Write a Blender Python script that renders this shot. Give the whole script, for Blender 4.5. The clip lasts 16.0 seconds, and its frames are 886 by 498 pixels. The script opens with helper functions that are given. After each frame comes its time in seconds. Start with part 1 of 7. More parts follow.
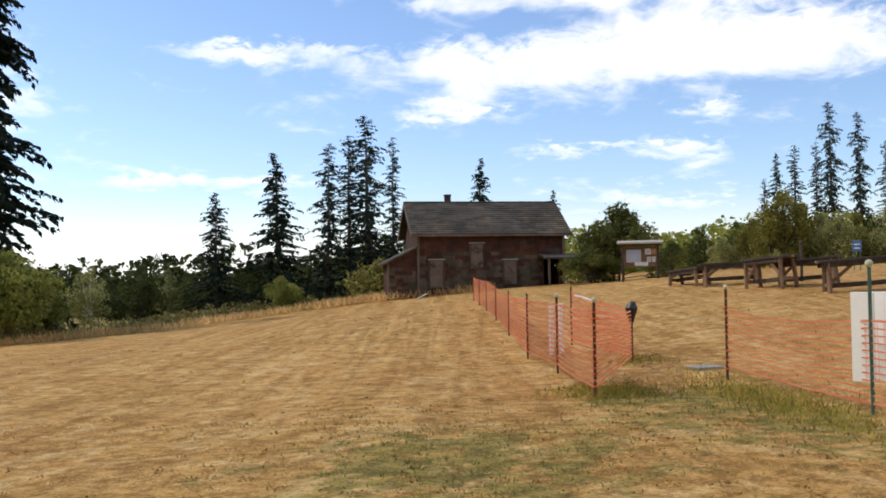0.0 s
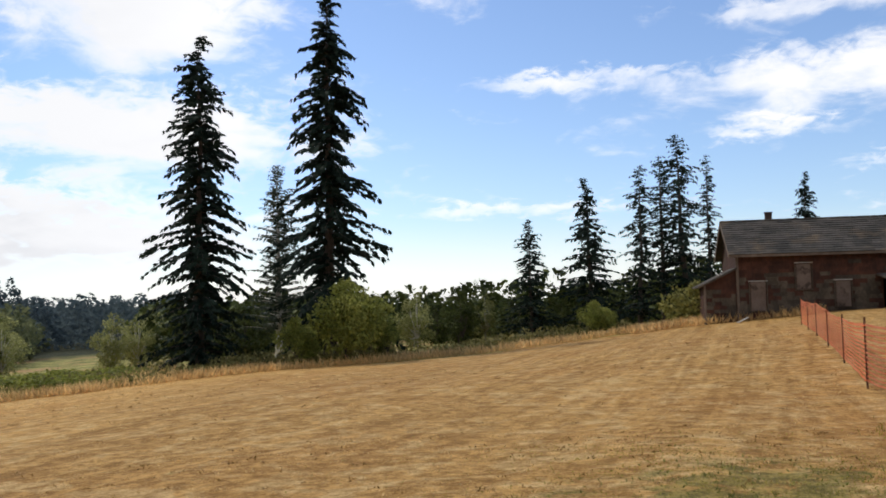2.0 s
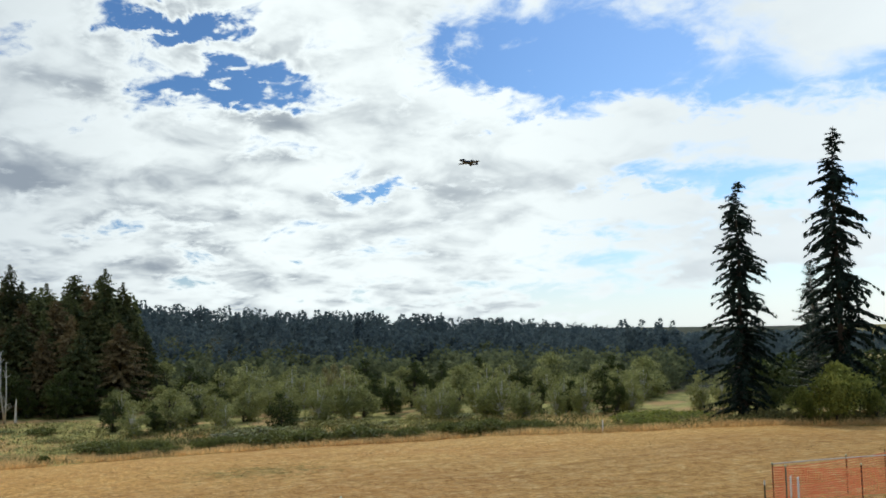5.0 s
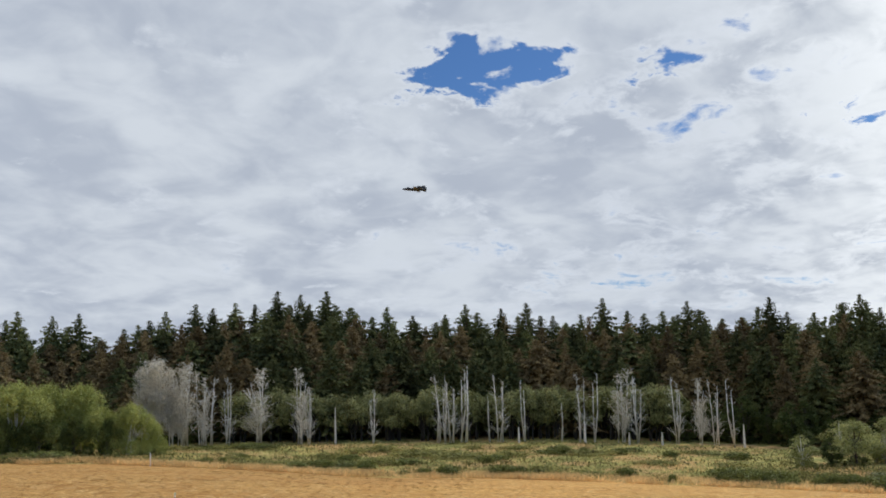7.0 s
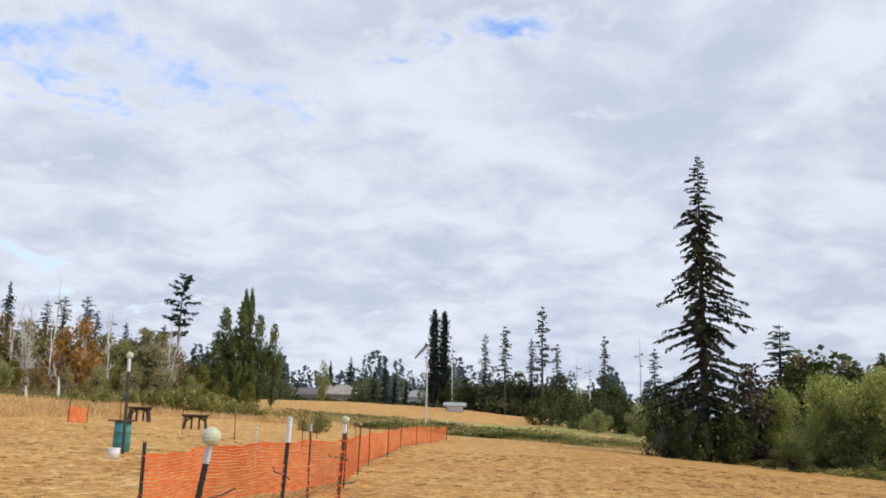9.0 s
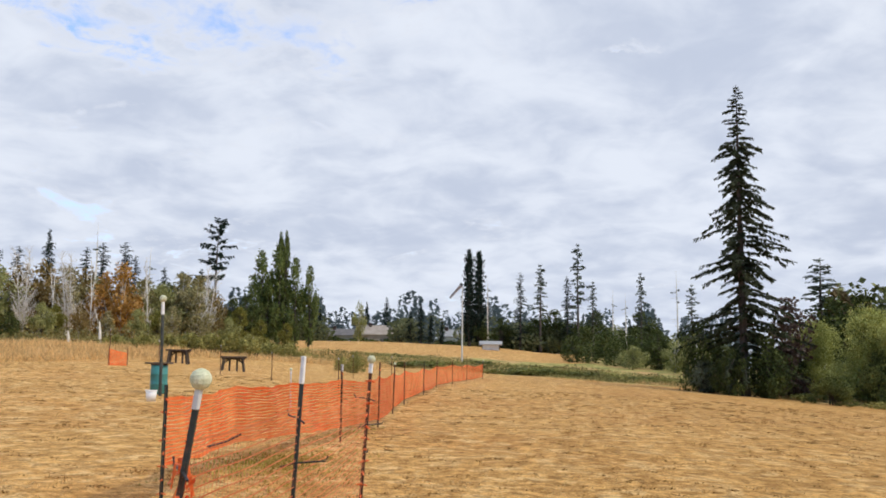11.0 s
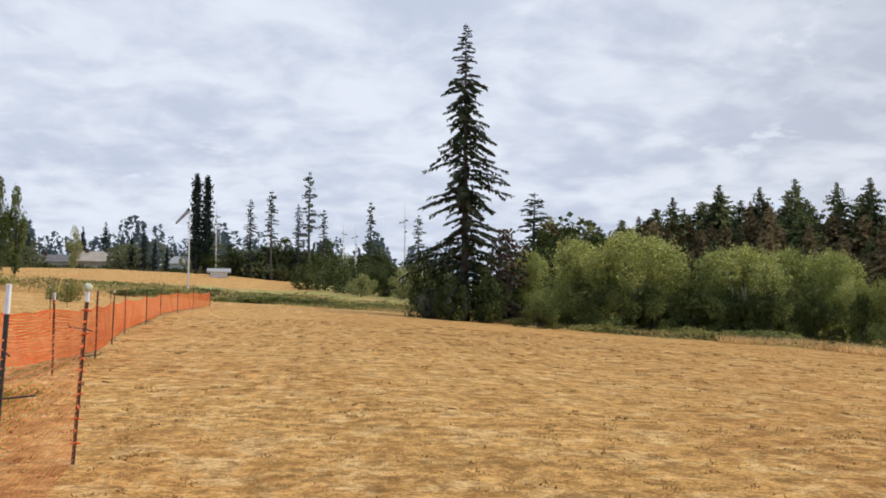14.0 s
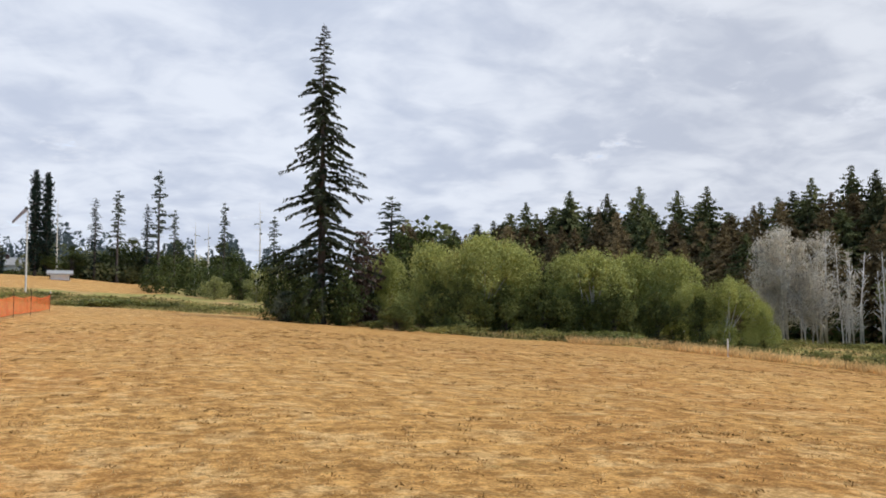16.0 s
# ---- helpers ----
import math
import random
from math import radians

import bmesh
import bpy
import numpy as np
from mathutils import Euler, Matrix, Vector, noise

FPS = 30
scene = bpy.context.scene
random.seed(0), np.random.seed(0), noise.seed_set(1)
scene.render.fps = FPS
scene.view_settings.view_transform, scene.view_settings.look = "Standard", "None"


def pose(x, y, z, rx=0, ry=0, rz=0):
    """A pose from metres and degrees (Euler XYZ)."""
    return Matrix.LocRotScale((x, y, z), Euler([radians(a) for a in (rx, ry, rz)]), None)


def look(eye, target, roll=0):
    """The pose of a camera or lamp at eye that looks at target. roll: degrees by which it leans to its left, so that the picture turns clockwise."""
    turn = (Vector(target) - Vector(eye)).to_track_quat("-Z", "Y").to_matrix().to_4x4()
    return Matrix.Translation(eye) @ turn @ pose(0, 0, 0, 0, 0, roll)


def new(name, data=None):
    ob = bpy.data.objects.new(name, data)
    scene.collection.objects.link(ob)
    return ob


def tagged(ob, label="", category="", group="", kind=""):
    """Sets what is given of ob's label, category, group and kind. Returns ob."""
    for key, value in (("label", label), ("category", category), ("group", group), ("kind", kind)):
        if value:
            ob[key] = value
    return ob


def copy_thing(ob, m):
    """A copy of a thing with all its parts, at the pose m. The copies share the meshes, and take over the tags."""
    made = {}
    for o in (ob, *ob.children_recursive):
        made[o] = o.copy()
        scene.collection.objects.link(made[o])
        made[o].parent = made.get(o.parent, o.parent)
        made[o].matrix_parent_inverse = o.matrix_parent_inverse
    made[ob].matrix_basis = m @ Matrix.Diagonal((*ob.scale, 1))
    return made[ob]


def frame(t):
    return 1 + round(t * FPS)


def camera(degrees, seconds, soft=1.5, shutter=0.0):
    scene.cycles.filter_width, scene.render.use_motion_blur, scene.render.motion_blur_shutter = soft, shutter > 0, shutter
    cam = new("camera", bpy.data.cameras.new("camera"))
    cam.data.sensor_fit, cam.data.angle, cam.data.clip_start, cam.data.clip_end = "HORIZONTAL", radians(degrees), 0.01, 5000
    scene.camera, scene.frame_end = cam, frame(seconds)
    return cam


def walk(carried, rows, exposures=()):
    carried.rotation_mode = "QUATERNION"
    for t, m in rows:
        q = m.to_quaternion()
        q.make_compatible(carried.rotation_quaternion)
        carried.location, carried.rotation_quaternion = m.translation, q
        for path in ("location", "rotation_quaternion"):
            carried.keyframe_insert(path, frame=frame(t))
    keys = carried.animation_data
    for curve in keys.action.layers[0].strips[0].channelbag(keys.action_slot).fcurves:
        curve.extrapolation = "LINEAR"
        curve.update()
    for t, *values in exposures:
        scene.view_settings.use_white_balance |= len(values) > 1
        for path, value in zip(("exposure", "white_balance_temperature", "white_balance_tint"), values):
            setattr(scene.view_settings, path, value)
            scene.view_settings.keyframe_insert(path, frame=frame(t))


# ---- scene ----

# ---------------------------------------------------------------- camera and walk
cam = camera(52.2, 16.0, soft=1.8)


def view(x, y, z, yaw, pitch, roll):
    return pose(x, y, z, 90 + pitch, 0, yaw) @ pose(0, 0, 0, 0, 0, roll)


PATH = [
    (0, 0, 0, 1.4, 0, 1.74, -0.82),
    (0.5, 0, 0, 1.4, 4.81, 2.22, -0.95),
    (1, 0, 0, 1.4, 9.58, 2.7, -1.11),
    (1.5, 0, 0, 1.4, 14.36, 3.19, -1.19),
    (2, 0, 0, 1.4, 19.56, 3.63, -1.31),
    (2.5, 0, 0, 1.4, 26.71, 3.77, -1.4),
    (3, 0, 0, 1.4, 33.96, 3.94, -1.45),
    (3.2, 0.2, -0.05, 1.42, 36.84, 3.97, -1.48),
    (4.2, 12, -6, 3.4, 51.2, 5.0, -1.45),
    (5.3, 25.5, -11.8, 5.7, 69.27, 5.5, -1.22),
    (5.5, 26.5, -8.6, 5.7, 75.15, 6.18, -1.56),
    (6, 26, 0, 5.4, 89.24, 8.2, -1.58),
    (6.5, 26, 6.8, 5, 103.65, 8.85, -1.34),
    (7, 22.5, 13.2, 4.8, 119.35, 8.06, -1.23),
    (7.5, 13.8, 16.4, 4.3, 139.19, 7.71, -0.03),
    (8, -1.2, 16.2, 1.8, 168.87, 10.11, -0.49),
    (8.5, -2.6, 11.8, 1.35, 179.04, 10.74, 0.48),
    (9, 0, 0.5, 1.4, 186.75, 11.2, 1.39),
    (9.2, 0, 0.1, 1.4, 191.12, 11.35, 1.05),
    (9.45, 0, 0, 1.4, 194.2, 10.8, 0.8),
    (10.2, 0, 0, 1.4, 194.4, 9.3, 0.8),
    (11.3, 0, 0, 1.4, 186.38, 6.68, 0.6),
    (11.5, 0, 0, 1.4, 185.27, 6.26, 0.55),
    (12, 0, 0, 1.4, 182.51, 5.15, 0.49),
    (12.5, 0, 0, 1.4, 179.74, 4.05, 0.51),
    (13, 0, 0, 1.4, 176.99, 3.04, 0.46),
    (13.5, 0, 0, 1.4, 174.43, 2.94, 0.36),
    (14, 0, 0, 1.4, 171.89, 2.97, 0.37),
    (14.5, 0, 0, 1.4, 169.35, 2.98, 0.32),
    (15, 0, 0, 1.4, 166.81, 3.02, 0.27),
    (15.5, 0, 0, 1.4, 164.47, 3.04, 0.24),
    (16, 0, 0, 1.4, 162.85, 3.19, 0.24),
]
walk(cam, [(r[0], view(*r[1:])) for r in PATH],
     [(0, -0.25, 6500, 10), (1.5, -0.35, 6500, 10), (2.5, -0.5, 6500, 10), (3.2, -0.55, 6450, 9), (5.3, -0.56, 6150, 1), (6.0, -0.50, 6180, 2), (6.5, -0.38, 6260, 4), (7.2, -0.15, 6440, 8), (8.0, 0.0, 6500, 10), (9.0, 0.0, 6500, 10), (16, 0.0, 6500, 10)])

# ---------------------------------------------------------------- sky and sun
SUN_AZ, SUN_EL = 72.0, 46.0      # degrees to the left of north, and above the horizon


def way(az, el=0.0):
    a, e = radians(az), radians(el)
    return Vector((-math.sin(a) * math.cos(e), math.cos(a) * math.cos(e), math.sin(e)))


sun = new("sun", bpy.data.lights.new("sun", "SUN"))
sun.data.energy, sun.data.angle, sun.data.color = 2.4, radians(2.0), (1.0, 0.93, 0.82)
sun.matrix_world = look(way(SUN_AZ, SUN_EL) * 100, (0, 0, 0))


class Nodes:
    """Short-hand for building a node tree."""

    def __init__(self, tree):
        self.tree = tree
        tree.nodes.clear()

    def add(self, kind, props=(), **sockets):
        n = self.tree.nodes.new("ShaderNode" + kind)
        props = dict(props)
        if "operation" in props:
            n.operation = props["operation"]
        if "use_clamp" in props:
            n.use_clamp = props["use_clamp"]
        if "data_type" in props:
            n.data_type = props["data_type"]
        if "interpolation_type" in props:
            n.interpolation_type = props["interpolation_type"]
        if "attribute_name" in props:
            n.attribute_name = props["attribute_name"]
        for key, value in sockets.items():
            self.put(n.inputs[int(key[1:])] if key[0] == "i" and key[1:].isdigit() else n.inputs[key.replace("_", " ")], value)
        return n

    def put(self, socket, value):
        if isinstance(value, bpy.types.NodeSocket):
            self.tree.links.new(value, socket)
        else:
            socket.default_value = value

    def math(self, op, a, b=0.0, c=0.0, clamp=False):
        return self.add("Math", {"operation": op, "use_clamp": clamp}, i0=a, i1=b, i2=c).outputs[0]

    def vec(self, op, a, b=(0, 0, 0)):
        n = self.add("VectorMath", {"operation": op}, i0=a, i1=b)
        return n.outputs["Value"] if op in ("DOT_PRODUCT", "LENGTH", "DISTANCE") else n.outputs[0]

    def ramp(self, x, lo, hi, a=0.0, b=1.0):
        return self.add("MapRange", {"interpolation_type": "SMOOTHSTEP"}, i0=x, i1=lo, i2=hi, i3=a, i4=b).outputs[0]

    def noise(self, vector, scale, detail=4.0, rough=0.55, distort=0.0):
        return self.add("TexNoise", (), Vector=vector, Scale=scale, Detail=detail, Roughness=rough, Distortion=distort).outputs[0]

    def mix(self, f, a, b):
        n = self.add("Mix", {"data_type": "RGBA"})
        self.put(n.inputs[0], f), self.put(n.inputs[6], a), self.put(n.inputs[7], b)
        return n.outputs[2]

    def scale(self, vector, s):
        return self.add("Mapping", (), Vector=vector, Scale=s).outputs[0]


CLOUDS = [(-8, 12.9, 13, 1.6, 0.75), (-18, 14.8, 9, 2.6, 0.75), (11.8, 13.9, 7, 0.7, 0.6), (-0.6, 10.2, 4, 0.6, 0.6), (-7, 7.7, 3, 0.5, 0.45), (-14.6, 7.5, 4, 0.7, 0.45), (-15.6, 9.8, 3, 0.5, 0.4), (-4, 17, 12, 0.7, 0.5), (13, 5.9, 10, 0.5, 0.45), (-14, 4.3, 4, 1.0, 0.45)]
CLOUDS += [(39, 18.0, 8, 2.8, 1.0), (52, 12.0, 9, 2.2, 0.9), (36, 10.9, 8.5, 2.5, 1.0), (52, 7.2, 8, 1.8, 0.8), (41, 4.4, 11, 2.4, 0.85)]
CLOUDS += [(55, 16.6, 7, 2.8, -0.8), (56, 13.2, 4, 1.0, -0.4), (48, 8.8, 5, 1.2, -0.4), (78, 18.4, 3.2, 0.9, -0.75), (75, 15.2, 3.6, 1.1, -0.75), (66, 9.0, 2.4, 0.6, -0.5), (53, 6.4, 5, 1.0, -0.5)]
CLOUDS += [(118.0, 19.2, 3.7, 1.5, -0.95), (113.0, 19.6, 2.6, 0.8, -0.5), (104, 18.6, 2.4, 1.4, -0.42), (93, 15.2, 2.4, 0.7, -0.5)]
CLOUDS += [(209, 21.0, 9, 2.6, -0.58), (184, 25.4, 9, 1.6, -0.46), (176, 19.6, 3.5, 0.8, -0.4), (170, 14, 12, 7, 0.3)]


def sky():
    world = bpy.data.worlds.new("sky")
    world.use_nodes = True
    scene.world = world
    k = Nodes(world.node_tree)
    d = k.add("TexCoord").outputs["Generated"]
    air = k.add("TexSky")
    air.sky_type, air.sun_disc, air.sun_elevation, air.sun_rotation = "NISHITA", False, radians(SUN_EL), radians(-SUN_AZ)
    air.air_density, air.dust_density, air.ozone_density = 1.0, 0.4, 2.5
    xyz = k.add("SeparateXYZ", (), i0=d)
    z = k.math("MAXIMUM", xyz.outputs[2], 0.0)
    az = k.math("MULTIPLY", k.math("ARCTAN2", k.math("MULTIPLY", xyz.outputs[0], -1.0), xyz.outputs[1]), 57.2958)
    az = k.math("ADD", k.math("FLOORED_MODULO", k.math("ADD", az, 60.0), 360.0), -60.0)
    el = k.math("MULTIPLY", k.math("ARCSINE", xyz.outputs[2]), 57.2958)
    # the cloud deck, seen in perspective
    q = k.math("DIVIDE", 1.0, k.math("ADD", z, 0.26))
    p = k.add("CombineXYZ", (), i0=k.math("MULTIPLY", xyz.outputs[0], q), i1=k.math("MULTIPLY", xyz.outputs[1], q), i2=0.0).outputs[0]
    big = k.noise(k.vec("ADD", p, (3.1, 1.7, 0)), 1.8, 4.0, 0.5, 0.3)
    puffs = k.noise(k.vec("ADD", p, (0.4, 5.2, 0)), 5.2, 7.0, 0.56, 0.5)
    fray = k.noise(k.vec("ADD", p, (6.4, 0.2, 0)), 17.0, 5.0, 0.62, 0.8)
    body = k.math("ADD", k.math("MULTIPLY", k.math("SUBTRACT", big, 0.5), 0.8), k.math("ADD", k.math("MULTIPLY", k.math("SUBTRACT", puffs, 0.5), 1.6), k.math("MULTIPLY", k.math("SUBTRACT", fray, 0.5), 0.55)))
    # clear to the north, closed to the west and south
    west = k.ramp(az, 40.0, 66.0)
    north = k.math("SUBTRACT", 1.0, k.ramp(az, 30.0, 80.0))
    sunny = k.math("MULTIPLY", k.ramp(az, 34.0, 60.0), k.ramp(az, 72.0, 107.0, 1.0, 0.0))
    fill = k.math("ADD", -0.30, k.math("ADD", k.math("MULTIPLY", west, 0.66), k.ramp(az, 100.0, 140.0, 0.0, 0.16)))
    # bearings and heights frayed by the puffs, so that no bank has a smooth edge
    az_f = k.math("ADD", az, k.math("ADD", k.math("MULTIPLY", k.math("SUBTRACT", k.noise(k.vec("ADD", p, (8.1, 3.3, 0)), 7.0, 5.0, 0.6, 0.4), 0.5), k.math("SUBTRACT", 15.0, k.math("MULTIPLY", north, 10.0))), k.math("MULTIPLY", k.math("SUBTRACT", fray, 0.5), 5.0)))
    el_f = k.math("ADD", el, k.math("ADD", k.math("MULTIPLY", k.math("SUBTRACT", k.noise(k.vec("ADD", p, (1.2, 7.9, 0)), 7.0, 5.0, 0.6, 0.4), 0.5), k.math("SUBTRACT", 7.0, k.math("MULTIPLY", north, 5.4))), k.math("MULTIPLY", k.math("SUBTRACT", fray, 0.5), -2.2)))
    # banks of cloud in the blue and rents in the deck: bearing, elevation, half widths, weight
    for a, e, wa, we, amount in CLOUDS:
        u = k.math("POWER", k.math("DIVIDE", k.math("SUBTRACT", az_f, float(a)), float(wa)), 2.0)
        v = k.math("POWER", k.math("DIVIDE", k.math("SUBTRACT", el_f, float(e)), float(we)), 2.0)
        fill = k.math("ADD", fill, k.math("MULTIPLY", k.math("EXPONENT", k.math("MULTIPLY", k.math("ADD", u, v), -1.0)), float(amount)))
    dense = k.math("ADD", fill, body)
    south = k.ramp(az, 140.0, 170.0)
    cover = k.ramp(dense, k.math("SUBTRACT", -0.10, k.math("ADD", k.math("MULTIPLY", south, 0.16), k.math("MULTIPLY", north, 0.10))), k.math("ADD", 0.17, k.math("ADD", k.math("MULTIPLY", south, 0.14), k.math("MULTIPLY", north, 0.36))))
    haze = k.ramp(z, 0.0, 0.10, 0.7, 0.0)
    cover = k.math("MAXIMUM", cover, haze)
    tint = k.math("ADD", k.math("ADD", 0.44, k.math("MULTIPLY", north, 0.93)), k.math("MULTIPLY", south, 1.1))
    blue = k.vec("MULTIPLY", air.outputs[0], k.mix(north, (0.098, 0.142, 0.205, 1), (0.134, 0.138, 0.152, 1)))
    blue = k.mix(south, blue, k.vec("MULTIPLY", air.outputs[0], (0.125, 0.145, 0.178)))
    blue = k.vec("SCALE", blue)
    k.put(blue.node.inputs["Scale"], tint)
    # grey bellies and bright rims, strongest towards the sun
    shade = k.noise(k.vec("ADD", p, (7.7, 2.2, 0)), 4.2, 5.0, 0.52, 0.5)
    soft = k.noise(k.vec("ADD", p, (1.7, 9.2, 0)), 1.7, 4.0, 0.5, 0.3)
    billow = k.noise(k.vec("ADD", p, (2.9, 4.4, 0)), 9.0, 4.0, 0.5, 0.6)
    lump = k.math("ADD", k.math("ADD", k.math("MULTIPLY", shade, 0.46), k.math("MULTIPLY", soft, 0.34)), k.math("MULTIPLY", billow, 0.20))
    lump = k.math("ADD", lump, k.math("ADD", k.math("MULTIPLY", sunny, 0.045), k.math("MULTIPLY", k.math("MULTIPLY", k.ramp(az, 34.0, 44.0), k.ramp(az, 62.0, 50.0)), 0.05)))
    lump = k.ramp(lump, 0.39, 0.61)
    low = k.mix(sunny, (0.52, 0.565, 0.67, 1), (0.44, 0.48, 0.56, 1))
    high = k.mix(sunny, (0.75, 0.79, 0.87, 1), (1.45, 1.45, 1.45, 1))
    low = k.mix(south, low, (0.56, 0.625, 0.765, 1))
    high = k.mix(south, high, (0.785, 0.84, 0.945, 1))
    grey = k.mix(lump, low, high)
    thick = k.math("MULTIPLY", k.ramp(dense, 0.12, 0.42), k.math("SUBTRACT", 1.0, k.math("MULTIPLY", north, 0.86)))
    rim = k.mix(sunny, (0.76, 0.80, 0.89, 1), (1.5, 1.5, 1.5, 1))
    rim = k.mix(north, rim, (1.5, 1.5, 1.52, 1))
    lit = k.mix(thick, rim, grey)
    colour = k.mix(cover, blue, lit)
    bg = k.add("Background", (), Color=colour, Strength=1.0)
    out = k.add("OutputWorld")
    k.put(out.inputs[0], bg.outputs[0])


sky()

# ---------------------------------------------------------------- materials
def material(name, dark, light, scale=3.0, rough=0.8, bump=0.3, fine=40.0, metal=0.0, vary=0.12, stretch=(1, 1, 1), spots=None, spot_scale=1.2, spot_lo=0.52, through_light=0.0, islands=False, spec=0.5):
    """Two colours mixed by noise at two scales, with a bump, stains and a little difference between objects."""
    m = bpy.data.materials.new(name)
    m.use_nodes = True
    k = Nodes(m.node_tree)
    co = k.scale(k.add("TexCoord").outputs["Object"], stretch)
    a = k.noise(co, scale, 5.0, 0.6)
    b = k.noise(co, fine, 3.0, 0.6)
    f = k.ramp(k.math("ADD", k.math("MULTIPLY", a, 0.6), k.math("MULTIPLY", b, 0.4)), 0.36, 0.64)
    c = k.mix(f, (*dark, 1), (*light, 1))
    if spots:
        c = k.mix(k.ramp(k.noise(co, spot_scale, 6.0, 0.65), spot_lo, spot_lo + 0.13), c, (*spots, 1))
    r = k.add("NewGeometry").outputs["Random Per Island"] if islands else k.add("ObjectInfo").outputs["Random"]
    v = k.math("ADD", 1.0 - vary, k.math("MULTIPLY", r, 2 * vary))
    c = k.add("HueSaturation", (), Color=c, Value=v).outputs[0]
    h = k.math("ADD", k.math("MULTIPLY", a, 0.5), b)
    n = k.add("Bump", (), Strength=bump, Distance=0.02, Height=h).outputs[0]
    s = k.add("BsdfPrincipled", (), Base_Color=c, Roughness=k.math("ADD", rough - 0.06, k.math("MULTIPLY", b, 0.12)), Metallic=metal, Normal=n)
    s.inputs["Specular IOR Level"].default_value = spec
    top = s.outputs[0]
    if through_light:
        t = k.add("BsdfTranslucent", (), Color=c)
        top = k.add("MixShader", (), i0=through_light, i1=top, i2=t.outputs[0]).outputs[0]
    k.put(k.add("OutputMaterial").inputs[0], top)
    return m


BARK = material("bark", (0.035, 0.026, 0.02), (0.10, 0.08, 0.065), 3, 0.9, 0.8, 25, stretch=(1, 1, 0.25))
# darker copy of the bark, with the shade under the crowns in its colour
SHADED_BARK = material("shaded_bark", (0.012, 0.010, 0.008), (0.035, 0.029, 0.023), 3, 0.9, 0.6, 25, stretch=(1, 1, 0.25))
PALE_BARK = material("pale_bark", (0.52, 0.48, 0.41), (0.80, 0.76, 0.67), 2, 0.85, 0.5, 20, stretch=(1, 1, 0.3), spots=(0.20, 0.18, 0.155), spot_scale=3)
GREY_TWIG = material("grey_twig", (0.46, 0.43, 0.38), (0.70, 0.67, 0.61), 2, 0.9, 0.3, 20)
FIR = material("fir_needles", (0.008, 0.018, 0.014), (0.024, 0.040, 0.027), 0.6, 0.75, 0.2, 9, through_light=0.08, islands=True, vary=0.35, spec=0.12)
FIR_GREAT = material("old_fir_needles", (0.018, 0.027, 0.012), (0.060, 0.066, 0.030), 0.5, 0.75, 0.2, 9, through_light=0.1, islands=True, vary=0.4, spec=0.15)
FIR_WOOD = material("fir_needles_of_the_wood", (0.026, 0.042, 0.016), (0.175, 0.175, 0.062), 0.4, 0.8, 0.2, 7, through_light=0.05, vary=0.45, spec=0.15)
FIR_BROWN = material("browned_fir_needles", (0.088, 0.066, 0.030), (0.29, 0.21, 0.097), 0.4, 0.8, 0.2, 7, through_light=0.05, vary=0.4, spec=0.15)
FIR_PALE = material("pale_fir_needles", (0.045, 0.062, 0.045), (0.11, 0.13, 0.09), 0.6, 0.8, 0.2, 9, through_light=0.2, islands=True, vary=0.3, spec=0.2)
LEAF_WILLOW = material("willow_leaves", (0.20, 0.225, 0.052), (0.58, 0.57, 0.175), 0.35, 0.6, 0.2, 5, through_light=0.16, islands=True, vary=0.14, spec=0.2)
LEAF_MEADOW = material("grey_olive_leaves", (0.18, 0.195, 0.06), (0.48, 0.47, 0.19), 0.4, 0.6, 0.2, 6, through_light=0.45, islands=True, vary=0.35, spec=0.25)
LEAF_SPRING = material("yellow_green_leaves", (0.17, 0.20, 0.035), (0.42, 0.42, 0.09), 0.5, 0.6, 0.2, 6, through_light=0.45, islands=True, vary=0.35, spec=0.2)
LEAF_RISE = material("yellowing_slope_leaves", (0.11, 0.115, 0.022), (0.36, 0.32, 0.075), 0.5, 0.6, 0.2, 6, through_light=0.35, islands=True, vary=0.4, spec=0.2)
LEAF_UNDER = material("grey_olive_understorey_leaves", (0.13, 0.145, 0.052), (0.44, 0.43, 0.19), 0.5, 0.65, 0.2, 6, through_light=0.25, islands=True, vary=0.4, spec=0.2)
LEAF_ASH = material("ashen_leaves", (0.50, 0.455, 0.36), (0.74, 0.68, 0.56), 0.5, 0.7, 0.2, 6, through_light=0.5, islands=True, vary=0.3, spec=0.2)
LEAF_RUSSET = material("russet_leaves", (0.15, 0.105, 0.035), (0.36, 0.25, 0.09), 0.5, 0.6, 0.2, 6, through_light=0.35, islands=True, vary=0.4, spec=0.25)
LEAF = material("olive_leaves", (0.145, 0.17, 0.034), (0.38, 0.39, 0.105), 0.5, 0.6, 0.2, 6, through_light=0.42, islands=True, vary=0.4, spec=0.15)
LEAF_DARK = material("dark_green_leaves", (0.026, 0.040, 0.012), (0.115, 0.135, 0.037), 0.5, 0.6, 0.2, 6, through_light=0.14, islands=True, vary=0.4, spec=0.1)
LEAF_ORANGE = material("orange_leaves", (0.30, 0.15, 0.03), (0.58, 0.32, 0.07), 0.5, 0.6, 0.2, 6, through_light=0.3, islands=True, vary=0.35)
LEAF_PALE = material("dull_pale_leaves", (0.20, 0.175, 0.07), (0.44, 0.38, 0.17), 0.5, 0.6, 0.2, 6, through_light=0.35, islands=True, vary=0.35)
LEAF_RED = material("dark_red_leaves", (0.05, 0.028, 0.02), (0.10, 0.055, 0.035), 0.5, 0.6, 0.2, 6, through_light=0.2, islands=True, vary=0.35)
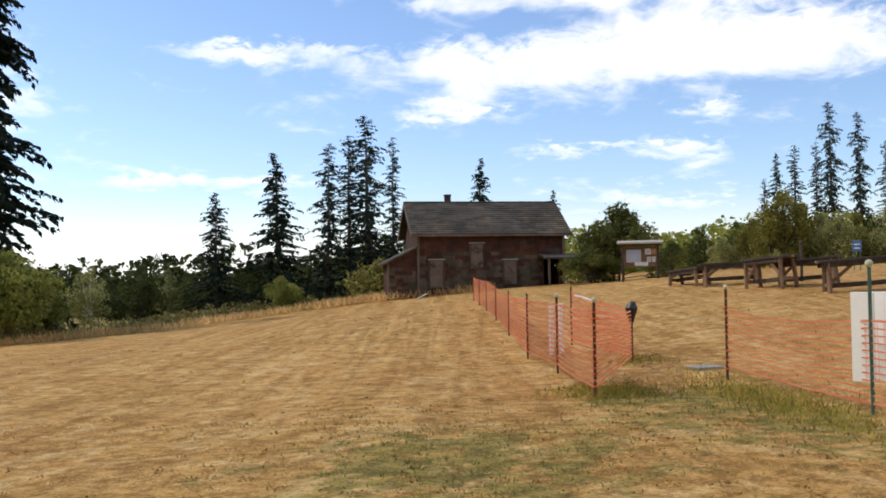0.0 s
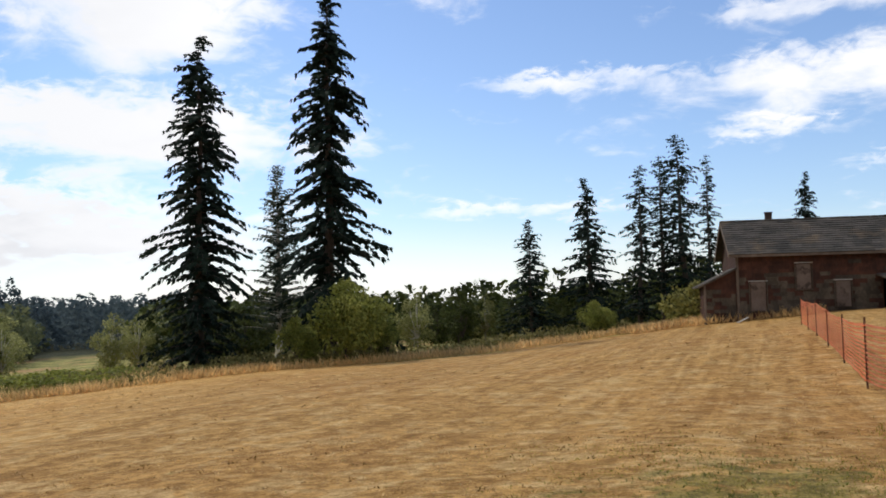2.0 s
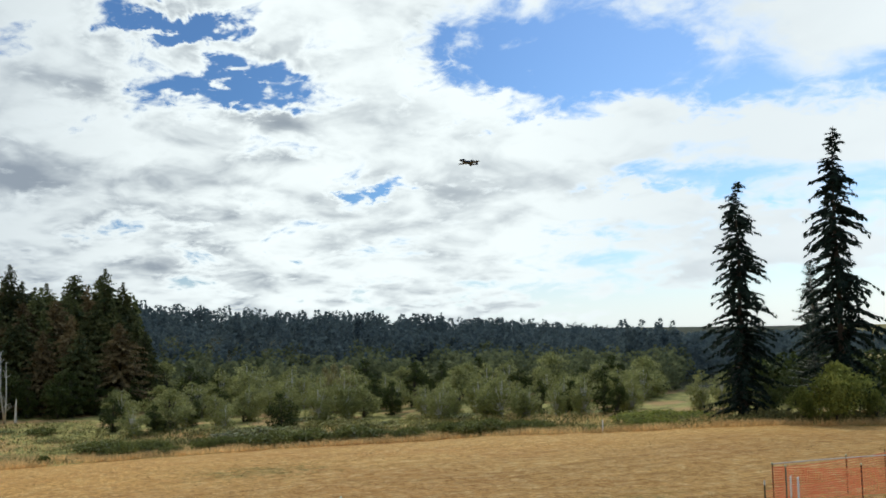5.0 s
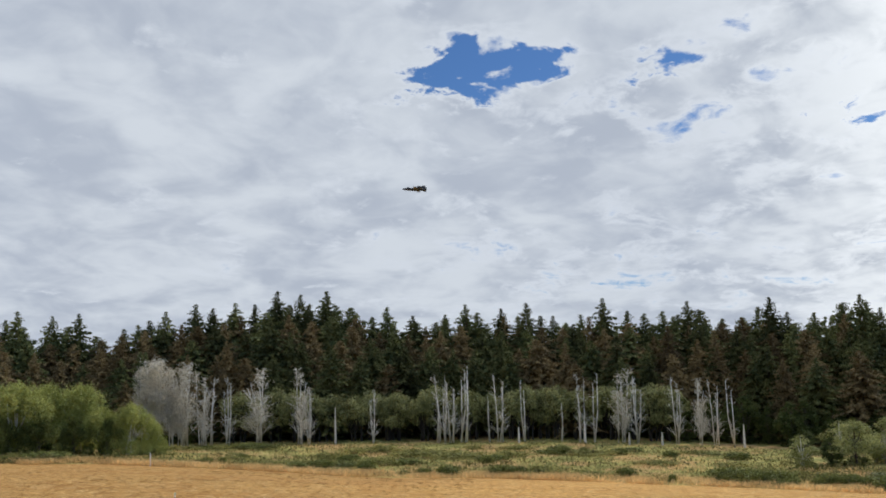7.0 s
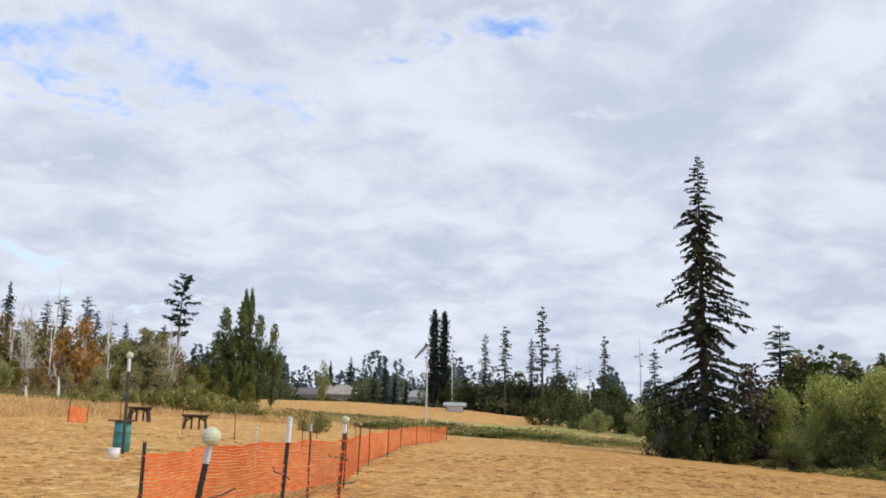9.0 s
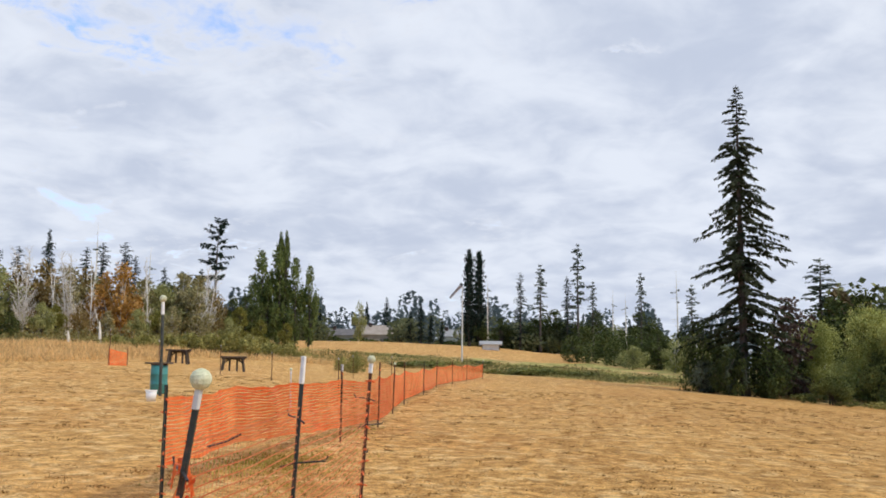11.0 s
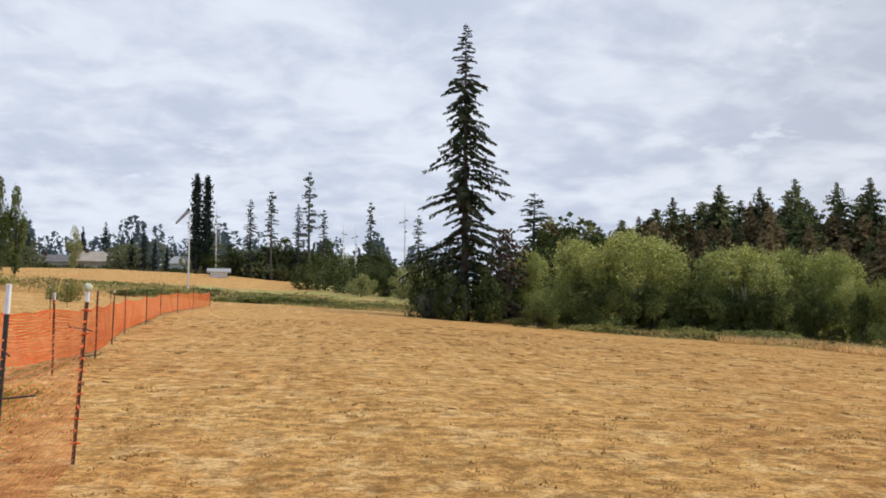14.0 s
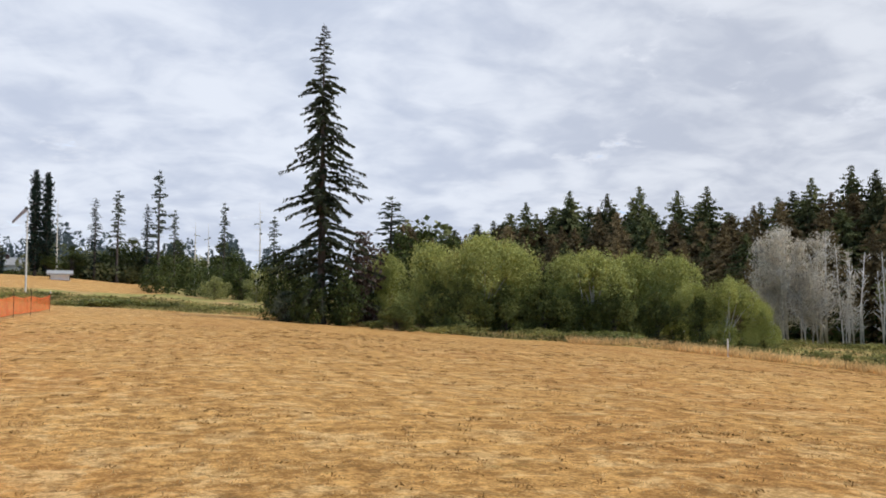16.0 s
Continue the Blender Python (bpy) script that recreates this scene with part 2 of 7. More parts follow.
LEAF_GREY = material("grey_green_leaves", (0.120, 0.138, 0.084), (0.240, 0.258, 0.156), 0.5, 0.6, 0.2, 6, through_light=0.25, islands=True, vary=0.3, spec=0.15)
BRAMBLE = material("bramble_leaves", (0.085, 0.088, 0.028), (0.29, 0.25, 0.092), 0.3, 0.7, 0.2, 4, through_light=0.25, islands=True, vary=0.3, spec=0.2)
LEAF_BRAMBLE = material("bramble_clump_leaves", (0.070, 0.090, 0.020), (0.30, 0.30, 0.08), 0.5, 0.6, 0.2, 6, through_light=0.25, islands=True, vary=0.4, spec=0.25)
LEAF_HAW = material("hawthorn_leaves", (0.050, 0.070, 0.018), (0.20, 0.205, 0.055), 0.5, 0.6, 0.2, 6, through_light=0.25, islands=True, vary=0.4, spec=0.15)
LEAF_COTTON = material("cottonwood_leaves", (0.055, 0.085, 0.024), (0.20, 0.235, 0.07), 0.5, 0.6, 0.2, 6, through_light=0.25, islands=True, vary=0.4, spec=0.15)
LEAF_HUMMOCK = material("hummock_leaves", (0.17, 0.17, 0.045), (0.44, 0.40, 0.13), 0.5, 0.7, 0.2, 6, through_light=0.3, islands=True, vary=0.4, spec=0.2)
DRY_GRASS = material("dry_grass", (0.53, 0.345, 0.145), (0.86, 0.62, 0.29), 0.4, 0.85, 0.1, 5, through_light=0.6, islands=True, vary=0.3)
DEAD_TUFT = material("dead_grass_tufts", (0.17, 0.095, 0.033), (0.40, 0.235, 0.085), 0.8, 0.85, 0.1, 5, through_light=0.4, islands=True, vary=0.3, spec=0.15)
GREEN_GRASS = material("green_grass", (0.12, 0.135, 0.032), (0.34, 0.32, 0.10), 0.4, 0.75, 0.1, 5, through_light=0.5, islands=True, vary=0.3, spec=0.2)
MEADOW_GRASS = material("meadow_grass", (0.165, 0.155, 0.045), (0.40, 0.345, 0.13), 0.25, 0.8, 0.1, 3, through_light=0.35, islands=True, vary=0.3, spec=0.2)
TURF = material("olive_turf", (0.20, 0.19, 0.030), (0.46, 0.38, 0.085), 0.6, 0.75, 0.1, 5, through_light=0.5, islands=True, vary=0.4, spec=0.15)
NET_FADED = material("sun_faded_orange_net", (0.74, 0.20, 0.085), (0.86, 0.34, 0.18), 1.2, 0.5, 0.05, 12, through_light=0.45)
NET = material("orange_plastic_net", (0.86, 0.125, 0.022), (1.0, 0.32, 0.10), 1.2, 0.5, 0.05, 12, through_light=0.5)
MESH = material("faded_orange_mesh", (0.66, 0.15, 0.05), (0.86, 0.30, 0.12), 2, 0.6, 0.05, 20, through_light=0.3)
STEEL = material("dark_post_paint", (0.018, 0.024, 0.020), (0.05, 0.055, 0.045), 4, 0.55, 0.2, 40, spots=(0.11, 0.05, 0.025), spot_scale=6, spot_lo=0.56)
RUST = material("rusted_post", (0.075, 0.032, 0.018), (0.18, 0.08, 0.04), 5, 0.8, 0.4, 50)
GREEN_POST = material("green_post_paint", (0.05, 0.12, 0.09), (0.10, 0.20, 0.15), 4, 0.5, 0.2, 40)
WHITE = material("white_paint", (0.66, 0.66, 0.64), (0.82, 0.82, 0.80), 3, 0.55, 0.1, 30, spots=(0.50, 0.48, 0.43), spot_scale=5, spot_lo=0.60)
FELT = material("ball_felt", (0.52, 0.53, 0.34), (0.70, 0.70, 0.50), 30, 0.95, 0.5, 160)
BLACK = material("black_plastic", (0.008, 0.008, 0.009), (0.022, 0.022, 0.024), 4, 0.5, 0.3, 30)
TEAL = material("teal_plastic", (0.03, 0.17, 0.16), (0.06, 0.26, 0.24), 3, 0.45, 0.1, 20)
SIDING = material("weathered_red_brown_shingle", (0.037, 0.014, 0.008), (0.092, 0.034, 0.018), 1.5, 0.9, 0.6, 14, stretch=(1, 1, 0.5), spots=(0.075, 0.050, 0.035), spot_scale=0.8, spot_lo=0.56, vary=0.28)
SIDING_GREY = material("bare_grey_shingle", (0.048, 0.036, 0.024), (0.105, 0.082, 0.058), 1.5, 0.9, 0.6, 14, stretch=(1, 1, 0.5), vary=0.28)
ROOF = material("mossy_roof_shingle", (0.037, 0.033, 0.027), (0.085, 0.073, 0.061), 0.9, 0.92, 0.7, 9, spots=(0.115, 0.085, 0.055), spot_scale=0.6, spot_lo=0.50, vary=0.34)
BOARD = material("weathered_board", (0.112, 0.084, 0.064), (0.208, 0.160, 0.124), 1.2, 0.9, 0.5, 18, stretch=(1, 1, 0.2), vary=0.2)
PLANK = material("old_brown_plank", (0.12, 0.070, 0.038), (0.28, 0.175, 0.10), 1.0, 0.85, 0.5, 16, stretch=(0.3, 1, 1), vary=0.25)
DARK_PLANK = material("dark_stained_plank", (0.030, 0.021, 0.015), (0.10, 0.072, 0.052), 1.0, 0.8, 0.5, 16, vary=0.2)
BRICK = material("sooty_brick", (0.035, 0.022, 0.018), (0.08, 0.05, 0.04), 5, 0.9, 0.5, 30)
STONE = material("foundation_stone", (0.22, 0.20, 0.17), (0.36, 0.33, 0.29), 2, 0.9, 0.6, 16)
CONCRETE = material("worn_concrete", (0.33, 0.31, 0.27), (0.48, 0.45, 0.40), 2, 0.9, 0.4, 24)
WINDOW_BOARD = material("old_window_board", (0.115, 0.082, 0.064), (0.20, 0.15, 0.12), 1.2, 0.9, 0.4, 18, vary=0.1, spots=(0.05, 0.035, 0.027), spot_scale=1.5)
CLEAN_WHITE = material("clean_white_board", (0.86, 0.84, 0.79), (0.91, 0.89, 0.84), 2, 0.5, 0.03, 20, vary=0.02)
PAPER = material("notice_paper", (0.62, 0.64, 0.68), (0.76, 0.77, 0.80), 2, 0.7, 0.05, 20)
PALE_BLUE = material("pale_blue_paper", (0.40, 0.47, 0.62), (0.52, 0.58, 0.72), 2, 0.7, 0.05, 20)
SIGN_BLUE = material("blue_sign_face", (0.05, 0.14, 0.38), (0.08, 0.20, 0.48), 2, 0.5, 0.05, 20)
TAN = material("tan_board", (0.36, 0.21, 0.10), (0.50, 0.31, 0.16), 2, 0.8, 0.2, 20)
HOUSE_GREY = material("grey_house_wall", (0.30, 0.30, 0.29), (0.40, 0.40, 0.385), 1, 0.8, 0.2, 10)
HOUSE_WHITE = material("white_house_wall", (0.66, 0.66, 0.64), (0.78, 0.78, 0.76), 1, 0.7, 0.2, 10)
HOUSE_TAN = material("tan_house_wall", (0.30, 0.25, 0.20), (0.40, 0.34, 0.28), 1, 0.8, 0.2, 10)
HOUSE_ROOF = material("grey_house_roof", (0.085, 0.080, 0.078), (0.15, 0.14, 0.135), 1, 0.9, 0.3, 10)
DARK_GLASS = material("dark_window_glass", (0.015, 0.018, 0.02), (0.03, 0.035, 0.04), 1, 0.12, 0.0, 5)
PLANE_DARK = material("dark_grey_foam", (0.018, 0.025, 0.034), (0.042, 0.052, 0.066), 3, 0.5, 0.05, 20)
SOCK = material("faded_windsock_cloth", (0.34, 0.29, 0.29), (0.48, 0.42, 0.42), 3, 0.8, 0.2, 20, through_light=0.3)


def field_material():
    """Mown straw with green patches; tall green growth where the meadow attribute says so."""
    m = bpy.data.materials.new("dry_field")
    m.use_nodes = True
    k = Nodes(m.node_tree)
    co = k.add("TexCoord").outputs["Object"]
    meadow = k.add("Attribute", {"attribute_name": "meadow"}).outputs["Fac"]
    fresh = k.add("Attribute", {"attribute_name": "fresh"}).outputs["Fac"]
    wide = k.noise(co, 0.12, 5, 0.6)
    rows = k.noise(k.add("Mapping", (), Vector=co, Rotation=(0, 0, radians(4)), Scale=(2.6, 0.10, 1)).outputs[0], 1.0, 5, 0.65, 0.9)
    place = k.add("SeparateXYZ", (), i0=co).outputs
    olive = k.ramp(place[1], -6.0, 8.0)
    clump = k.noise(co, 4.6, 6, 0.68, 0.3)
    blade = k.noise(co, 30.0, 6, 0.75)
    stripe = k.math("ADD", 0.13, k.math("MULTIPLY", olive, 0.07))
    f = k.math("ADD", k.math("ADD", k.math("MULTIPLY", rows, stripe), k.math("MULTIPLY", clump, k.math("SUBTRACT", 0.56, stripe))), k.math("MULTIPLY", blade, 0.44))
    straw = k.mix(k.ramp(f, 0.43, 0.57), (0.335, 0.168, 0.046, 1), (0.83, 0.485, 0.175, 1))
    straw = k.mix(k.math("MULTIPLY", k.ramp(wide, 0.42, 0.66), 0.7), straw, k.mix(k.ramp(f, 0.43, 0.57), (0.33, 0.146, 0.040, 1), (0.72, 0.375, 0.12, 1)))
    patch = k.noise(co, 1.5, 6, 0.7, 0.6)
    straw = k.mix(k.math("MULTIPLY", k.ramp(patch, 0.49, 0.60), 0.60), straw, k.mix(k.ramp(f, 0.43, 0.57), (0.56, 0.345, 0.135, 1), (0.95, 0.68, 0.37, 1)))
    straw = k.mix(k.math("MULTIPLY", k.ramp(patch, 0.47, 0.36), 0.45), straw, (0.30, 0.145, 0.042, 1))
    dark = k.ramp(k.noise(co, 4.2, 6, 0.72, 0.5), 0.535, 0.62)
    calm = k.math("SUBTRACT", 1.0, k.math("MULTIPLY", olive, 0.72))
    straw = k.mix(k.math("MULTIPLY", dark, k.math("MULTIPLY", calm, 0.55)), straw, (0.19, 0.100, 0.030, 1))
    straw = k.mix(k.math("MULTIPLY", k.ramp(k.noise(co, 7.0, 5, 0.7, 0.4), 0.545, 0.62), k.math("MULTIPLY", calm, 0.45)), straw, (0.16, 0.084, 0.026, 1))
    # the northern part of the field keeps a trace of green
    bleach = k.math("MULTIPLY", k.ramp(place[0], -5.0, 8.0), k.ramp(place[1], 2.0, -8.0))
    straw = k.vec("MULTIPLY", straw, k.mix(bleach, (1, 1, 1, 1), (1.14, 1.18, 1.26, 1)))
    straw = k.vec("MULTIPLY", straw, k.mix(olive, (0.83, 0.805, 0.685, 1), (0.75, 0.75, 0.66, 1)))
    straw = k.vec("MULTIPLY", straw, k.mix(k.math("MULTIPLY", k.ramp(place[0], -8.0, -24.0), k.ramp(place[1], -26.0, -10.0)), (1, 1, 1, 1), (1.24, 1.24, 1.20, 1)))
    green = k.mix(k.ramp(k.math("ADD", k.math("MULTIPLY", clump, 0.5), k.math("MULTIPLY", blade, 0.5)), 0.40, 0.60), (0.060, 0.066, 0.014, 1), (0.30, 0.245, 0.062, 1))
    g1 = k.math("MULTIPLY", k.ramp(k.math("ADD", k.math("MULTIPLY", k.noise(co, 1.9, 7, 0.72, 0.4), 1.5), k.math("MULTIPLY", fresh, 0.36)), 0.90, 1.14), 0.8)
    top = k.mix(g1, straw, green)
    wild = k.mix(k.ramp(k.noise(co, 0.55, 6, 0.7, 0.8), 0.40, 0.60), (0.16, 0.165, 0.042, 1), (0.44, 0.385, 0.125, 1))
    wild = k.mix(k.ramp(k.noise(co, 0.22, 5, 0.65), 0.50, 0.58), wild, (0.47, 0.30, 0.125, 1))
    edge = k.ramp(k.math("ADD", meadow, k.math("MULTIPLY", k.math("SUBTRACT", k.noise(co, 1.0, 5, 0.6), 0.5), 0.5)), 0.42, 0.58)
    c = k.mix(edge, top, wild)
    # leaf litter, its colour darkened for the shade among the trees
    shaded_litter = k.mix(k.ramp(k.noise(co, 0.8, 6, 0.65), 0.35, 0.65), (0.018, 0.022, 0.010, 1), (0.060, 0.062, 0.026, 1))
    c = k.mix(k.add("Attribute", {"attribute_name": "forest_shade"}).outputs["Fac"], c, shaded_litter)
    h = k.math("ADD", k.math("MULTIPLY", clump, 0.7), k.math("MULTIPLY", blade, 0.3))
    n = k.add("Bump", (), Strength=0.8, Distance=0.05, Height=h).outputs[0]
    s = k.add("BsdfPrincipled", (), Base_Color=c, Roughness=0.92, Normal=n)
    s.inputs["Specular IOR Level"].default_value = 0.15
    k.put(k.add("OutputMaterial").inputs[0], s.outputs[0])
    return m


FIELD = field_material()

# ---------------------------------------------------------------- mesh helpers
def mesh_of(name, verts, faces, mat, smooth=False):
    me = bpy.data.meshes.new(name)
    me.from_pydata([tuple(v) for v in verts], [], [tuple(f) for f in faces])
    me.materials.append(mat)
    if smooth:
        me.polygons.foreach_set("use_smooth", [True] * len(me.polygons))
    me.update()
    return me


class Shape:
    """Gathers boxes, tubes and sheets into one mesh."""

    def __init__(self):
        self.v, self.f = [], []

    def join(self, verts, faces):
        o = len(self.v)
        self.v += [Vector(p) for p in verts]
        self.f += [tuple(o + i for i in f) for f in faces]
        return self

    def box(self, centre, size, turn=None, bevel=0.0):
        """A box with chamfered edges, turned by a matrix about its centre."""
        bm = bmesh.new()
        bmesh.ops.create_cube(bm, size=1.0, matrix=Matrix.Diagonal((*size, 1)))
        if bevel:
            bmesh.ops.bevel(bm, geom=bm.edges[:], offset=bevel, segments=1, affect="EDGES")
        m = Matrix.Translation(centre) @ (turn.to_4x4() if turn else Matrix())
        bm.verts.index_update()
        self.join([m @ v.co for v in bm.verts], [[v.index for v in f.verts] for f in bm.faces])
        bm.free()
        return self

    def beam(self, a, b, w, h, bevel=0.0):
        """A squared bar from a to b, w wide and h deep."""
        a, b = Vector(a), Vector(b)
        d = b - a
        q = d.to_track_quat("X", "Z").to_matrix()
        return self.box((a + b) / 2, (d.length, w, h), q, bevel)

    def tube(self, points, radii, sides=6, cap=True):
        """A round bar along points."""
        pts = [Vector(p) for p in points]
        o = len(self.v)
        for i, p in enumerate(pts):
            d = (pts[min(i + 1, len(pts) - 1)] - pts[max(i - 1, 0)]).normalized()
            u = d.orthogonal().normalized() if abs(d.z) < 0.9 else Vector((1, 0, 0))
            u = (u - d * u.dot(d)).normalized()
            w = d.cross(u)
            for s in range(sides):
                a = 2 * math.pi * s / sides
                self.v.append(p + (u * math.cos(a) + w * math.sin(a)) * radii[i])
        for i in range(len(pts) - 1):
            for s in range(sides):
                t = (s + 1) % sides
                self.f.append((o + i * sides + s, o + i * sides + t, o + (i + 1) * sides + t, o + (i + 1) * sides + s))
        if cap:
            self.f.append(tuple(o + s for s in reversed(range(sides))))
            self.f.append(tuple(o + (len(pts) - 1) * sides + s for s in range(sides)))
        return self

    def ball(self, centre, radius, rings=6, sides=10, squash=1.0):
        c = Vector(centre)
        pts, rad = [], []
        for i in range(rings + 1):
            a = math.pi * i / rings
            pts.append(c + Vector((0, 0, -math.cos(a) * radius * squash)))
            rad.append(max(math.sin(a) * radius, 0.0006))
        return self.tube(pts, rad, sides)

    def mesh(self, name, mat, smooth=False):
        return mesh_of(name, self.v, self.f, mat, smooth)


def part(name, shape, mat, parent, label="", smooth=False):
    """Links a shape (or a ready mesh) as one mesh object under a thing or a part."""
    ob = new(name, shape.mesh(name, mat, smooth) if isinstance(shape, Shape) else shape)
    ob.parent = parent
    return tagged(ob, label=label)


def thing(name, place, label, category, group="", turn=0.0):
    """An empty at the base of a thing, to carry its parts."""
    ob = new(name)
    ob.empty_display_size = 0.2
    ob.matrix_world = Matrix.Translation(place) @ Matrix.Rotation(radians(turn), 4, "Z")
    return tagged(ob, label, category, group)


# ---------------------------------------------------------------- lie of the land
EYE = 1.4
# bearing (degrees left of north), field's edge in metres, height there, height at 90 m, height at 150 m
LAND = [(-40, 34, 1.4, 2.6, 4.0), (-26, 34, 1.4, 2.6, 4.0), (-15, 36, 1.25, 2.0, 3.0), (-3, 46, 0.72, 0.8, 0.8), (3, 47, 0.42, 0.0, 0.0),
        (10, 48, -0.5, -0.9, -1.0), (17, 45, -1.15, -1.3, -1.5), (26, 44, -1.25, -1.6, -2.0), (37, 43, -1.75, -2.4, -2.6), (46, 44, -2.42, -3.0, -3.0),
        (54, 44, -2.62, -3.0, -3.0), (66, 44, -3.04, -3.2, -3.0), (80, 44, -3.3, -3.4, -2.6), (93, 45, -3.45, -3.3, -2.4), (104, 46, -3.35, -2.5, -1.5),
        (123, 48, -3.2, -2.3, -1.5), (135, 50, -2.5, -2.0, -1.5), (145, 53, -1.68, -2.2, -1.5), (152, 56, -1.33, -1.5, -1.0), (160, 60, -1.2, -1.0, 0.0),
        (168, 66, -0.65, 0.2, 1.2), (177, 75, 0.2, 1.0, 2.2), (186, 82, 0.7, 1.6, 5.2), (195, 82, 1.5, 2.3, 5.6), (205, 70, 2.4, 3.4, 5.2),
        (213, 60, 2.5, 3.6, 4.5), (222, 60, 2.2, 3.2, 4.5), (250, 70, 0.9, 1.2, 2.0), (290, 70, 0.6, 1.0, 2.0), (320, 34, 1.4, 2.6, 4.0)]
_AZ = np.array([row[0] for row in LAND], float)


def land(az, column):
    a = (np.asarray(az, float) + 40) % 360 - 40
    return np.interp(a, _AZ, np.array([row[column] for row in LAND], float))


def bearing(x, y):
    return np.degrees(np.arctan2(-np.asarray(x, float), np.asarray(y, float)))


def height(x, y):
    """Height of the ground at a place (numbers or arrays)."""
    x, y = np.asarray(x, float), np.asarray(y, float)
    r, az = np.hypot(x, y), bearing(x, y)
    spread = [(-6, 0.25), (0, 0.5), (6, 0.25)]
    re, ze, z9, z15 = [sum(w * land(az + d, c) for d, w in spread) for c in (1, 2, 3, 4)]
    u = np.clip(r / re, 0, 1)
    inside = np.where(ze < 0, ze * (0.35 * u + 0.65 * u ** 1.6), ze * u ** 2)
    far = np.clip((r - re) / np.maximum(92 - re, 8), 0, 1)
    z = np.where(r < re, inside, ze + (z9 - ze) * far * far * (3 - 2 * far))
    z = z + (z15 - z9) * np.clip((r - 92) / 60, 0, 1)
    ridge = np.clip((r - 104) / 60, 0, 1)
    a = (az + 40) % 360 - 40
    hill = np.interp(a, [-40, -28, -10, 20, 40, 46, 49, 52, 56, 60, 66, 75, 88, 105, 130, 150, 162, 320], [0, 2, 1, 0, 0, 0.5, 1.4, 2.3, 3.6, 4.8, 5.4, 6.4, 8.6, 9, 6, 2, 0, 0])
    z = z + hill * ridge * ridge * (3 - 2 * ridge)
    # a shallow dip by the gate, and small unevenness
    z = z - 0.27 * np.exp(-((x - 3) ** 2 + (y - 14) ** 2) / 60.0)
    z = z + 0.05 * np.sin(x * 0.31 + 1.3) * np.sin(y * 0.27) * np.clip(r / 8, 0, 1) + 0.02 * np.sin(x * 1.3 + y * 0.7) * np.sin(y * 1.1 - x * 0.4)
    return z


def spot(az, r, el=None):
    """The place on the ground in a bearing at a distance; with el, also the height of what rises there to that angle seen from the field."""
    d = way(az)
    x, y = d.x * r, d.y * r
    z = float(height(x, y))
    return (x, y, z) if el is None else ((x, y, z), EYE + r * math.tan(radians(el)) - z)


def zones(x, y):
    """How far a place belongs to the wild meadow, and how fresh its grass is."""
    r, az = np.hypot(x, y), (bearing(x, y) + 40) % 360 - 40
    wild = np.clip((r - land(az, 1)) / 2.0 + 0.5, 0, 1)
    # the second dry field to the south, and the dry slope by the tables
    south = np.clip((az - 177) / 6, 0, 1) * np.clip((r - 100) / 6, 0, 1) * np.clip((175 - r) / 8, 0, 1)
    pits = np.clip((az - 192) / 3, 0, 1) * np.clip((240 - az) / 6, 0, 1) * np.clip((100 - r) / 6, 0, 1)
    east = np.clip((az - 240) / 6, 0, 1) + np.clip((-1 - az) / 4, 0, 1)
    wild = wild * (1 - np.clip(np.maximum(south, pits), 0, 1)) * (1 - np.clip(east, 0, 1) * np.clip((80 - r) / 10, 0, 1))
    green = 1.2 * np.exp(-(((x - 0.1) / 1.5) ** 2 + ((y - 7.2) / 2.0) ** 2)) + np.exp(-(((x - 2.4) / 0.9) ** 2 + ((y - 10.5) / 2.6) ** 2)) \
        + np.exp(-(((x - 3.6) / 0.8) ** 2 + ((y - 9.0) / 3.0) ** 2)) + np.exp(-(((x - 4.2) / 0.7) ** 2 + ((y + 12.2) / 1.3) ** 2)) \
        + 0.9 * np.exp(-(((x + 20) / 5.0) ** 2 + ((y - 1.0) / 4.0) ** 2))
    return wild, np.clip(green, 0, 1)


def ground():
    rad = np.concatenate([[0.0], np.geomspace(0.6, 3200, 118)])
    n = 480
    az = np.radians(np.arange(n) * 360.0 / n)
    x, y = [np.zeros(1)], [np.zeros(1)]
    for r in rad[1:]:
        x.append(-np.sin(az) * r), y.append(np.cos(az) * r)
    x, y = np.concatenate(x), np.concatenate(y)
    z = height(x, y)
    faces = [(0, 1 + i, 1 + (i + 1) % n) for i in range(n)]
    for k in range(len(rad) - 2):
        a, b = 1 + k * n, 1 + (k + 1) * n
        faces += [(a + i, b + i, b + (i + 1) % n, a + (i + 1) % n) for i in range(n)]
    me = mesh_of("ground", np.stack([x, y, z], 1), faces, FIELD, smooth=True)
    wild, green = zones(x, y)
    r, a = np.hypot(x, y), (bearing(x, y) + 40) % 360 - 40
    # where the ground is painted dark with the woods' shade
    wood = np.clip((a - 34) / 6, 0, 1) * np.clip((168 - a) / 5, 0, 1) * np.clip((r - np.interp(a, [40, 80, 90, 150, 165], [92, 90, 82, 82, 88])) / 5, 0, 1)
    for name, values in (("meadow", wild), ("fresh", green), ("forest_shade", wood)):
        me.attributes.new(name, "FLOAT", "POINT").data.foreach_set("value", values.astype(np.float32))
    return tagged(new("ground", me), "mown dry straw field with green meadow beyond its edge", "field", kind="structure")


ground()

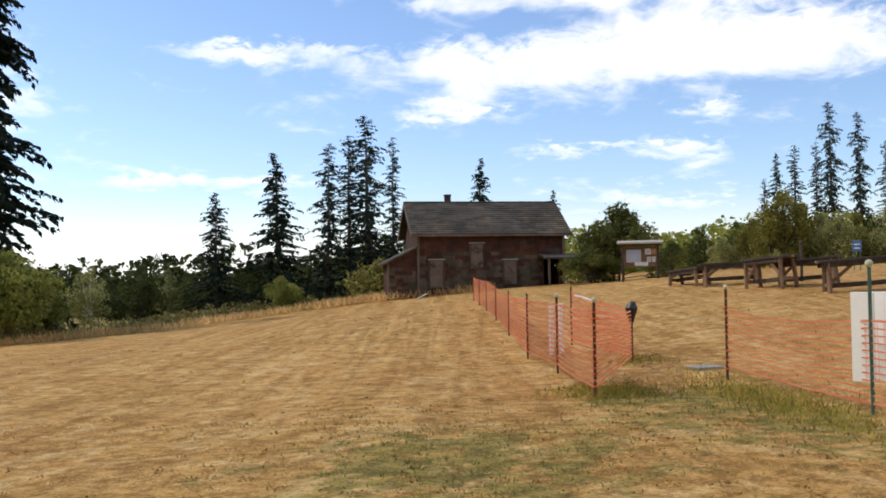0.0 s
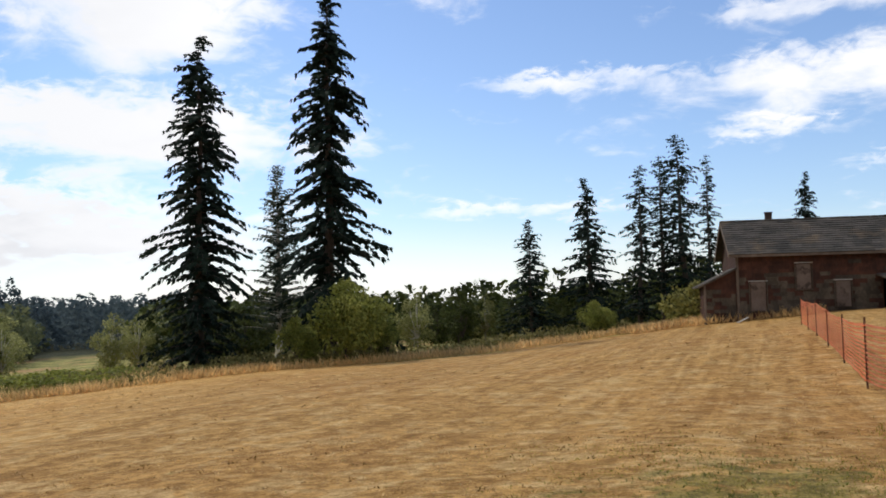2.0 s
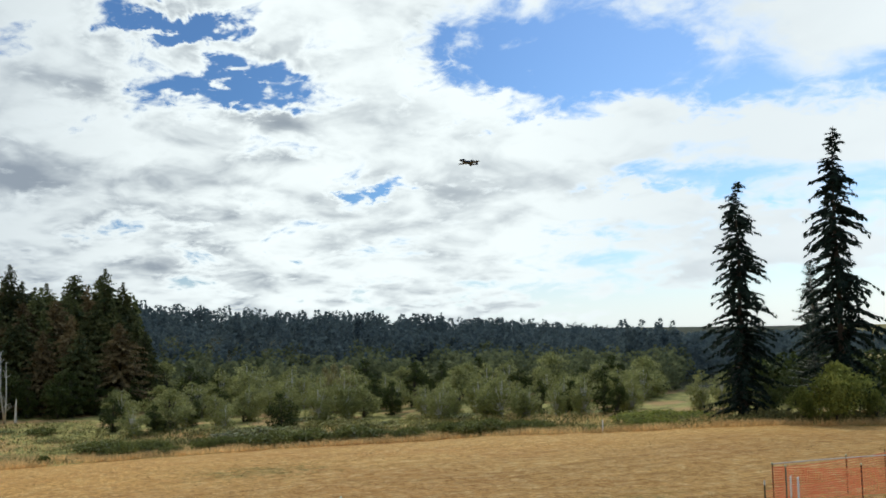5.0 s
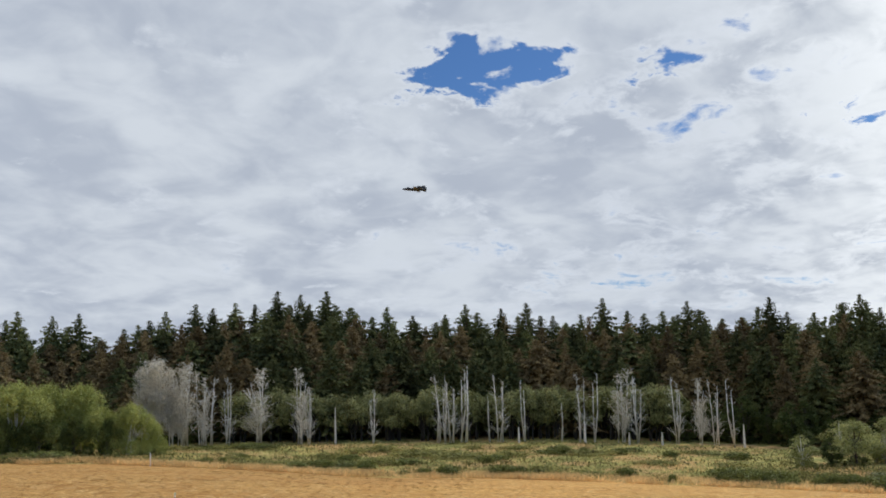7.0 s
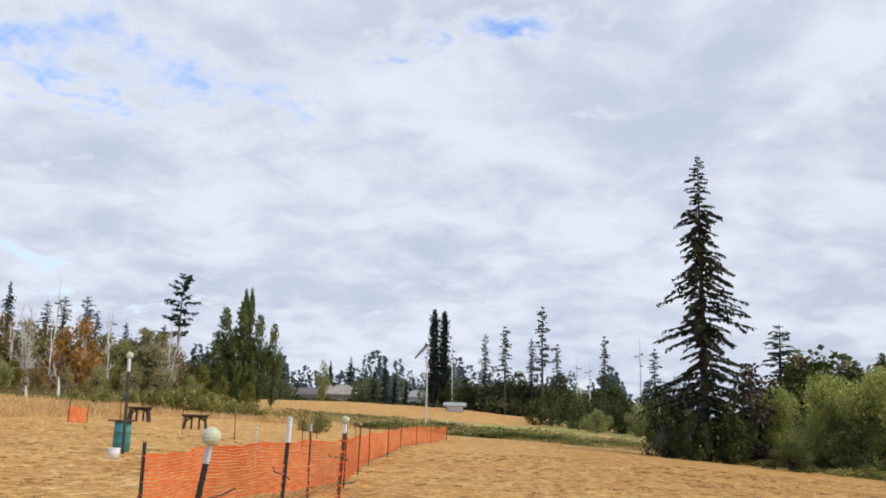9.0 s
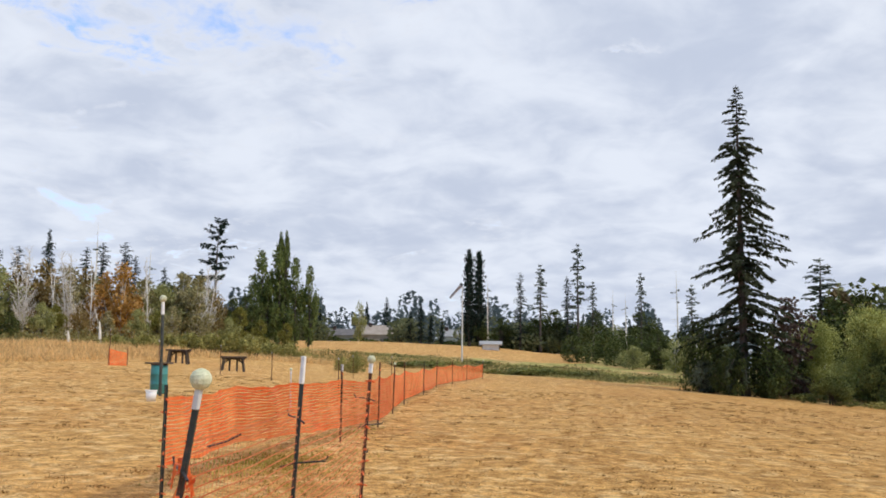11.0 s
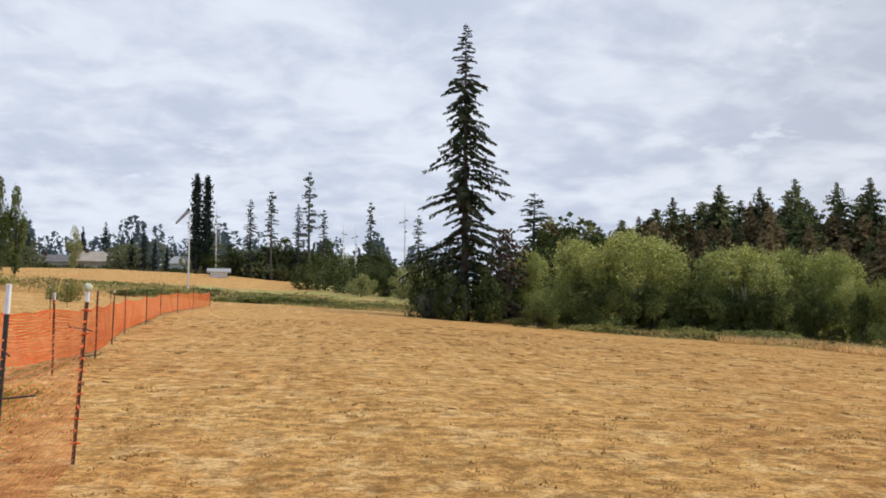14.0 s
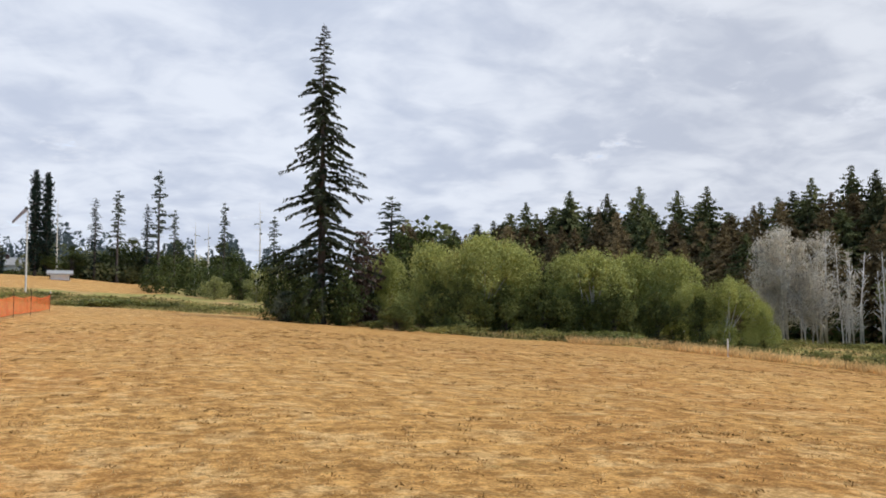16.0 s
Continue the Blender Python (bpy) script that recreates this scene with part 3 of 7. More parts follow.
# ---------------------------------------------------------------- trees
def quads(name, corners, mat):
    """One mesh of loose four-cornered leaves; corners has the shape (n, 4, 3)."""
    c = np.asarray(corners, np.float32)
    n = len(c)
    me = bpy.data.meshes.new(name)
    me.vertices.add(4 * n), me.loops.add(4 * n), me.polygons.add(n)
    me.vertices.foreach_set("co", c.reshape(-1))
    me.loops.foreach_set("vertex_index", np.arange(4 * n, dtype=np.int32))
    me.polygons.foreach_set("loop_start", np.arange(0, 4 * n, 4, dtype=np.int32))
    me.polygons.foreach_set("loop_total", np.full(n, 4, np.int32))
    me.materials.append(mat)
    me.update()
    return me


def sprigs(rng, at, along, length, width):
    """Lozenge-shaped sprigs: each starts at a point and lies along a direction, rolled at random."""
    along = along / np.linalg.norm(along, axis=1, keepdims=True)
    side = np.cross(along, rng.normal(size=along.shape))
    side /= np.linalg.norm(side, axis=1, keepdims=True) + 1e-9
    l, w = np.asarray(length)[:, None], np.asarray(width)[:, None]
    mid = at + along * l * 0.45
    return np.stack([at, mid + side * w, at + along * l, mid - side * w], 1)


def conifer(seed, mats, tall=20.0, spread=3.2, start=0.08, boughs=200, sprig=0.55, droop=0.35, power=0.8, ragged=0.25, lift=0.15, bare=0.0, crooked=1.0, tight=0.33, tip=0.25, leafage=0.26, limbs=True, clump=0.3, top=1.0):
    """Trunk and crown meshes of a conifer of the given height, standing at the origin. mats: needles, bark."""
    rng = np.random.default_rng(seed)
    wood = Shape()
    lean = rng.normal(0, 0.006, 2) * crooked
    steps = [0, 0.04, 0.2, 0.45, 0.7, 0.9, 1.0]
    bend = np.cumsum(rng.normal(0, 0.0035, (len(steps), 2)), 0) * tall * crooked + np.outer(steps, lean) * tall
    base = tall * 0.0125 + 0.05
    wood.tube([(bend[i][0], bend[i][1], s * tall - (0.3 if i == 0 else 0)) for i, s in enumerate(steps)],
              [base * 1.35, base, base * 0.82, base * 0.6, base * 0.36, base * 0.14, 0.015], 8)
    at, along, size = [], [], []
    ph = rng.uniform(0, 6.28, 4)
    for k in range(boughs):
        t = min(max((k + rng.uniform(-1.5, 1.5)) / boughs, 0.0), 1.0)
        u = min(start + (1 - start) * (0.7 * t + 0.3 * (1 - (1 - t) ** 1.6)), 0.99)
        phi = k * 2.39996 + rng.normal(0, 0.35)
        # boughs come in uneven bunches up the stem and round it
        uneven = 1 + clump * (math.sin(u * 37 + ph[0] + 1.3 * math.sin(phi + ph[1])) * 0.6 + math.sin(phi * 2 + u * 19 + ph[2]) * 0.5)
        reach = spread * (1.002 - (u - start) / (1 - start)) ** power
        ln = max(reach * uneven * (1 + rng.normal(0, ragged)), 0.10 * spread * (1.05 - u), 0.12)
        ln = min(ln, reach * 1.4 + 0.15)
        cx, cy = [np.interp(u, steps, bend[:, j]) for j in (0, 1)]
        rise = lift + 1.6 * max(u - 0.75, 0) * top
        dp = droop * rng.uniform(0.6, 1.4)
        d = np.array([math.cos(phi), math.sin(phi)])

        def on(s):
            return np.array([cx + d[0] * ln * s, cy + d[1] * ln * s, u * tall + ln * (rise * s - dp * s * s * (1 - tip * s))])
        if limbs and ln > 0.5:
            wood.tube([on(0), on(0.5), on(0.95)], [base * 0.15 * (1.1 - u) + 0.010, base * 0.09 * (1.1 - u) + 0.007, 0.005], 3, cap=False)
        if rng.random() < bare:
            continue
        sp = sprig * (0.28 + 0.72 * min(1.0, ln / (0.4 * spread)))
        n = max(int(ln / (sp * tight)), 2)
        for s in np.linspace(0.12, 1.0, n) + rng.uniform(-0.03, 0.03, n):
            p = on(s)
            fwd = on(s + 0.05) - on(s - 0.05)
            fwd /= np.linalg.norm(fwd)
            lat = np.array([-d[1], d[0], 0.0])
            for sgn in (-1, 1):
                at.append(p), along.append(fwd * rng.uniform(0.3, 0.9) + sgn * lat * rng.uniform(0.4, 1.0) + np.array([0, 0, rng.uniform(-0.7, 0.15)]))
                size.append(sp * (1.15 - 0.6 * s) * rng.uniform(0.6, 1.35))
            at.append(p), along.append(fwd * 0.5 + lat * rng.uniform(-0.4, 0.4) + np.array([0, 0, rng.uniform(-1.1, -0.1)]))
            size.append(sp * rng.uniform(0.5, 1.0))
    # short needles round the upper stem
    for u in np.linspace(max(start, 0.5), 0.995, max(int(tall * 2), 8)):
        cx, cy = [np.interp(u, steps, bend[:, j]) for j in (0, 1)]
        phi = rng.uniform(0, 6.28)
        at.append(np.array([cx, cy, u * tall])), along.append(np.array([math.cos(phi), math.sin(phi), 0.6])), size.append(sprig * (0.8 - 0.66 * u))
    size = np.array(size)
    crown = quads("crown", sprigs(rng, np.array(at), np.array(along), size, size * leafage), mats[0])
    return [("trunk", wood.mesh("trunk", mats[1], True)), ("crown", crown)]


def broadleaf(seed, mats, tall=7.0, spread=3.0, lobes=14, leaves=3600, leaf=0.26, low=0.06, stems=3, column=1.0, plume=1.0, stray_share=0.07, fine=0.19, small=1.0):
    """Trunk with limbs, and a crown of many small leaves in uneven lobes."""
    rng = np.random.default_rng(seed)
    wood = Shape()
    heart = []
    lobes = int(lobes * 1.6)
    for k in range(lobes):
        a, q = rng.uniform(0, 6.283), math.sqrt(rng.uniform(0, 1))
        zz = rng.uniform(low, 0.88)
        belly = math.sin(math.pi * (0.26 + 0.72 * (zz - low) / (0.9 - low)) ** column)
        heart.append((math.cos(a) * q * spread * belly * 0.8, math.sin(a) * q * spread * belly * 0.8, zz * tall, rng.uniform(fine, fine * 1.9) * spread * (0.6 + 0.5 * belly)))
    heart[0] = (0, 0, tall * 0.88, spread * 0.2)
    base = 0.03 + tall * 0.011
    for s in range(stems):
        a = rng.uniform(0, 6.283)
        top = heart[s]
        off = 0.25 * s
        x0, y0 = math.cos(a) * off, math.sin(a) * off
        wood.tube([(x0, y0, -0.25), (x0 * 1.2, y0 * 1.2, tall * 0.16), ((x0 + top[0]) * 0.5, (y0 + top[1]) * 0.5, top[2] * 0.55), top[:3]],
                  [base * 1.3, base, base * 0.6, 0.02], 6)
    for h in heart[stems:]:
        wood.tube([(h[0] * 0.1, h[1] * 0.1, h[2] * 0.42), (h[0] * 0.6, h[1] * 0.6, h[2] * 0.78), h[:3]], [base * 0.45, base * 0.28, 0.012], 4, cap=False)
    weight = np.array([h[3] ** 2 for h in heart])
    pick = rng.choice(len(heart), leaves, p=weight / weight.sum())
    d = rng.normal(size=(leaves, 3))
    d /= np.linalg.norm(d, axis=1, keepdims=True)
    d[:, 2] = d[:, 2] * 0.85 * plume + 0.08
    lump = 1 + 0.22 * np.sin(d[:, 0] * 7 + pick * 1.7) * np.sin(d[:, 1] * 6 + pick) + 0.12 * np.sin(d[:, 2] * 11 + pick * 3)
    rr = np.array([heart[i][3] for i in pick]) * rng.uniform(0.35, 1.0, leaves) ** 0.4 * lump
    stray = rng.random(leaves) < stray_share
    rr = np.where(stray, rr * rng.uniform(1.05, 1.5, leaves), rr)
    at = np.array([heart[i][:3] for i in pick]) + d * rr[:, None]
    at[:, 2] = np.maximum(at[:, 2], 0.12 + 0.2 * rng.random(leaves))
    along = d * 0.6 + rng.normal(0, 0.7, (leaves, 3)) + np.array([0, 0, -0.15])
    size = leaf * rng.uniform(0.6, 1.45, leaves) * small
    crown = quads("crown", sprigs(rng, at, along, size, size * 0.36), mats[0])
    return [("trunk", wood.mesh("trunk", mats[1], True)), ("crown", crown)]


def bare_tree(seed, mat, tall=8.0, spread=1.6, stems=3, twigs=70, leafy=None, gauge=1.0):
    """A leafless tree: pale stems that fork into many fine twigs."""
    rng = np.random.default_rng(seed)
    wood, fine = [], Shape()
    tips, sprays = [], []
    for s in range(stems):
        a = rng.uniform(0, 6.283)
        foot = np.array([math.cos(a) * 0.2 * s, math.sin(a) * 0.2 * s, -0.2])
        top = np.array([math.cos(a) * spread * rng.uniform(0.2, 0.7), math.sin(a) * spread * rng.uniform(0.2, 0.7), tall * rng.uniform(0.75, 1.0)])
        mid = foot * 0.4 + top * 0.45 + rng.normal(0, 0.12, 3)
        b = (0.02 + tall * 0.007) * gauge
        stem = Shape().tube([foot, mid, top], [b * 1.2, b * 0.75, 0.018], 6)
        wood.append(("stem", stem.mesh("stem", mat, True)))
        tips.append((foot, mid, top))
    for t in range(twigs):
        foot, mid, top = tips[t % stems]
        u = rng.uniform(0.14, 0.98)
        p = foot + (mid - foot) * u * 2 if u < 0.5 else mid + (top - mid) * (u - 0.5) * 2
        a = rng.uniform(0, 6.283)
        ln = spread * rng.uniform(0.35, 0.9) * (1.15 - u * 0.8)
        q = p + np.array([math.cos(a) * ln * 0.75, math.sin(a) * ln * 0.75, ln * rng.uniform(0.5, 1.5)])
        m = (p + q) / 2 + np.array([0, 0, -0.08 * ln])
        sprays.append((p, q))
        fine.tube([p, m, q], [0.030 * gauge, 0.021 * gauge, 0.010 * gauge], 3, cap=False)
        for j in range(3):
            a2 = a + rng.normal(0, 0.9)
            l2 = ln * rng.uniform(0.3, 0.6)
            v = p + (q - p) * rng.uniform(0.35, 0.95)
            fine.tube([v, v + np.array([math.cos(a2) * l2, math.sin(a2) * l2, l2 * rng.uniform(0.2, 1.2)])], [0.018 * gauge, 0.009 * gauge], 3, cap=False)
    made = wood + [("crown", fine.mesh("crown", mat))]
    if leafy:
        n = leafy[1]
        pick = rng.integers(0, len(sprays), n)
        u = rng.uniform(0.3, 1.05, n)[:, None]
        at = np.array([sprays[i][0] for i in pick]) * (1 - u) + np.array([sprays[i][1] for i in pick]) * u + rng.normal(0, 0.16, (n, 3))
        size = rng.uniform(0.07, 0.16, n)
        made.append(("foliage", quads("foliage", sprigs(rng, at, rng.normal(size=(n, 3)), size, size * 0.35), leafy[0])))
    return made


STOCK = {}


def plant(kind, make, tall, place, want, name, label, category, group="", wide=1.0, turn=None):
    """Stands a tree of the wanted height at a place; trees of one kind share their meshes."""
    s = want / tall
    if turn is None:
        turn = (abs(place[0]) * 37.7 + abs(place[1]) * 91.3) % 360
    m = Matrix.Translation((place[0], place[1], place[2] - 0.05)) @ Matrix.Rotation(radians(turn), 4, "Z")
    if kind in STOCK:
        src, s0, w0 = STOCK[kind]
        ob = copy_thing(src, m @ Matrix.Diagonal((s * wide / w0, s * wide / w0, s / s0, 1)))
        return tagged(ob, label, category, group)
    ob = new(name)
    ob.empty_display_size = 0.2
    for pname, me in make():
        part(pname, me, None, ob)
    ob.matrix_world = m @ Matrix.Diagonal((s * wide, s * wide, s, 1))
    STOCK[kind] = (ob, s, s * wide)
    return tagged(ob, label, category, group)


def fir(style, az, r, el, label, group="", wide=1.0, turn=None, sink=0.0):
    place, want = spot(az, r, el)
    place = (place[0], place[1], place[2] - sink)
    return plant("fir %s" % style, lambda: conifer(*FIRS[style][0], **FIRS[style][1]), FIRS[style][1]["tall"], place, want + sink, "fir_tree", label, "conifer", group, wide, turn)


FIRS = {
    "great": ((11, (FIR_GREAT, BARK)), dict(tall=21, spread=3.5, start=0.04, boughs=255, sprig=0.43, droop=0.58, power=0.82, ragged=0.36, lift=0.04, crooked=0.0, tight=0.22, tip=0.4, clump=0.55, leafage=0.22)),
    "west a": ((21, (FIR, BARK)), dict(tall=18, spread=2.45, start=0.03, boughs=330, sprig=0.44, droop=0.55, power=0.58, ragged=0.46, tight=0.26, clump=0.6, tip=0.25, lift=0.1, leafage=0.23, crooked=1.6)),
    "west b": ((22, (FIR, BARK)), dict(tall=20, spread=2.75, start=0.06, boughs=350, sprig=0.46, droop=0.60, power=0.68, ragged=0.44, tight=0.26, clump=0.55, tip=0.25, lift=0.1, leafage=0.23, crooked=1.4)),
    "thin": ((23, (FIR_PALE, PALE_BARK)), dict(tall=13, spread=1.7, start=0.14, boughs=240, sprig=0.34, droop=0.15, power=0.6, ragged=0.35, lift=0.3, tight=0.36, leafage=0.18)),
    "dense": ((24, (FIR, BARK)), dict(tall=12, spread=2.2, start=0.05, boughs=230, sprig=0.42, droop=0.4, power=0.72, ragged=0.5, clump=0.6, crooked=1.5, tight=0.40, leafage=0.24)),
    "ragged": ((25, (FIR, BARK)), dict(tall=13, spread=1.9, start=0.07, boughs=200, sprig=0.40, droop=0.4, power=0.62, ragged=0.52, clump=0.65, crooked=1.6, tight=0.42, leafage=0.22)),
    "narrow": ((26, (FIR, BARK)), dict(tall=14, spread=1.4, start=0.07, boughs=170, sprig=0.34, droop=0.35, power=0.6, ragged=0.5, clump=0.6, tight=0.40, leafage=0.23)),
    "snaggy": ((27, (FIR_PALE, BARK)), dict(tall=14, spread=1.05, start=0.42, boughs=60, sprig=0.5, droop=0.25, power=0.45, ragged=0.5, clump=0.6, bare=0.2)),
    "dead": ((28, (FIR_PALE, PALE_BARK)), dict(tall=13, spread=0.9, start=0.35, boughs=44, sprig=0.35, droop=0.2, power=0.4, ragged=0.5, bare=0.85)),
    "pine": ((29, (FIR, BARK)), dict(tall=13, spread=1.5, start=0.5, boughs=34, sprig=0.55, droop=0.1, power=0.3, ragged=0.5, lift=0.2, clump=0.7, tight=0.26)),
    "wood a": ((31, (FIR_WOOD, BARK)), dict(tall=15, spread=5.3, start=0.08, boughs=280, sprig=0.62, droop=0.30, power=0.87, limbs=False, tight=0.50, leafage=0.33, ragged=0.34)),
    "wood b": ((32, (FIR_WOOD, BARK)), dict(tall=15, spread=4.6, start=0.08, boughs=280, sprig=0.58, droop=0.30, power=0.82, limbs=False, tight=0.50, leafage=0.33, ragged=0.40)),
    "wood c": ((33, (FIR_BROWN, BARK)), dict(tall=15, spread=5.5, start=0.08, boughs=280, sprig=0.62, droop=0.30, power=0.77, limbs=False, tight=0.50, leafage=0.33, ragged=0.36)),
    "wood d": ((34, (FIR_BROWN, BARK)), dict(tall=15, spread=4.8, start=0.08, boughs=280, sprig=0.58, droop=0.30, power=0.82, limbs=False, tight=0.50, leafage=0.33, ragged=0.40)),
    "wood e": ((35, (FIR_WOOD, BARK)), dict(tall=15, spread=6.1, start=0.08, boughs=280, sprig=0.64, droop=0.30, power=0.77, limbs=False, tight=0.50, leafage=0.33, ragged=0.34)),
}

LEAFY = {
    "olive round": ((51, (LEAF_MEADOW, BARK)), dict(tall=7, spread=3.4, lobes=18, leaves=4200, leaf=0.23, column=1.2, stray_share=0.15)),
    "field willow": ((65, (LEAF_WILLOW, BARK)), dict(tall=6, spread=3.8, lobes=13, leaves=26000, leaf=0.125, stems=4, plume=1.1, stray_share=0.2, fine=0.21, column=1.35, low=0.07)),
    "field sallow": ((66, (LEAF_WILLOW, PALE_BARK)), dict(tall=6.5, spread=3.3, lobes=13, leaves=26000, leaf=0.125, stems=3, plume=1.3, stray_share=0.2, fine=0.20, column=1.4, low=0.07)),
    "olive wide": ((52, (LEAF_MEADOW, BARK)), dict(tall=6, spread=3.6, lobes=20, leaves=4200, leaf=0.23, stems=4, column=1.2, stray_share=0.15)),
    "olive tall": ((53, (LEAF_MEADOW, PALE_BARK)), dict(tall=8, spread=2.6, lobes=16, leaves=4200, leaf=0.215, low=0.06, column=1.2, stray_share=0.15)),
    "dark round": ((54, (LEAF_DARK, BARK)), dict(tall=6, spread=3.2, lobes=18, leaves=4400, leaf=0.225, column=1.2, stray_share=0.14)),
    "dark tall": ((55, (LEAF_DARK, BARK)), dict(tall=9, spread=2.8, lobes=18, leaves=4800, leaf=0.25, low=0.06, column=1.2, stray_share=0.15)),
    "understorey": ((72, (LEAF_UNDER, SHADED_BARK)), dict(tall=5.2, spread=2.3, lobes=18, leaves=4600, leaf=0.15, low=0.36, stems=4, stray_share=0.16, fine=0.16, column=1.1)),
    "orchard": ((56, (LEAF, BARK)), dict(tall=4.5, spread=2.6, lobes=16, leaves=7500, leaf=0.16, low=0.28, stems=1)),
    "yellow": ((57, (LEAF_RISE, BARK)), dict(tall=6, spread=2.0, lobes=18, leaves=6000, leaf=0.16, low=0.06, plume=1.4, stray_share=0.16, fine=0.15, column=1.2)),
    "orange": ((58, (LEAF_ORANGE, PALE_BARK)), dict(tall=6, spread=2.0, lobes=20, leaves=2600, leaf=0.22, low=0.06, plume=1.4, stray_share=0.2, fine=0.15)),
    "russet": ((68, (LEAF_RUSSET, PALE_BARK)), dict(tall=6, spread=2.6, lobes=20, leaves=2800, leaf=0.24, low=0.06, plume=1.3, stray_share=0.2, fine=0.15, stems=4)),
    "red": ((59, (LEAF_RED, BARK)), dict(tall=7, spread=2.4, lobes=14, leaves=2200, leaf=0.28)),
    "cottonwood": ((61, (LEAF_COTTON, BARK)), dict(tall=14, spread=2.3, lobes=30, leaves=3600, leaf=0.36, low=0.08, stems=2, plume=1.7, stray_share=0.28, fine=0.15, column=1.35)),
    "blunt cottonwood": ((71, (LEAF_COTTON, BARK)), dict(tall=13, spread=3.0, lobes=17, leaves=4200, leaf=0.36, low=0.08, stems=3, plume=1.5, stray_share=0.25, fine=0.19, column=1.9)),
    "willow": ((62, (LEAF_GREY, BARK)), dict(tall=3, spread=2.2, lobes=18, leaves=3000, leaf=0.15, low=0.05, stems=4, stray_share=0.15, fine=0.15, column=1.3)),
    "shrub": ((63, (LEAF_HUMMOCK, BARK)), dict(tall=2, spread=2.2, lobes=18, leaves=2600, leaf=0.17, low=0.05, stems=4, stray_share=0.15, fine=0.15, column=1.3)),
    "pale scrub": ((67, (LEAF_PALE, PALE_BARK)), dict(tall=6, spread=2.8, lobes=22, leaves=3000, leaf=0.24, stems=5, plume=1.3, stray_share=0.2, fine=0.15)),
    "hawthorn": ((64, (LEAF_HAW, BARK)), dict(tall=4.5, spread=3.6, lobes=24, leaves=14000, leaf=0.15, low=0.04, stems=3, stray_share=0.2, fine=0.13, column=0.95)),
}


def leafy(style, az, r, el, label, category="tree", group="", wide=1.0, name="broadleaf_tree"):
    place, want = spot(az, r, el)
    return plant("leafy %s" % style, lambda: broadleaf(*LEAFY[style][0], **LEAFY[style][1]), LEAFY[style][1]["tall"], place, want, name, label, category, group, wide)


# firs that stand alone or in small groups round the field
fir("great", 170.5, 66, 17.05, "great lone fir with drooping sparse branches above the scrub", turn=40)
fir("west a", 34.5, 50, 16.9, "tall dark fir with a dense lower skirt at the field's edge", turn=10)
fir("thin", 30.1, 56, 9.1, "thin grey-green young fir between two tall firs", wide=1.15)
fir("west b", 26.9, 51, 20.2, "tallest dark fir with heavy drooping boughs", turn=75)
ROW = "firs beyond the field's edge"
for style, az, r, el, wide in (("dense", 14.0, 58, 5.4, 1.15), ("dense", 10.3, 58, 7.9, 1.1), ("ragged", 7.3, 60, 8.5, 1.0), ("narrow", 6.0, 61, 9.0, 1.2), ("ragged", 4.6, 59, 10.3, 1.15), ("narrow", 3.2, 62, 8.9, 0.85)):
    fir(style, az, r, el, "dark fir beyond the dry grass near the old house", ROW, wide)
for az, r, el in ((-2.3, 78, 7.5), (-6.9, 80, 5.4)):
    fir("dense", az, r, el, "dark fir rising behind the house roof", "firs behind the house", 0.9)
for style, az, r, el, wide in (("ragged", -20.4, 75, 7.1, 0.7), ("narrow", -21.4, 78, 7.5, 1.0), ("narrow", -22.5, 80, 7.6, 0.8), ("ragged", -23.4, 74, 9.9, 0.75), ("ragged", -24.9, 74, 9.2, 0.7), ("narrow", -19.6, 84, 5.6, 1.0), ("narrow", -26.2, 80, 7.4, 1.0), ("dense", -27.4, 80, 6.4, 0.9)):
    fir(style, az, r, el, "slim dark fir on the rise behind the tables", "firs on the rise", wide)
# thin, half-dead firs far to the south
for style, az, r, el, wide in (("narrow", 183.9, 150, 5.95, 1.0), ("snaggy", 182.7, 150, 6.5, 1.0), ("snaggy", 180.3, 150, 7.8, 0.9), ("narrow", 181.0, 150, 5.7, 0.9), ("snaggy", 179.4, 150, 5.4, 0.9), ("snaggy", 176.5, 126, 5.96, 0.8), ("dead", 174.3, 122, 6.0, 0.9), ("dead", 178.2, 150, 4.8, 0.9), ("dead", 177.4, 132, 4.6, 0.9), ("snaggy", 173.4, 110, 5.2, 1.0), ("snaggy", 166.1, 88, 6.6, 1.8), ("dead", 186.0, 150, 5.8, 0.9)):
    fir(style, az, r, el, "thin half-dead fir above the far scrub", "far thin firs", wide)
for az, r, el, wide in ((189.6, 152, 3.3, 0.9), (190.2, 150, 3.9, 0.8), (190.9, 152, 3.5, 1.0), (191.6, 156, 3.0, 0.9), (192.4, 214, 4.3, 0.7), (193.6, 214, 4.0, 0.7), (196.6, 160, 3.5, 0.9), (197.4, 160, 3.2, 0.9), (188.9, 160, 3.0, 0.8)):
    fir("dense", az, r, el, "small dark conifer near the far houses", "conifers by the houses", wide)
fir("pine", 203.0, 105, 8.8, "tall bare-stemmed pine with a flat crown", turn=20)
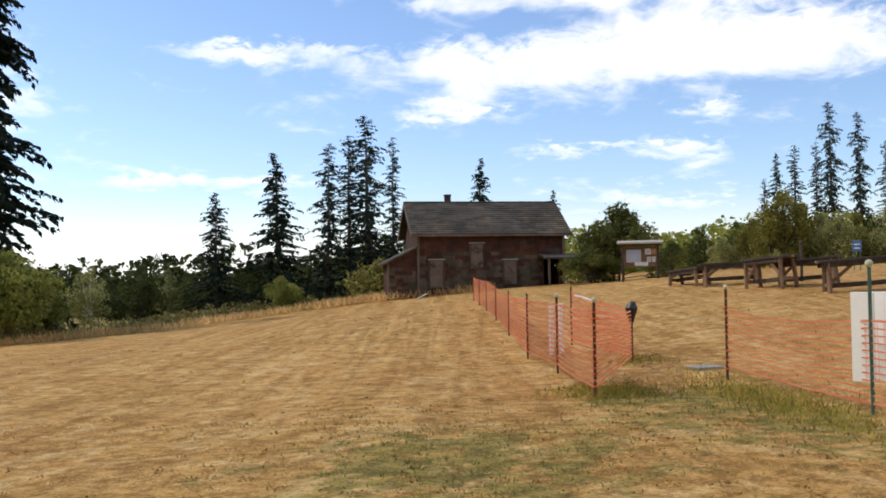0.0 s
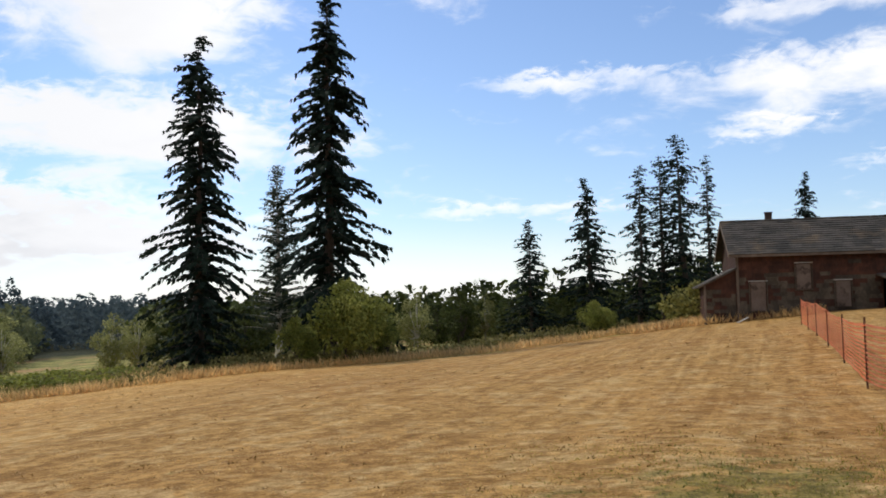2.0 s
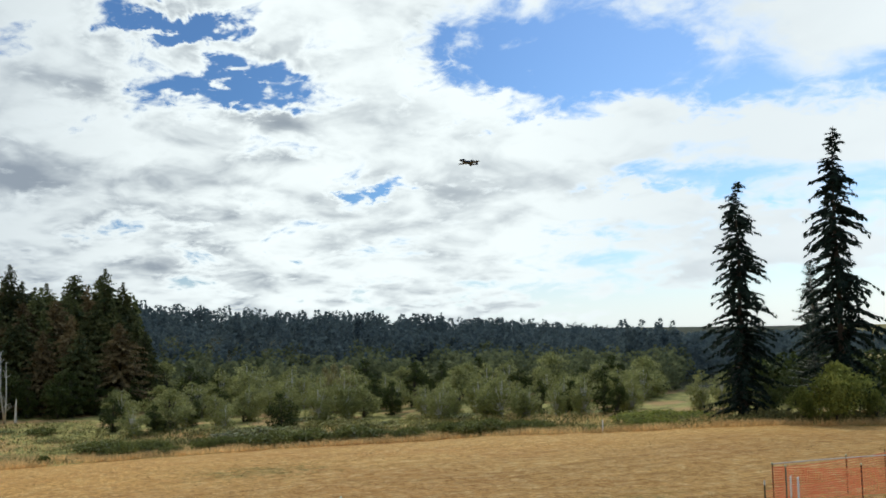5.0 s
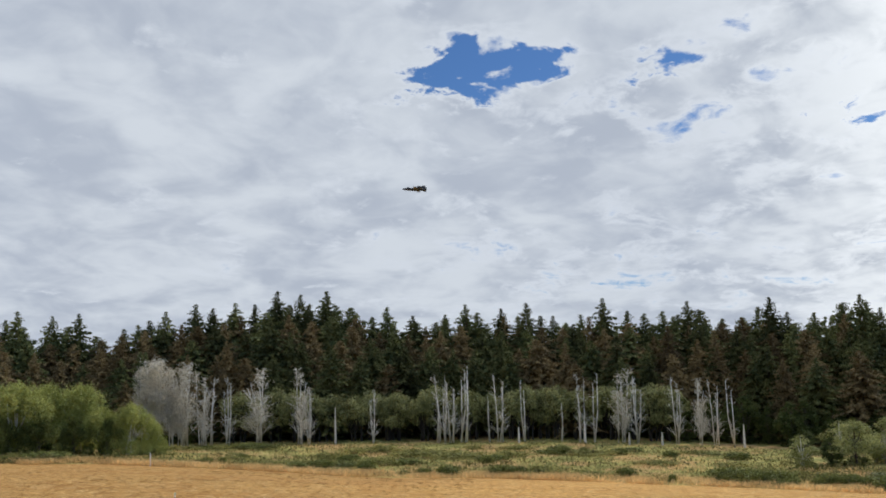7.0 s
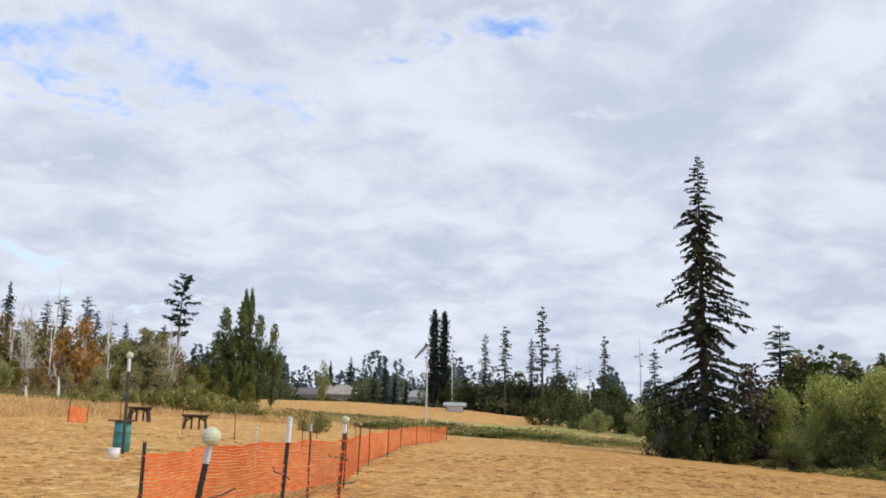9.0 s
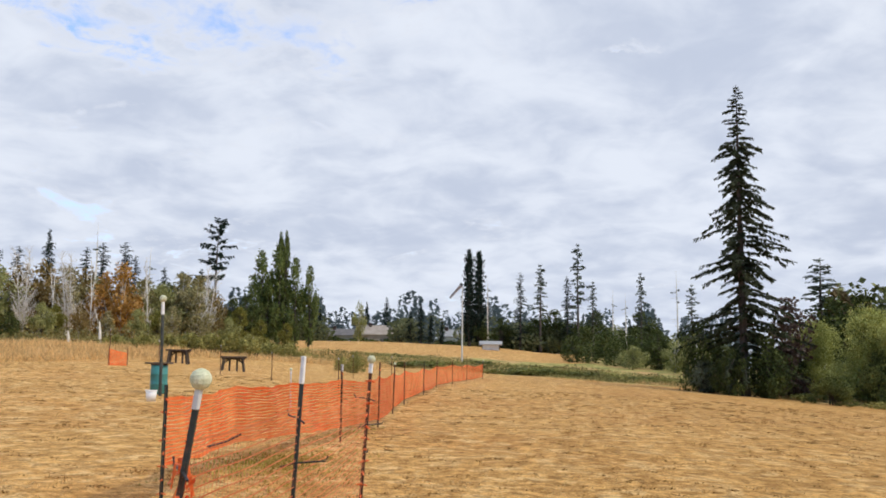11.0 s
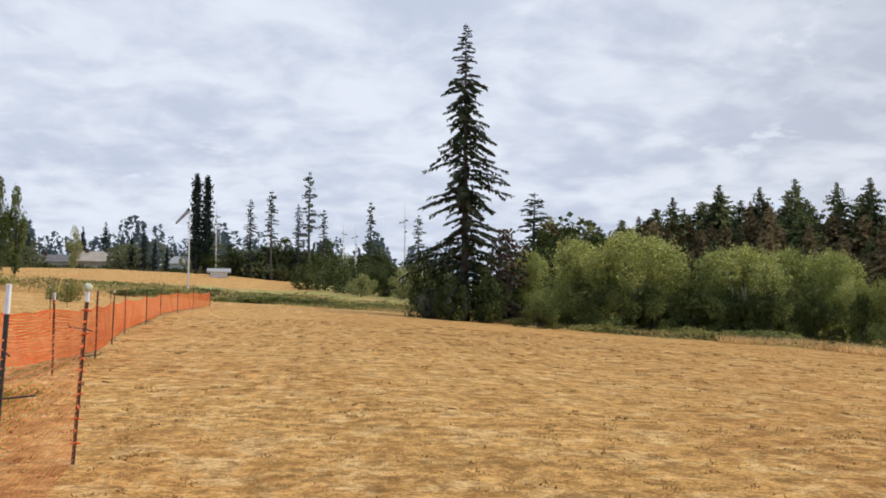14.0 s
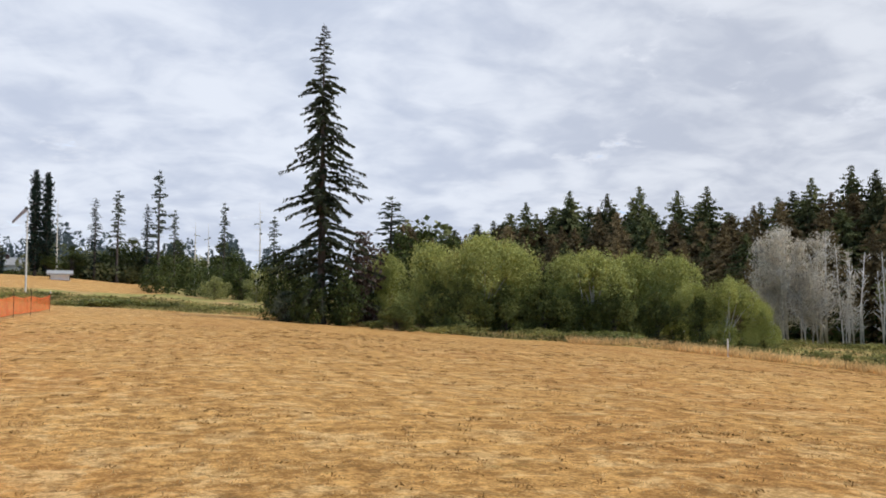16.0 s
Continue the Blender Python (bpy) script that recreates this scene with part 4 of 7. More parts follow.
for style, az, r, el, wide in (("dense", 212.5, 112, 7.7, 0.6), ("narrow", 210.5, 114, 6.8, 1.0), ("narrow", 209.6, 112, 7.1, 1.1), ("narrow", 208.4, 112, 7.2, 1.3), ("narrow", 207.8, 116, 6.4, 1.2), ("dead", 209.9, 104, 8.2, 0.9), ("dead", 206.9, 108, 6.9, 1.0), ("dense", 218.4, 110, 6.7, 0.9), ("dense", 216.4, 112, 6.5, 0.9), ("narrow", 205.1, 112, 5.6, 1.3), ("narrow", 220.0, 110, 6.9, 1.1), ("narrow", 214.1, 116, 6.6, 1.2), ("narrow", 206.1, 116, 5.8, 1.2), ("narrow", 203.9, 116, 5.8, 1.2), ("narrow", 215.2, 116, 6.5, 1.2)):
    fir(style, az, r, el, "fir or dead stem above the autumn scrub", "southern firs", wide)

# the conifer wood to the west: ranks of trees, the skyline rising and falling
rng = np.random.default_rng(5)
SKY_AZ = [60, 80, 84.6, 86, 87.9, 91, 94.2, 97, 100, 103, 106.5, 109.3, 112.7, 117.4, 121.5, 124.5, 126, 128.4, 132, 135.4, 138.4, 140.6, 144, 146.5, 150.6, 154.8, 161, 168]
SKY_EL = [2.2, 3.0, 4.6, 5.8, 6.8, 6.4, 6.8, 6.4, 6.9, 6.6, 7.2, 6.7, 7.2, 7.2, 6.9, 7.1, 7.5, 8.4, 8.3, 7.5, 7.3, 6.8, 6.2, 6.2, 6.4, 6.3, 5.2, 4.2]
WOOD = "conifers of the wood"
for rank, (r0, step, lift) in enumerate(((86, 2.6, -2.9), (89, 2.2, -1.9), (93, 1.7, -1.0), (98, 1.5, -0.45), (103, 1.3, -0.05))):
    a = 85.0 + rank * 0.37
    while a < 165:
        r = r0 + rng.uniform(-2, 2) + (8 if a > 146 else 0)
        el = np.interp(a, SKY_AZ, SKY_EL) - rng.uniform(0.0, 0.9) + lift * (0.75 if a > 150 else 1.0)
        brown = rng.random() < (0.5 if 96 < a < 125 else 0.68 if a > 138 else 0.35) and rank < 4
        style = rng.choice(["wood c", "wood d"]) if brown else rng.choice(["wood a", "wood b", "wood e"])
        fir(style, a, r, float(el), "browned conifer in the close wood" if brown else "dark green conifer in the close wood", WOOD, wide=float(rng.uniform(0.75, 1.15)))
        a += step * rng.uniform(0.6, 1.4)
for az, r, el in ((87.9, 96, 7.3), (86.6, 96, 6.3), (94.2, 98, 7.4), (100.1, 98, 7.4), (106.5, 98, 7.9), (112.6, 99, 7.7), (117.4, 100, 7.7), (114.6, 100, 7.3), (123.6, 100, 7.6), (128.4, 100, 8.9), (130.4, 101, 8.6), (132.2, 100, 8.9), (135.5, 100, 8.0), (138.4, 100, 7.9), (140.6, 101, 7.3), (137.1, 100, 7.6), (146.5, 104, 7.0), (148.3, 104, 6.8), (150.6, 104, 7.1), (152.5, 105, 6.7), (154.8, 105, 6.9), (157.6, 106, 6.2)):
    fir("wood b", az, r, el, "dark green conifer that tops the wood", WOOD, wide=0.8)

# broadleaved trees and scrub
leafy("orchard", 25.8, 45, 1.95, "yellow-green round tree before the firs", wide=0.98)
leafy("orchard", 28.9, 46, -0.3, "low green tree beside the round one", wide=0.85)
leafy("orchard", 23.2, 47, -0.5, "low green tree at the field's edge", wide=0.8)
leafy("orchard", 10.2, 50, 0.25, "small round fruit tree in tall dry grass", wide=1.0)
leafy("shrub", 3.9, 50, 1.0, "yellow-green bush against the lean-to", "bush", name="bush")
leafy("hawthorn", -11.0, 43, 4.3, "dense dark hawthorn between house and notice board", wide=0.95)
leafy("hawthorn", -9.3, 42.0, 1.7, "dense dark hawthorn between house and notice board", wide=1.3)
leafy("hawthorn", -14.2, 46, 2.0, "dense dark hawthorn behind the notice board", wide=0.9)
SCRUB = "scrub beyond the field"
for az, r, el, style, wide in ((15.5, 62, 0.6, "dark round", 1.2), (12.2, 64, 0.4, "dark round", 1.1), (8.6, 66, 0.2, "dark round", 1.2), (18.5, 60, 1.0, "dark tall", 1.1), (21.3, 60, 1.2, "olive tall", 1.1), (24, 62, 1.0, "dark tall", 1.2), (17, 66, 0.9, "olive tall", 1.0), (32, 62, 0.6, "dark round", 1.2), (5, 68, 0.6, "dark round", 1.2), (28, 60, 0.2, "dark round", 1.0), (34, 58, -0.6, "dark round", 1.1), (20, 64, 0.4, "dark round", 1.2), (13.8, 60, -0.5, "dark round", 1.0), (2.0, 72, 0.3, "dark round", 1.2)):
    leafy(style, az, r, el, "green scrub tree beyond the tall dry grass", group=SCRUB, wide=wide)
for az, r, el, style, wide in ((39.6, 60, 0.3, "olive tall", 1.1), (38.2, 62, 0.2, "olive tall", 1.0), (45.6, 62, -0.3, "olive tall", 1.1), (46.6, 58, -0.2, "dark tall", 0.9), (47.8, 60, -0.4, "dark tall", 1.0), (49.5, 60, 0.1, "olive tall", 1.1), (51.5, 64, -0.1, "olive tall", 1.2), (53.5, 62, -0.6, "dark tall", 0.9), (56.8, 60, 0.3, "olive tall", 1.2), (59, 66, -0.2, "olive tall", 1.1), (62, 62, -0.5, "olive tall", 1.1), (66, 70, -0.4, "olive tall", 1.1), (70.6, 66, 0.6, "olive tall", 1.1), (72.5, 70, 0.0, "olive tall", 1.0), (76.4, 58, -1.2, "dark round", 0.9), (78.5, 68, -0.6, "olive tall", 1.1), (82, 74, -0.8, "olive tall", 1.2), (85, 76, -0.9, "olive round", 1.2), (88, 80, -1.2, "olive round", 1.1), (64.5, 76, 0.6, "dark tall", 1.2), (74.5, 80, 0.4, "olive tall", 1.2), (68.5, 84, 0.7, "dark tall", 1.2), (80, 84, 0.2, "dark tall", 1.2)):
    leafy(style, az, r, el, "slender olive-green tree in the wet meadow", group=SCRUB, wide=wide)
# round-crowned olive trees along the front of the wood, on bare stems coloured dark for the shade below
for k in range(33):
    az = 89.5 + 47.5 * k / 33 + float(rng.uniform(-0.5, 0.5))
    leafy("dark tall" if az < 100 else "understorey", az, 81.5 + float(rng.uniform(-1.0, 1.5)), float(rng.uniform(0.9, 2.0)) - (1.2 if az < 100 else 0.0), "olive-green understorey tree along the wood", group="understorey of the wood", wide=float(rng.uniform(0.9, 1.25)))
for az, r, el, style, wide in ((145.3, 66, 1.5, "field sallow", 0.8), (143.6, 67, 0.0, "field willow", 0.8), (147.4, 67, 1.2, "field sallow", 0.8), (148.7, 70, 2.9, "field sallow", 0.85), (151.0, 70, 2.9, "field willow", 0.8), (153.4, 68, 3.25, "field sallow", 0.95), (154.9, 70, 2.9, "field willow", 0.75), (157.2, 70, 1.6, "dark round", 0.9), (158.5, 69, 3.6, "field willow", 0.75), (160.2, 67, 4.25, "field sallow", 0.95), (161.9, 66, 2.4, "field willow", 0.8), (163.7, 69, 3.6, "field willow", 0.85), (161.4, 75, 2.4, "dark round", 1.1), (163.6, 76, 1.8, "dark round", 1.0), (156.6, 76, 1.8, "dark round", 1.2), (166.6, 74, 3.0, "field sallow", 0.8), (163.9, 86, 5.0, "dark tall", 1.2), (165.4, 86, 4.6, "dark tall", 1.2), (162.2, 88, 4.4, "dark tall", 1.2), (160.2, 90, 4.4, "dark tall", 1.2)):
    leafy(style, az, r, el, "feathery olive-green willow at the field's edge", group="willows at the field's edge", wide=wide)
for az, r, el, wide in ((149.6, 66.5, 0.4, 0.8), (152.2, 66, 0.9, 0.8), (154.6, 66.5, 0.5, 0.9), (156.6, 66, 1.0, 0.9), (158.9, 65.5, 0.8, 0.8), (161.2, 64.5, 0.9, 0.8), (163.2, 65.5, 1.1, 0.8), (147.0, 66, 0.2, 0.8)):
    leafy("hawthorn", az, r, el, "dark green bush beneath the willows", "bush", "bushes beneath the willows", wide, "bush")
for az, r, el in ((167.8, 73, 1.3), (166.9, 75, 1.6), (168.8, 74, 1.5)):
    leafy("dark round", az, r, el, "dark undergrowth behind the great fir", "bush", name="bush")
leafy("red", 167.9, 69, 4.6, "dark red-leaved tree beside the great fir")
leafy("dark round", 172.8, 67, 3.0, "dark undergrowth at the foot of the great fir", "bush", name="bush", wide=0.8)
leafy("dark round", 169.2, 65, 2.2, "dark undergrowth at the foot of the great fir", "bush", name="bush", wide=0.8)
leafy("dark round", 171.3, 64, 1.4, "dark undergrowth at the foot of the great fir", "bush", name="bush", wide=0.8)
leafy("hawthorn", 165.75, 61, -0.25, "low grey-green willow bush", "bush", name="bush", wide=1.25)
leafy("willow", 172.75, 66, 0.75, "low grey-green willow bush", "bush", name="bush", wide=0.7)
for az, r, el, style, wide in ((175.5, 108, 2.6, "dark tall", 1.3), (178, 152, 2.8, "olive tall", 1.3), (180.5, 152, 3.0, "dark tall", 1.4), (183, 152, 3.2, "dark tall", 1.4), (185.2, 152, 3.2, "dark tall", 1.3), (174.5, 100, 2.0, "olive tall", 1.3), (177, 102, 1.4, "olive wide", 1.3), (179.5, 152, 1.7, "olive wide", 1.4), (182, 152, 2.0, "olive wide", 1.4), (184.2, 152, 2.2, "dark round", 1.3), (186.4, 150, 3.0, "dark tall", 1.2), (194.1, 152, 4.2, "olive tall", 0.6), (181.8, 154, 3.8, "dark tall", 1.5), (179.2, 154, 3.7, "dark tall", 1.5), (176.6, 150, 3.7, "dark tall", 1.4), (173.2, 94, 2.4, "olive tall", 1.1)):
    leafy(style, az, r, el, "far green tree beyond the southern field", group="far southern trees", wide=wide)
for az, el in ((187.15, 7.35), (186.55, 7.25)):
    place, want = spot(az, 150, el)
    plant("poplar", lambda: conifer(60, (FIR, BARK), tall=15, spread=1.1, start=0.03, boughs=280, sprig=0.6, droop=-0.9, power=0.5, ragged=0.25, lift=1.0, tight=0.4), 15, place, want, "poplar_tree", "tall dark columnar poplar", "tree", "pair of poplars")
for style, az, el, wide in (("cottonwood", 199.1, 8.7, 0.32), ("cottonwood", 198.75, 8.8, 0.28), ("blunt cottonwood", 200.2, 7.3, 0.62), ("blunt cottonwood", 199.1, 7.7, 0.66), ("blunt cottonwood", 198.1, 6.9, 0.56), ("blunt cottonwood", 197.2, 6.4, 0.5), ("blunt cottonwood", 199.8, 5.6, 0.7)):
    leafy(style, az, 112, el, "tall green cottonwood in a clump", group="clump of cottonwoods", wide=wide)
for az, r, el, style, wide in ((201.9, 102, 4.3, "dark tall", 1.0), (201.1, 106, 4.5, "dark tall", 1.0), (202.9, 100, 4.5, "russet", 0.9), (203.9, 100, 5.4, "pale scrub", 0.95), (204.9, 102, 5.6, "pale scrub", 0.9), (206.1, 100, 4.9, "olive round", 0.9), (207.1, 100, 5.1, "pale scrub", 0.9), (208.4, 97, 6.1, "orange", 1.0), (209.4, 98, 5.5, "orange", 0.8), (207.7, 96, 3.9, "orange", 0.9), (210.4, 100, 5.7, "russet", 0.9), (211.5, 99, 5.7, "pale scrub", 0.9), (212.7, 100, 6.0, "russet", 1.0), (213.9, 101, 5.7, "russet", 1.0), (215.1, 100, 5.5, "olive round", 1.0), (216.7, 96, 5.1, "pale scrub", 1.1), (218.7, 96, 5.3, "dark round", 1.2), (220.7, 94, 5.1, "olive round", 1.2), (215.7, 88, 3.3, "yellow", 1.2), (214.4, 88, 2.9, "dark round", 1.0), (212.7, 88, 3.5, "olive round", 0.9), (210.7, 88, 3.5, "russet", 0.9), (209.1, 90, 3.1, "pale scrub", 0.9), (207.4, 90, 3.3, "olive round", 0.9), (205.5, 90, 3.5, "pale scrub", 0.9), (203.7, 92, 3.7, "pale scrub", 0.9), (202.1, 94, 2.9, "olive round", 0.9), (201.5, 98, 3.6, "yellow", 1.2), (203.3, 104, 4.9, "dark tall", 1.0), (204.4, 104, 5.0, "understorey", 1.1), (205.6, 104, 5.1, "dark tall", 1.0), (206.8, 104, 4.8, "understorey", 1.1), (208.0, 103, 4.9, "dark tall", 1.0), (209.8, 103, 5.2, "understorey", 1.1), (211.2, 103, 5.0, "dark tall", 1.0), (212.0, 90, 3.4, "yellow", 1.3), (206.3, 92, 3.2, "yellow", 1.3), (200.2, 98, 2.8, "yellow", 1.3), (198.6, 98, 2.6, "yellow", 1.3)):
    leafy(style, az, r, el, "autumn-tinted scrub tree beyond the tables", group="autumn scrub", wide=wide)
for az, r, el, kind in ((206.8, 96, 6.8, 1), (210.1, 92, 6.6, 1), (212.1, 94, 6.0, 1), (203.5, 96, 6.0, 0), (213.7, 96, 6.8, 0), (211.1, 96, 6.6, 0)):
    place, want = spot(az, r, el)
    plant("snag %d" % kind, (lambda: bare_tree(74, PALE_BARK, 8, 1.0, 2, 50, None, 0.8)) if kind else (lambda: bare_tree(75, GREY_TWIG, 8, 1.8, 3, 160, None, 0.6)), 8, place, want, "bare_tree", "pale leafless tree standing in the autumn scrub", "bare tree", "bare southern trees")
for az, r, el, style, wide in ((-15.8, 62, 2.9, "dark round", 0.9), (-17.2, 60, 2.2, "olive wide", 0.9), (-18.0, 64, 3.3, "dark tall", 0.8), (-18.9, 60, 3.4, "yellow", 1.1), (-19.9, 57, 4.3, "yellow", 1.1), (-20.7, 58, 5.1, "yellow", 1.1), (-21.6, 60, 4.3, "yellow", 1.1), (-22.6, 60, 3.6, "olive round", 0.9), (-23.6, 58, 3.4, "olive wide", 0.9), (-24.6, 60, 3.5, "yellow", 1.2), (-25.6, 62, 3.2, "dark round", 0.9), (-26.4, 60, 3.8, "olive round", 1.0), (-28, 60, 3.2, "olive round", 1.0), (-20.2, 54, 1.4, "olive wide", 0.8), (-16.4, 54, 0.9, "olive wide", 0.8)):
    leafy(style, az, r, el, "yellowing green tree on the slope behind the tables", group="trees on the rise", wide=wide)

for k in range(96):
    az = 38 + 52 * k / 96 + float(rng.uniform(-0.8, 0.8))
    r = float(rng.uniform(58, 92))
    style = ("olive tall", "olive round", "dark tall", "olive tall", "olive tall")[int(rng.integers(0, 5))]
    if 40.2 < az < 45.0:
        az += 5.5      # the open meadow stays free
    leafy(style, az, r, float(rng.uniform(-2.0, -0.7)) + (r - 60) * 0.05, "olive-green shrub of the wet meadow", group=SCRUB, wide=float(rng.uniform(1.0, 1.6)))
# bramble clumps along the field's edge and hummocks in the meadow
def hummock(kind, az, off, tall, wide, label):
    mats = {"bramble": LEAF_BRAMBLE, "hummock": LEAF_HUMMOCK, "spring": LEAF_SPRING}
    place = spot(az, float(land(az, 1)) + off)
    plant(kind, lambda: broadleaf(69 if kind == "bramble" else 70, (mats[kind], BARK), tall=1.0, spread=1.5, lobes=20, leaves=2600, leaf=0.12, low=0.08, stems=4, stray_share=0.2, fine=0.15, column=1.2), 1.0, place, tall, "bramble_bush", label, "bush", "bramble clumps", wide=wide)


for k in range(40):
    hummock("bramble", 52 + 42 * k / 40 + float(rng.uniform(-0.9, 0.9)), float(rng.choice([1.8, 2.6, 3.6])), float(rng.uniform(0.5, 1.1)), float(rng.uniform(0.8, 1.6)), "dark green bramble clump at the field's edge")
for k in range(16):
    hummock("spring", 38.6 + 6.4 * k / 16 + float(rng.uniform(-0.3, 0.3)), float(rng.uniform(2, 13)), float(rng.uniform(0.4, 0.7)), float(rng.uniform(1.8, 3.0)), "bright yellow-green bracken in the wet meadow")
for k in range(22):
    hummock("bramble", 86 + 58 * k / 22 + float(rng.uniform(-1.2, 1.2)), float(rng.choice([2.0, 3.0, 5.0, 12.0, 20.0])), float(rng.uniform(0.4, 0.9)), float(rng.uniform(0.7, 1.5)), "dark green bramble clump in the meadow")
for k in range(60):
    hummock("hummock" if k % 4 else "bramble", 60 + 92 * k / 60 + float(rng.uniform(-1.5, 1.5)), float(rng.uniform(3, 26)), float(rng.uniform(0.25, 0.6)), float(rng.uniform(2.4, 5.0)), "low olive hummock of rushes in the wet meadow")
for k in range(34):
    hummock("hummock" if k % 3 else "bramble", 152 + 40 * k / 34 + float(rng.uniform(-0.7, 0.7)), float(rng.uniform(1.0, 9)), float(rng.uniform(0.3, 0.65)), float(rng.uniform(2.0, 4.0)), "low green bramble mound beyond the mown field")
for az, r, el in ((71.3, 74, 0.5), (70.2, 73, 0.4), (72.0, 75, 0.2)):
    leafy("pale scrub", az, r, el, "pale dry-leaved tree in the wet meadow", group=SCRUB, wide=0.6)

for az, r, el, wide in ((194.3, 62, 0.8, 0.6), (195.1, 64, 0.5, 0.6), (199.6, 76, 1.4, 1.2), (200.8, 75, 1.7, 1.2), (202.0, 74, 1.9, 1.2), (203.2, 74, 1.8, 1.2), (204.4, 74, 1.8, 1.2), (205.6, 74, 1.7, 1.2), (207.0, 72, 1.7, 1.2), (208.6, 72, 1.6, 1.2), (198.4, 78, 1.3, 1.2)):
    leafy("shrub", az, r, el, "low yellow-green bramble mound beyond the tables", "bush", "bramble mounds", wide, "bush")
# pale leafless alders along the wood
for k, (az, r, el, tall_kind) in enumerate(((142.9, 78, 3.7, 0), (142.0, 79, 4.2, 0), (141.0, 78, 3.6, 0), (139.9, 79, 3.9, 2), (139.0, 78, 3.2, 2), (138.1, 79, 3.0, 1), (136.9, 78, 3.0, 1), (134.2, 78, 3.4, 2), (131.2, 78, 3.4, 2), (130.4, 78, 2.0, 1), (125.1, 78, 1.8, 1), (119.6, 78, 2.8, 1), (119.1, 78, 3.0, 3), (117.9, 78, 3.6, 3), (117.5, 78, 3.9, 3), (118.6, 78, 2.2, 1), (115.4, 78, 1.2, 3), (114.6, 78, 2.8, 1), (112.6, 78, 2.4, 3), (109.6, 78, 0.4, 3), (108.0, 78, 2.8, 1), (106.9, 78, 3.0, 3), (104.5, 78, 2.8, 2), (103.4, 78, 2.4, 1), (98.6, 78, 1.9, 2), (100.3, 78, 2.3, 1), (97.4, 78, 2.0, 1), (95.9, 77, 2.3, 3), (70.4, 74, 0.2, 2))):
    place, want = spot(az, r, el)
    make = (lambda: bare_tree(71, PALE_BARK, 8, 2.1, 5, 170, (LEAF_ASH, 6500), 0.62), lambda: bare_tree(72, PALE_BARK, 8, 1.3, 3, 60, None, 0.72), lambda: bare_tree(73, PALE_BARK, 8, 1.8, 4, 100, (LEAF_ASH, 1500), 0.7), lambda: bare_tree(76, PALE_BARK, 8, 0.8, 2, 26, None, 0.75))[tall_kind]
    plant("alder %d" % tall_kind, make, 8, place, want, "bare_alder", "pale leafless alder at the edge of the wood", "bare tree", "bare alders", wide=(1.0, 1.35, 1.15, 1.5)[k % 4])

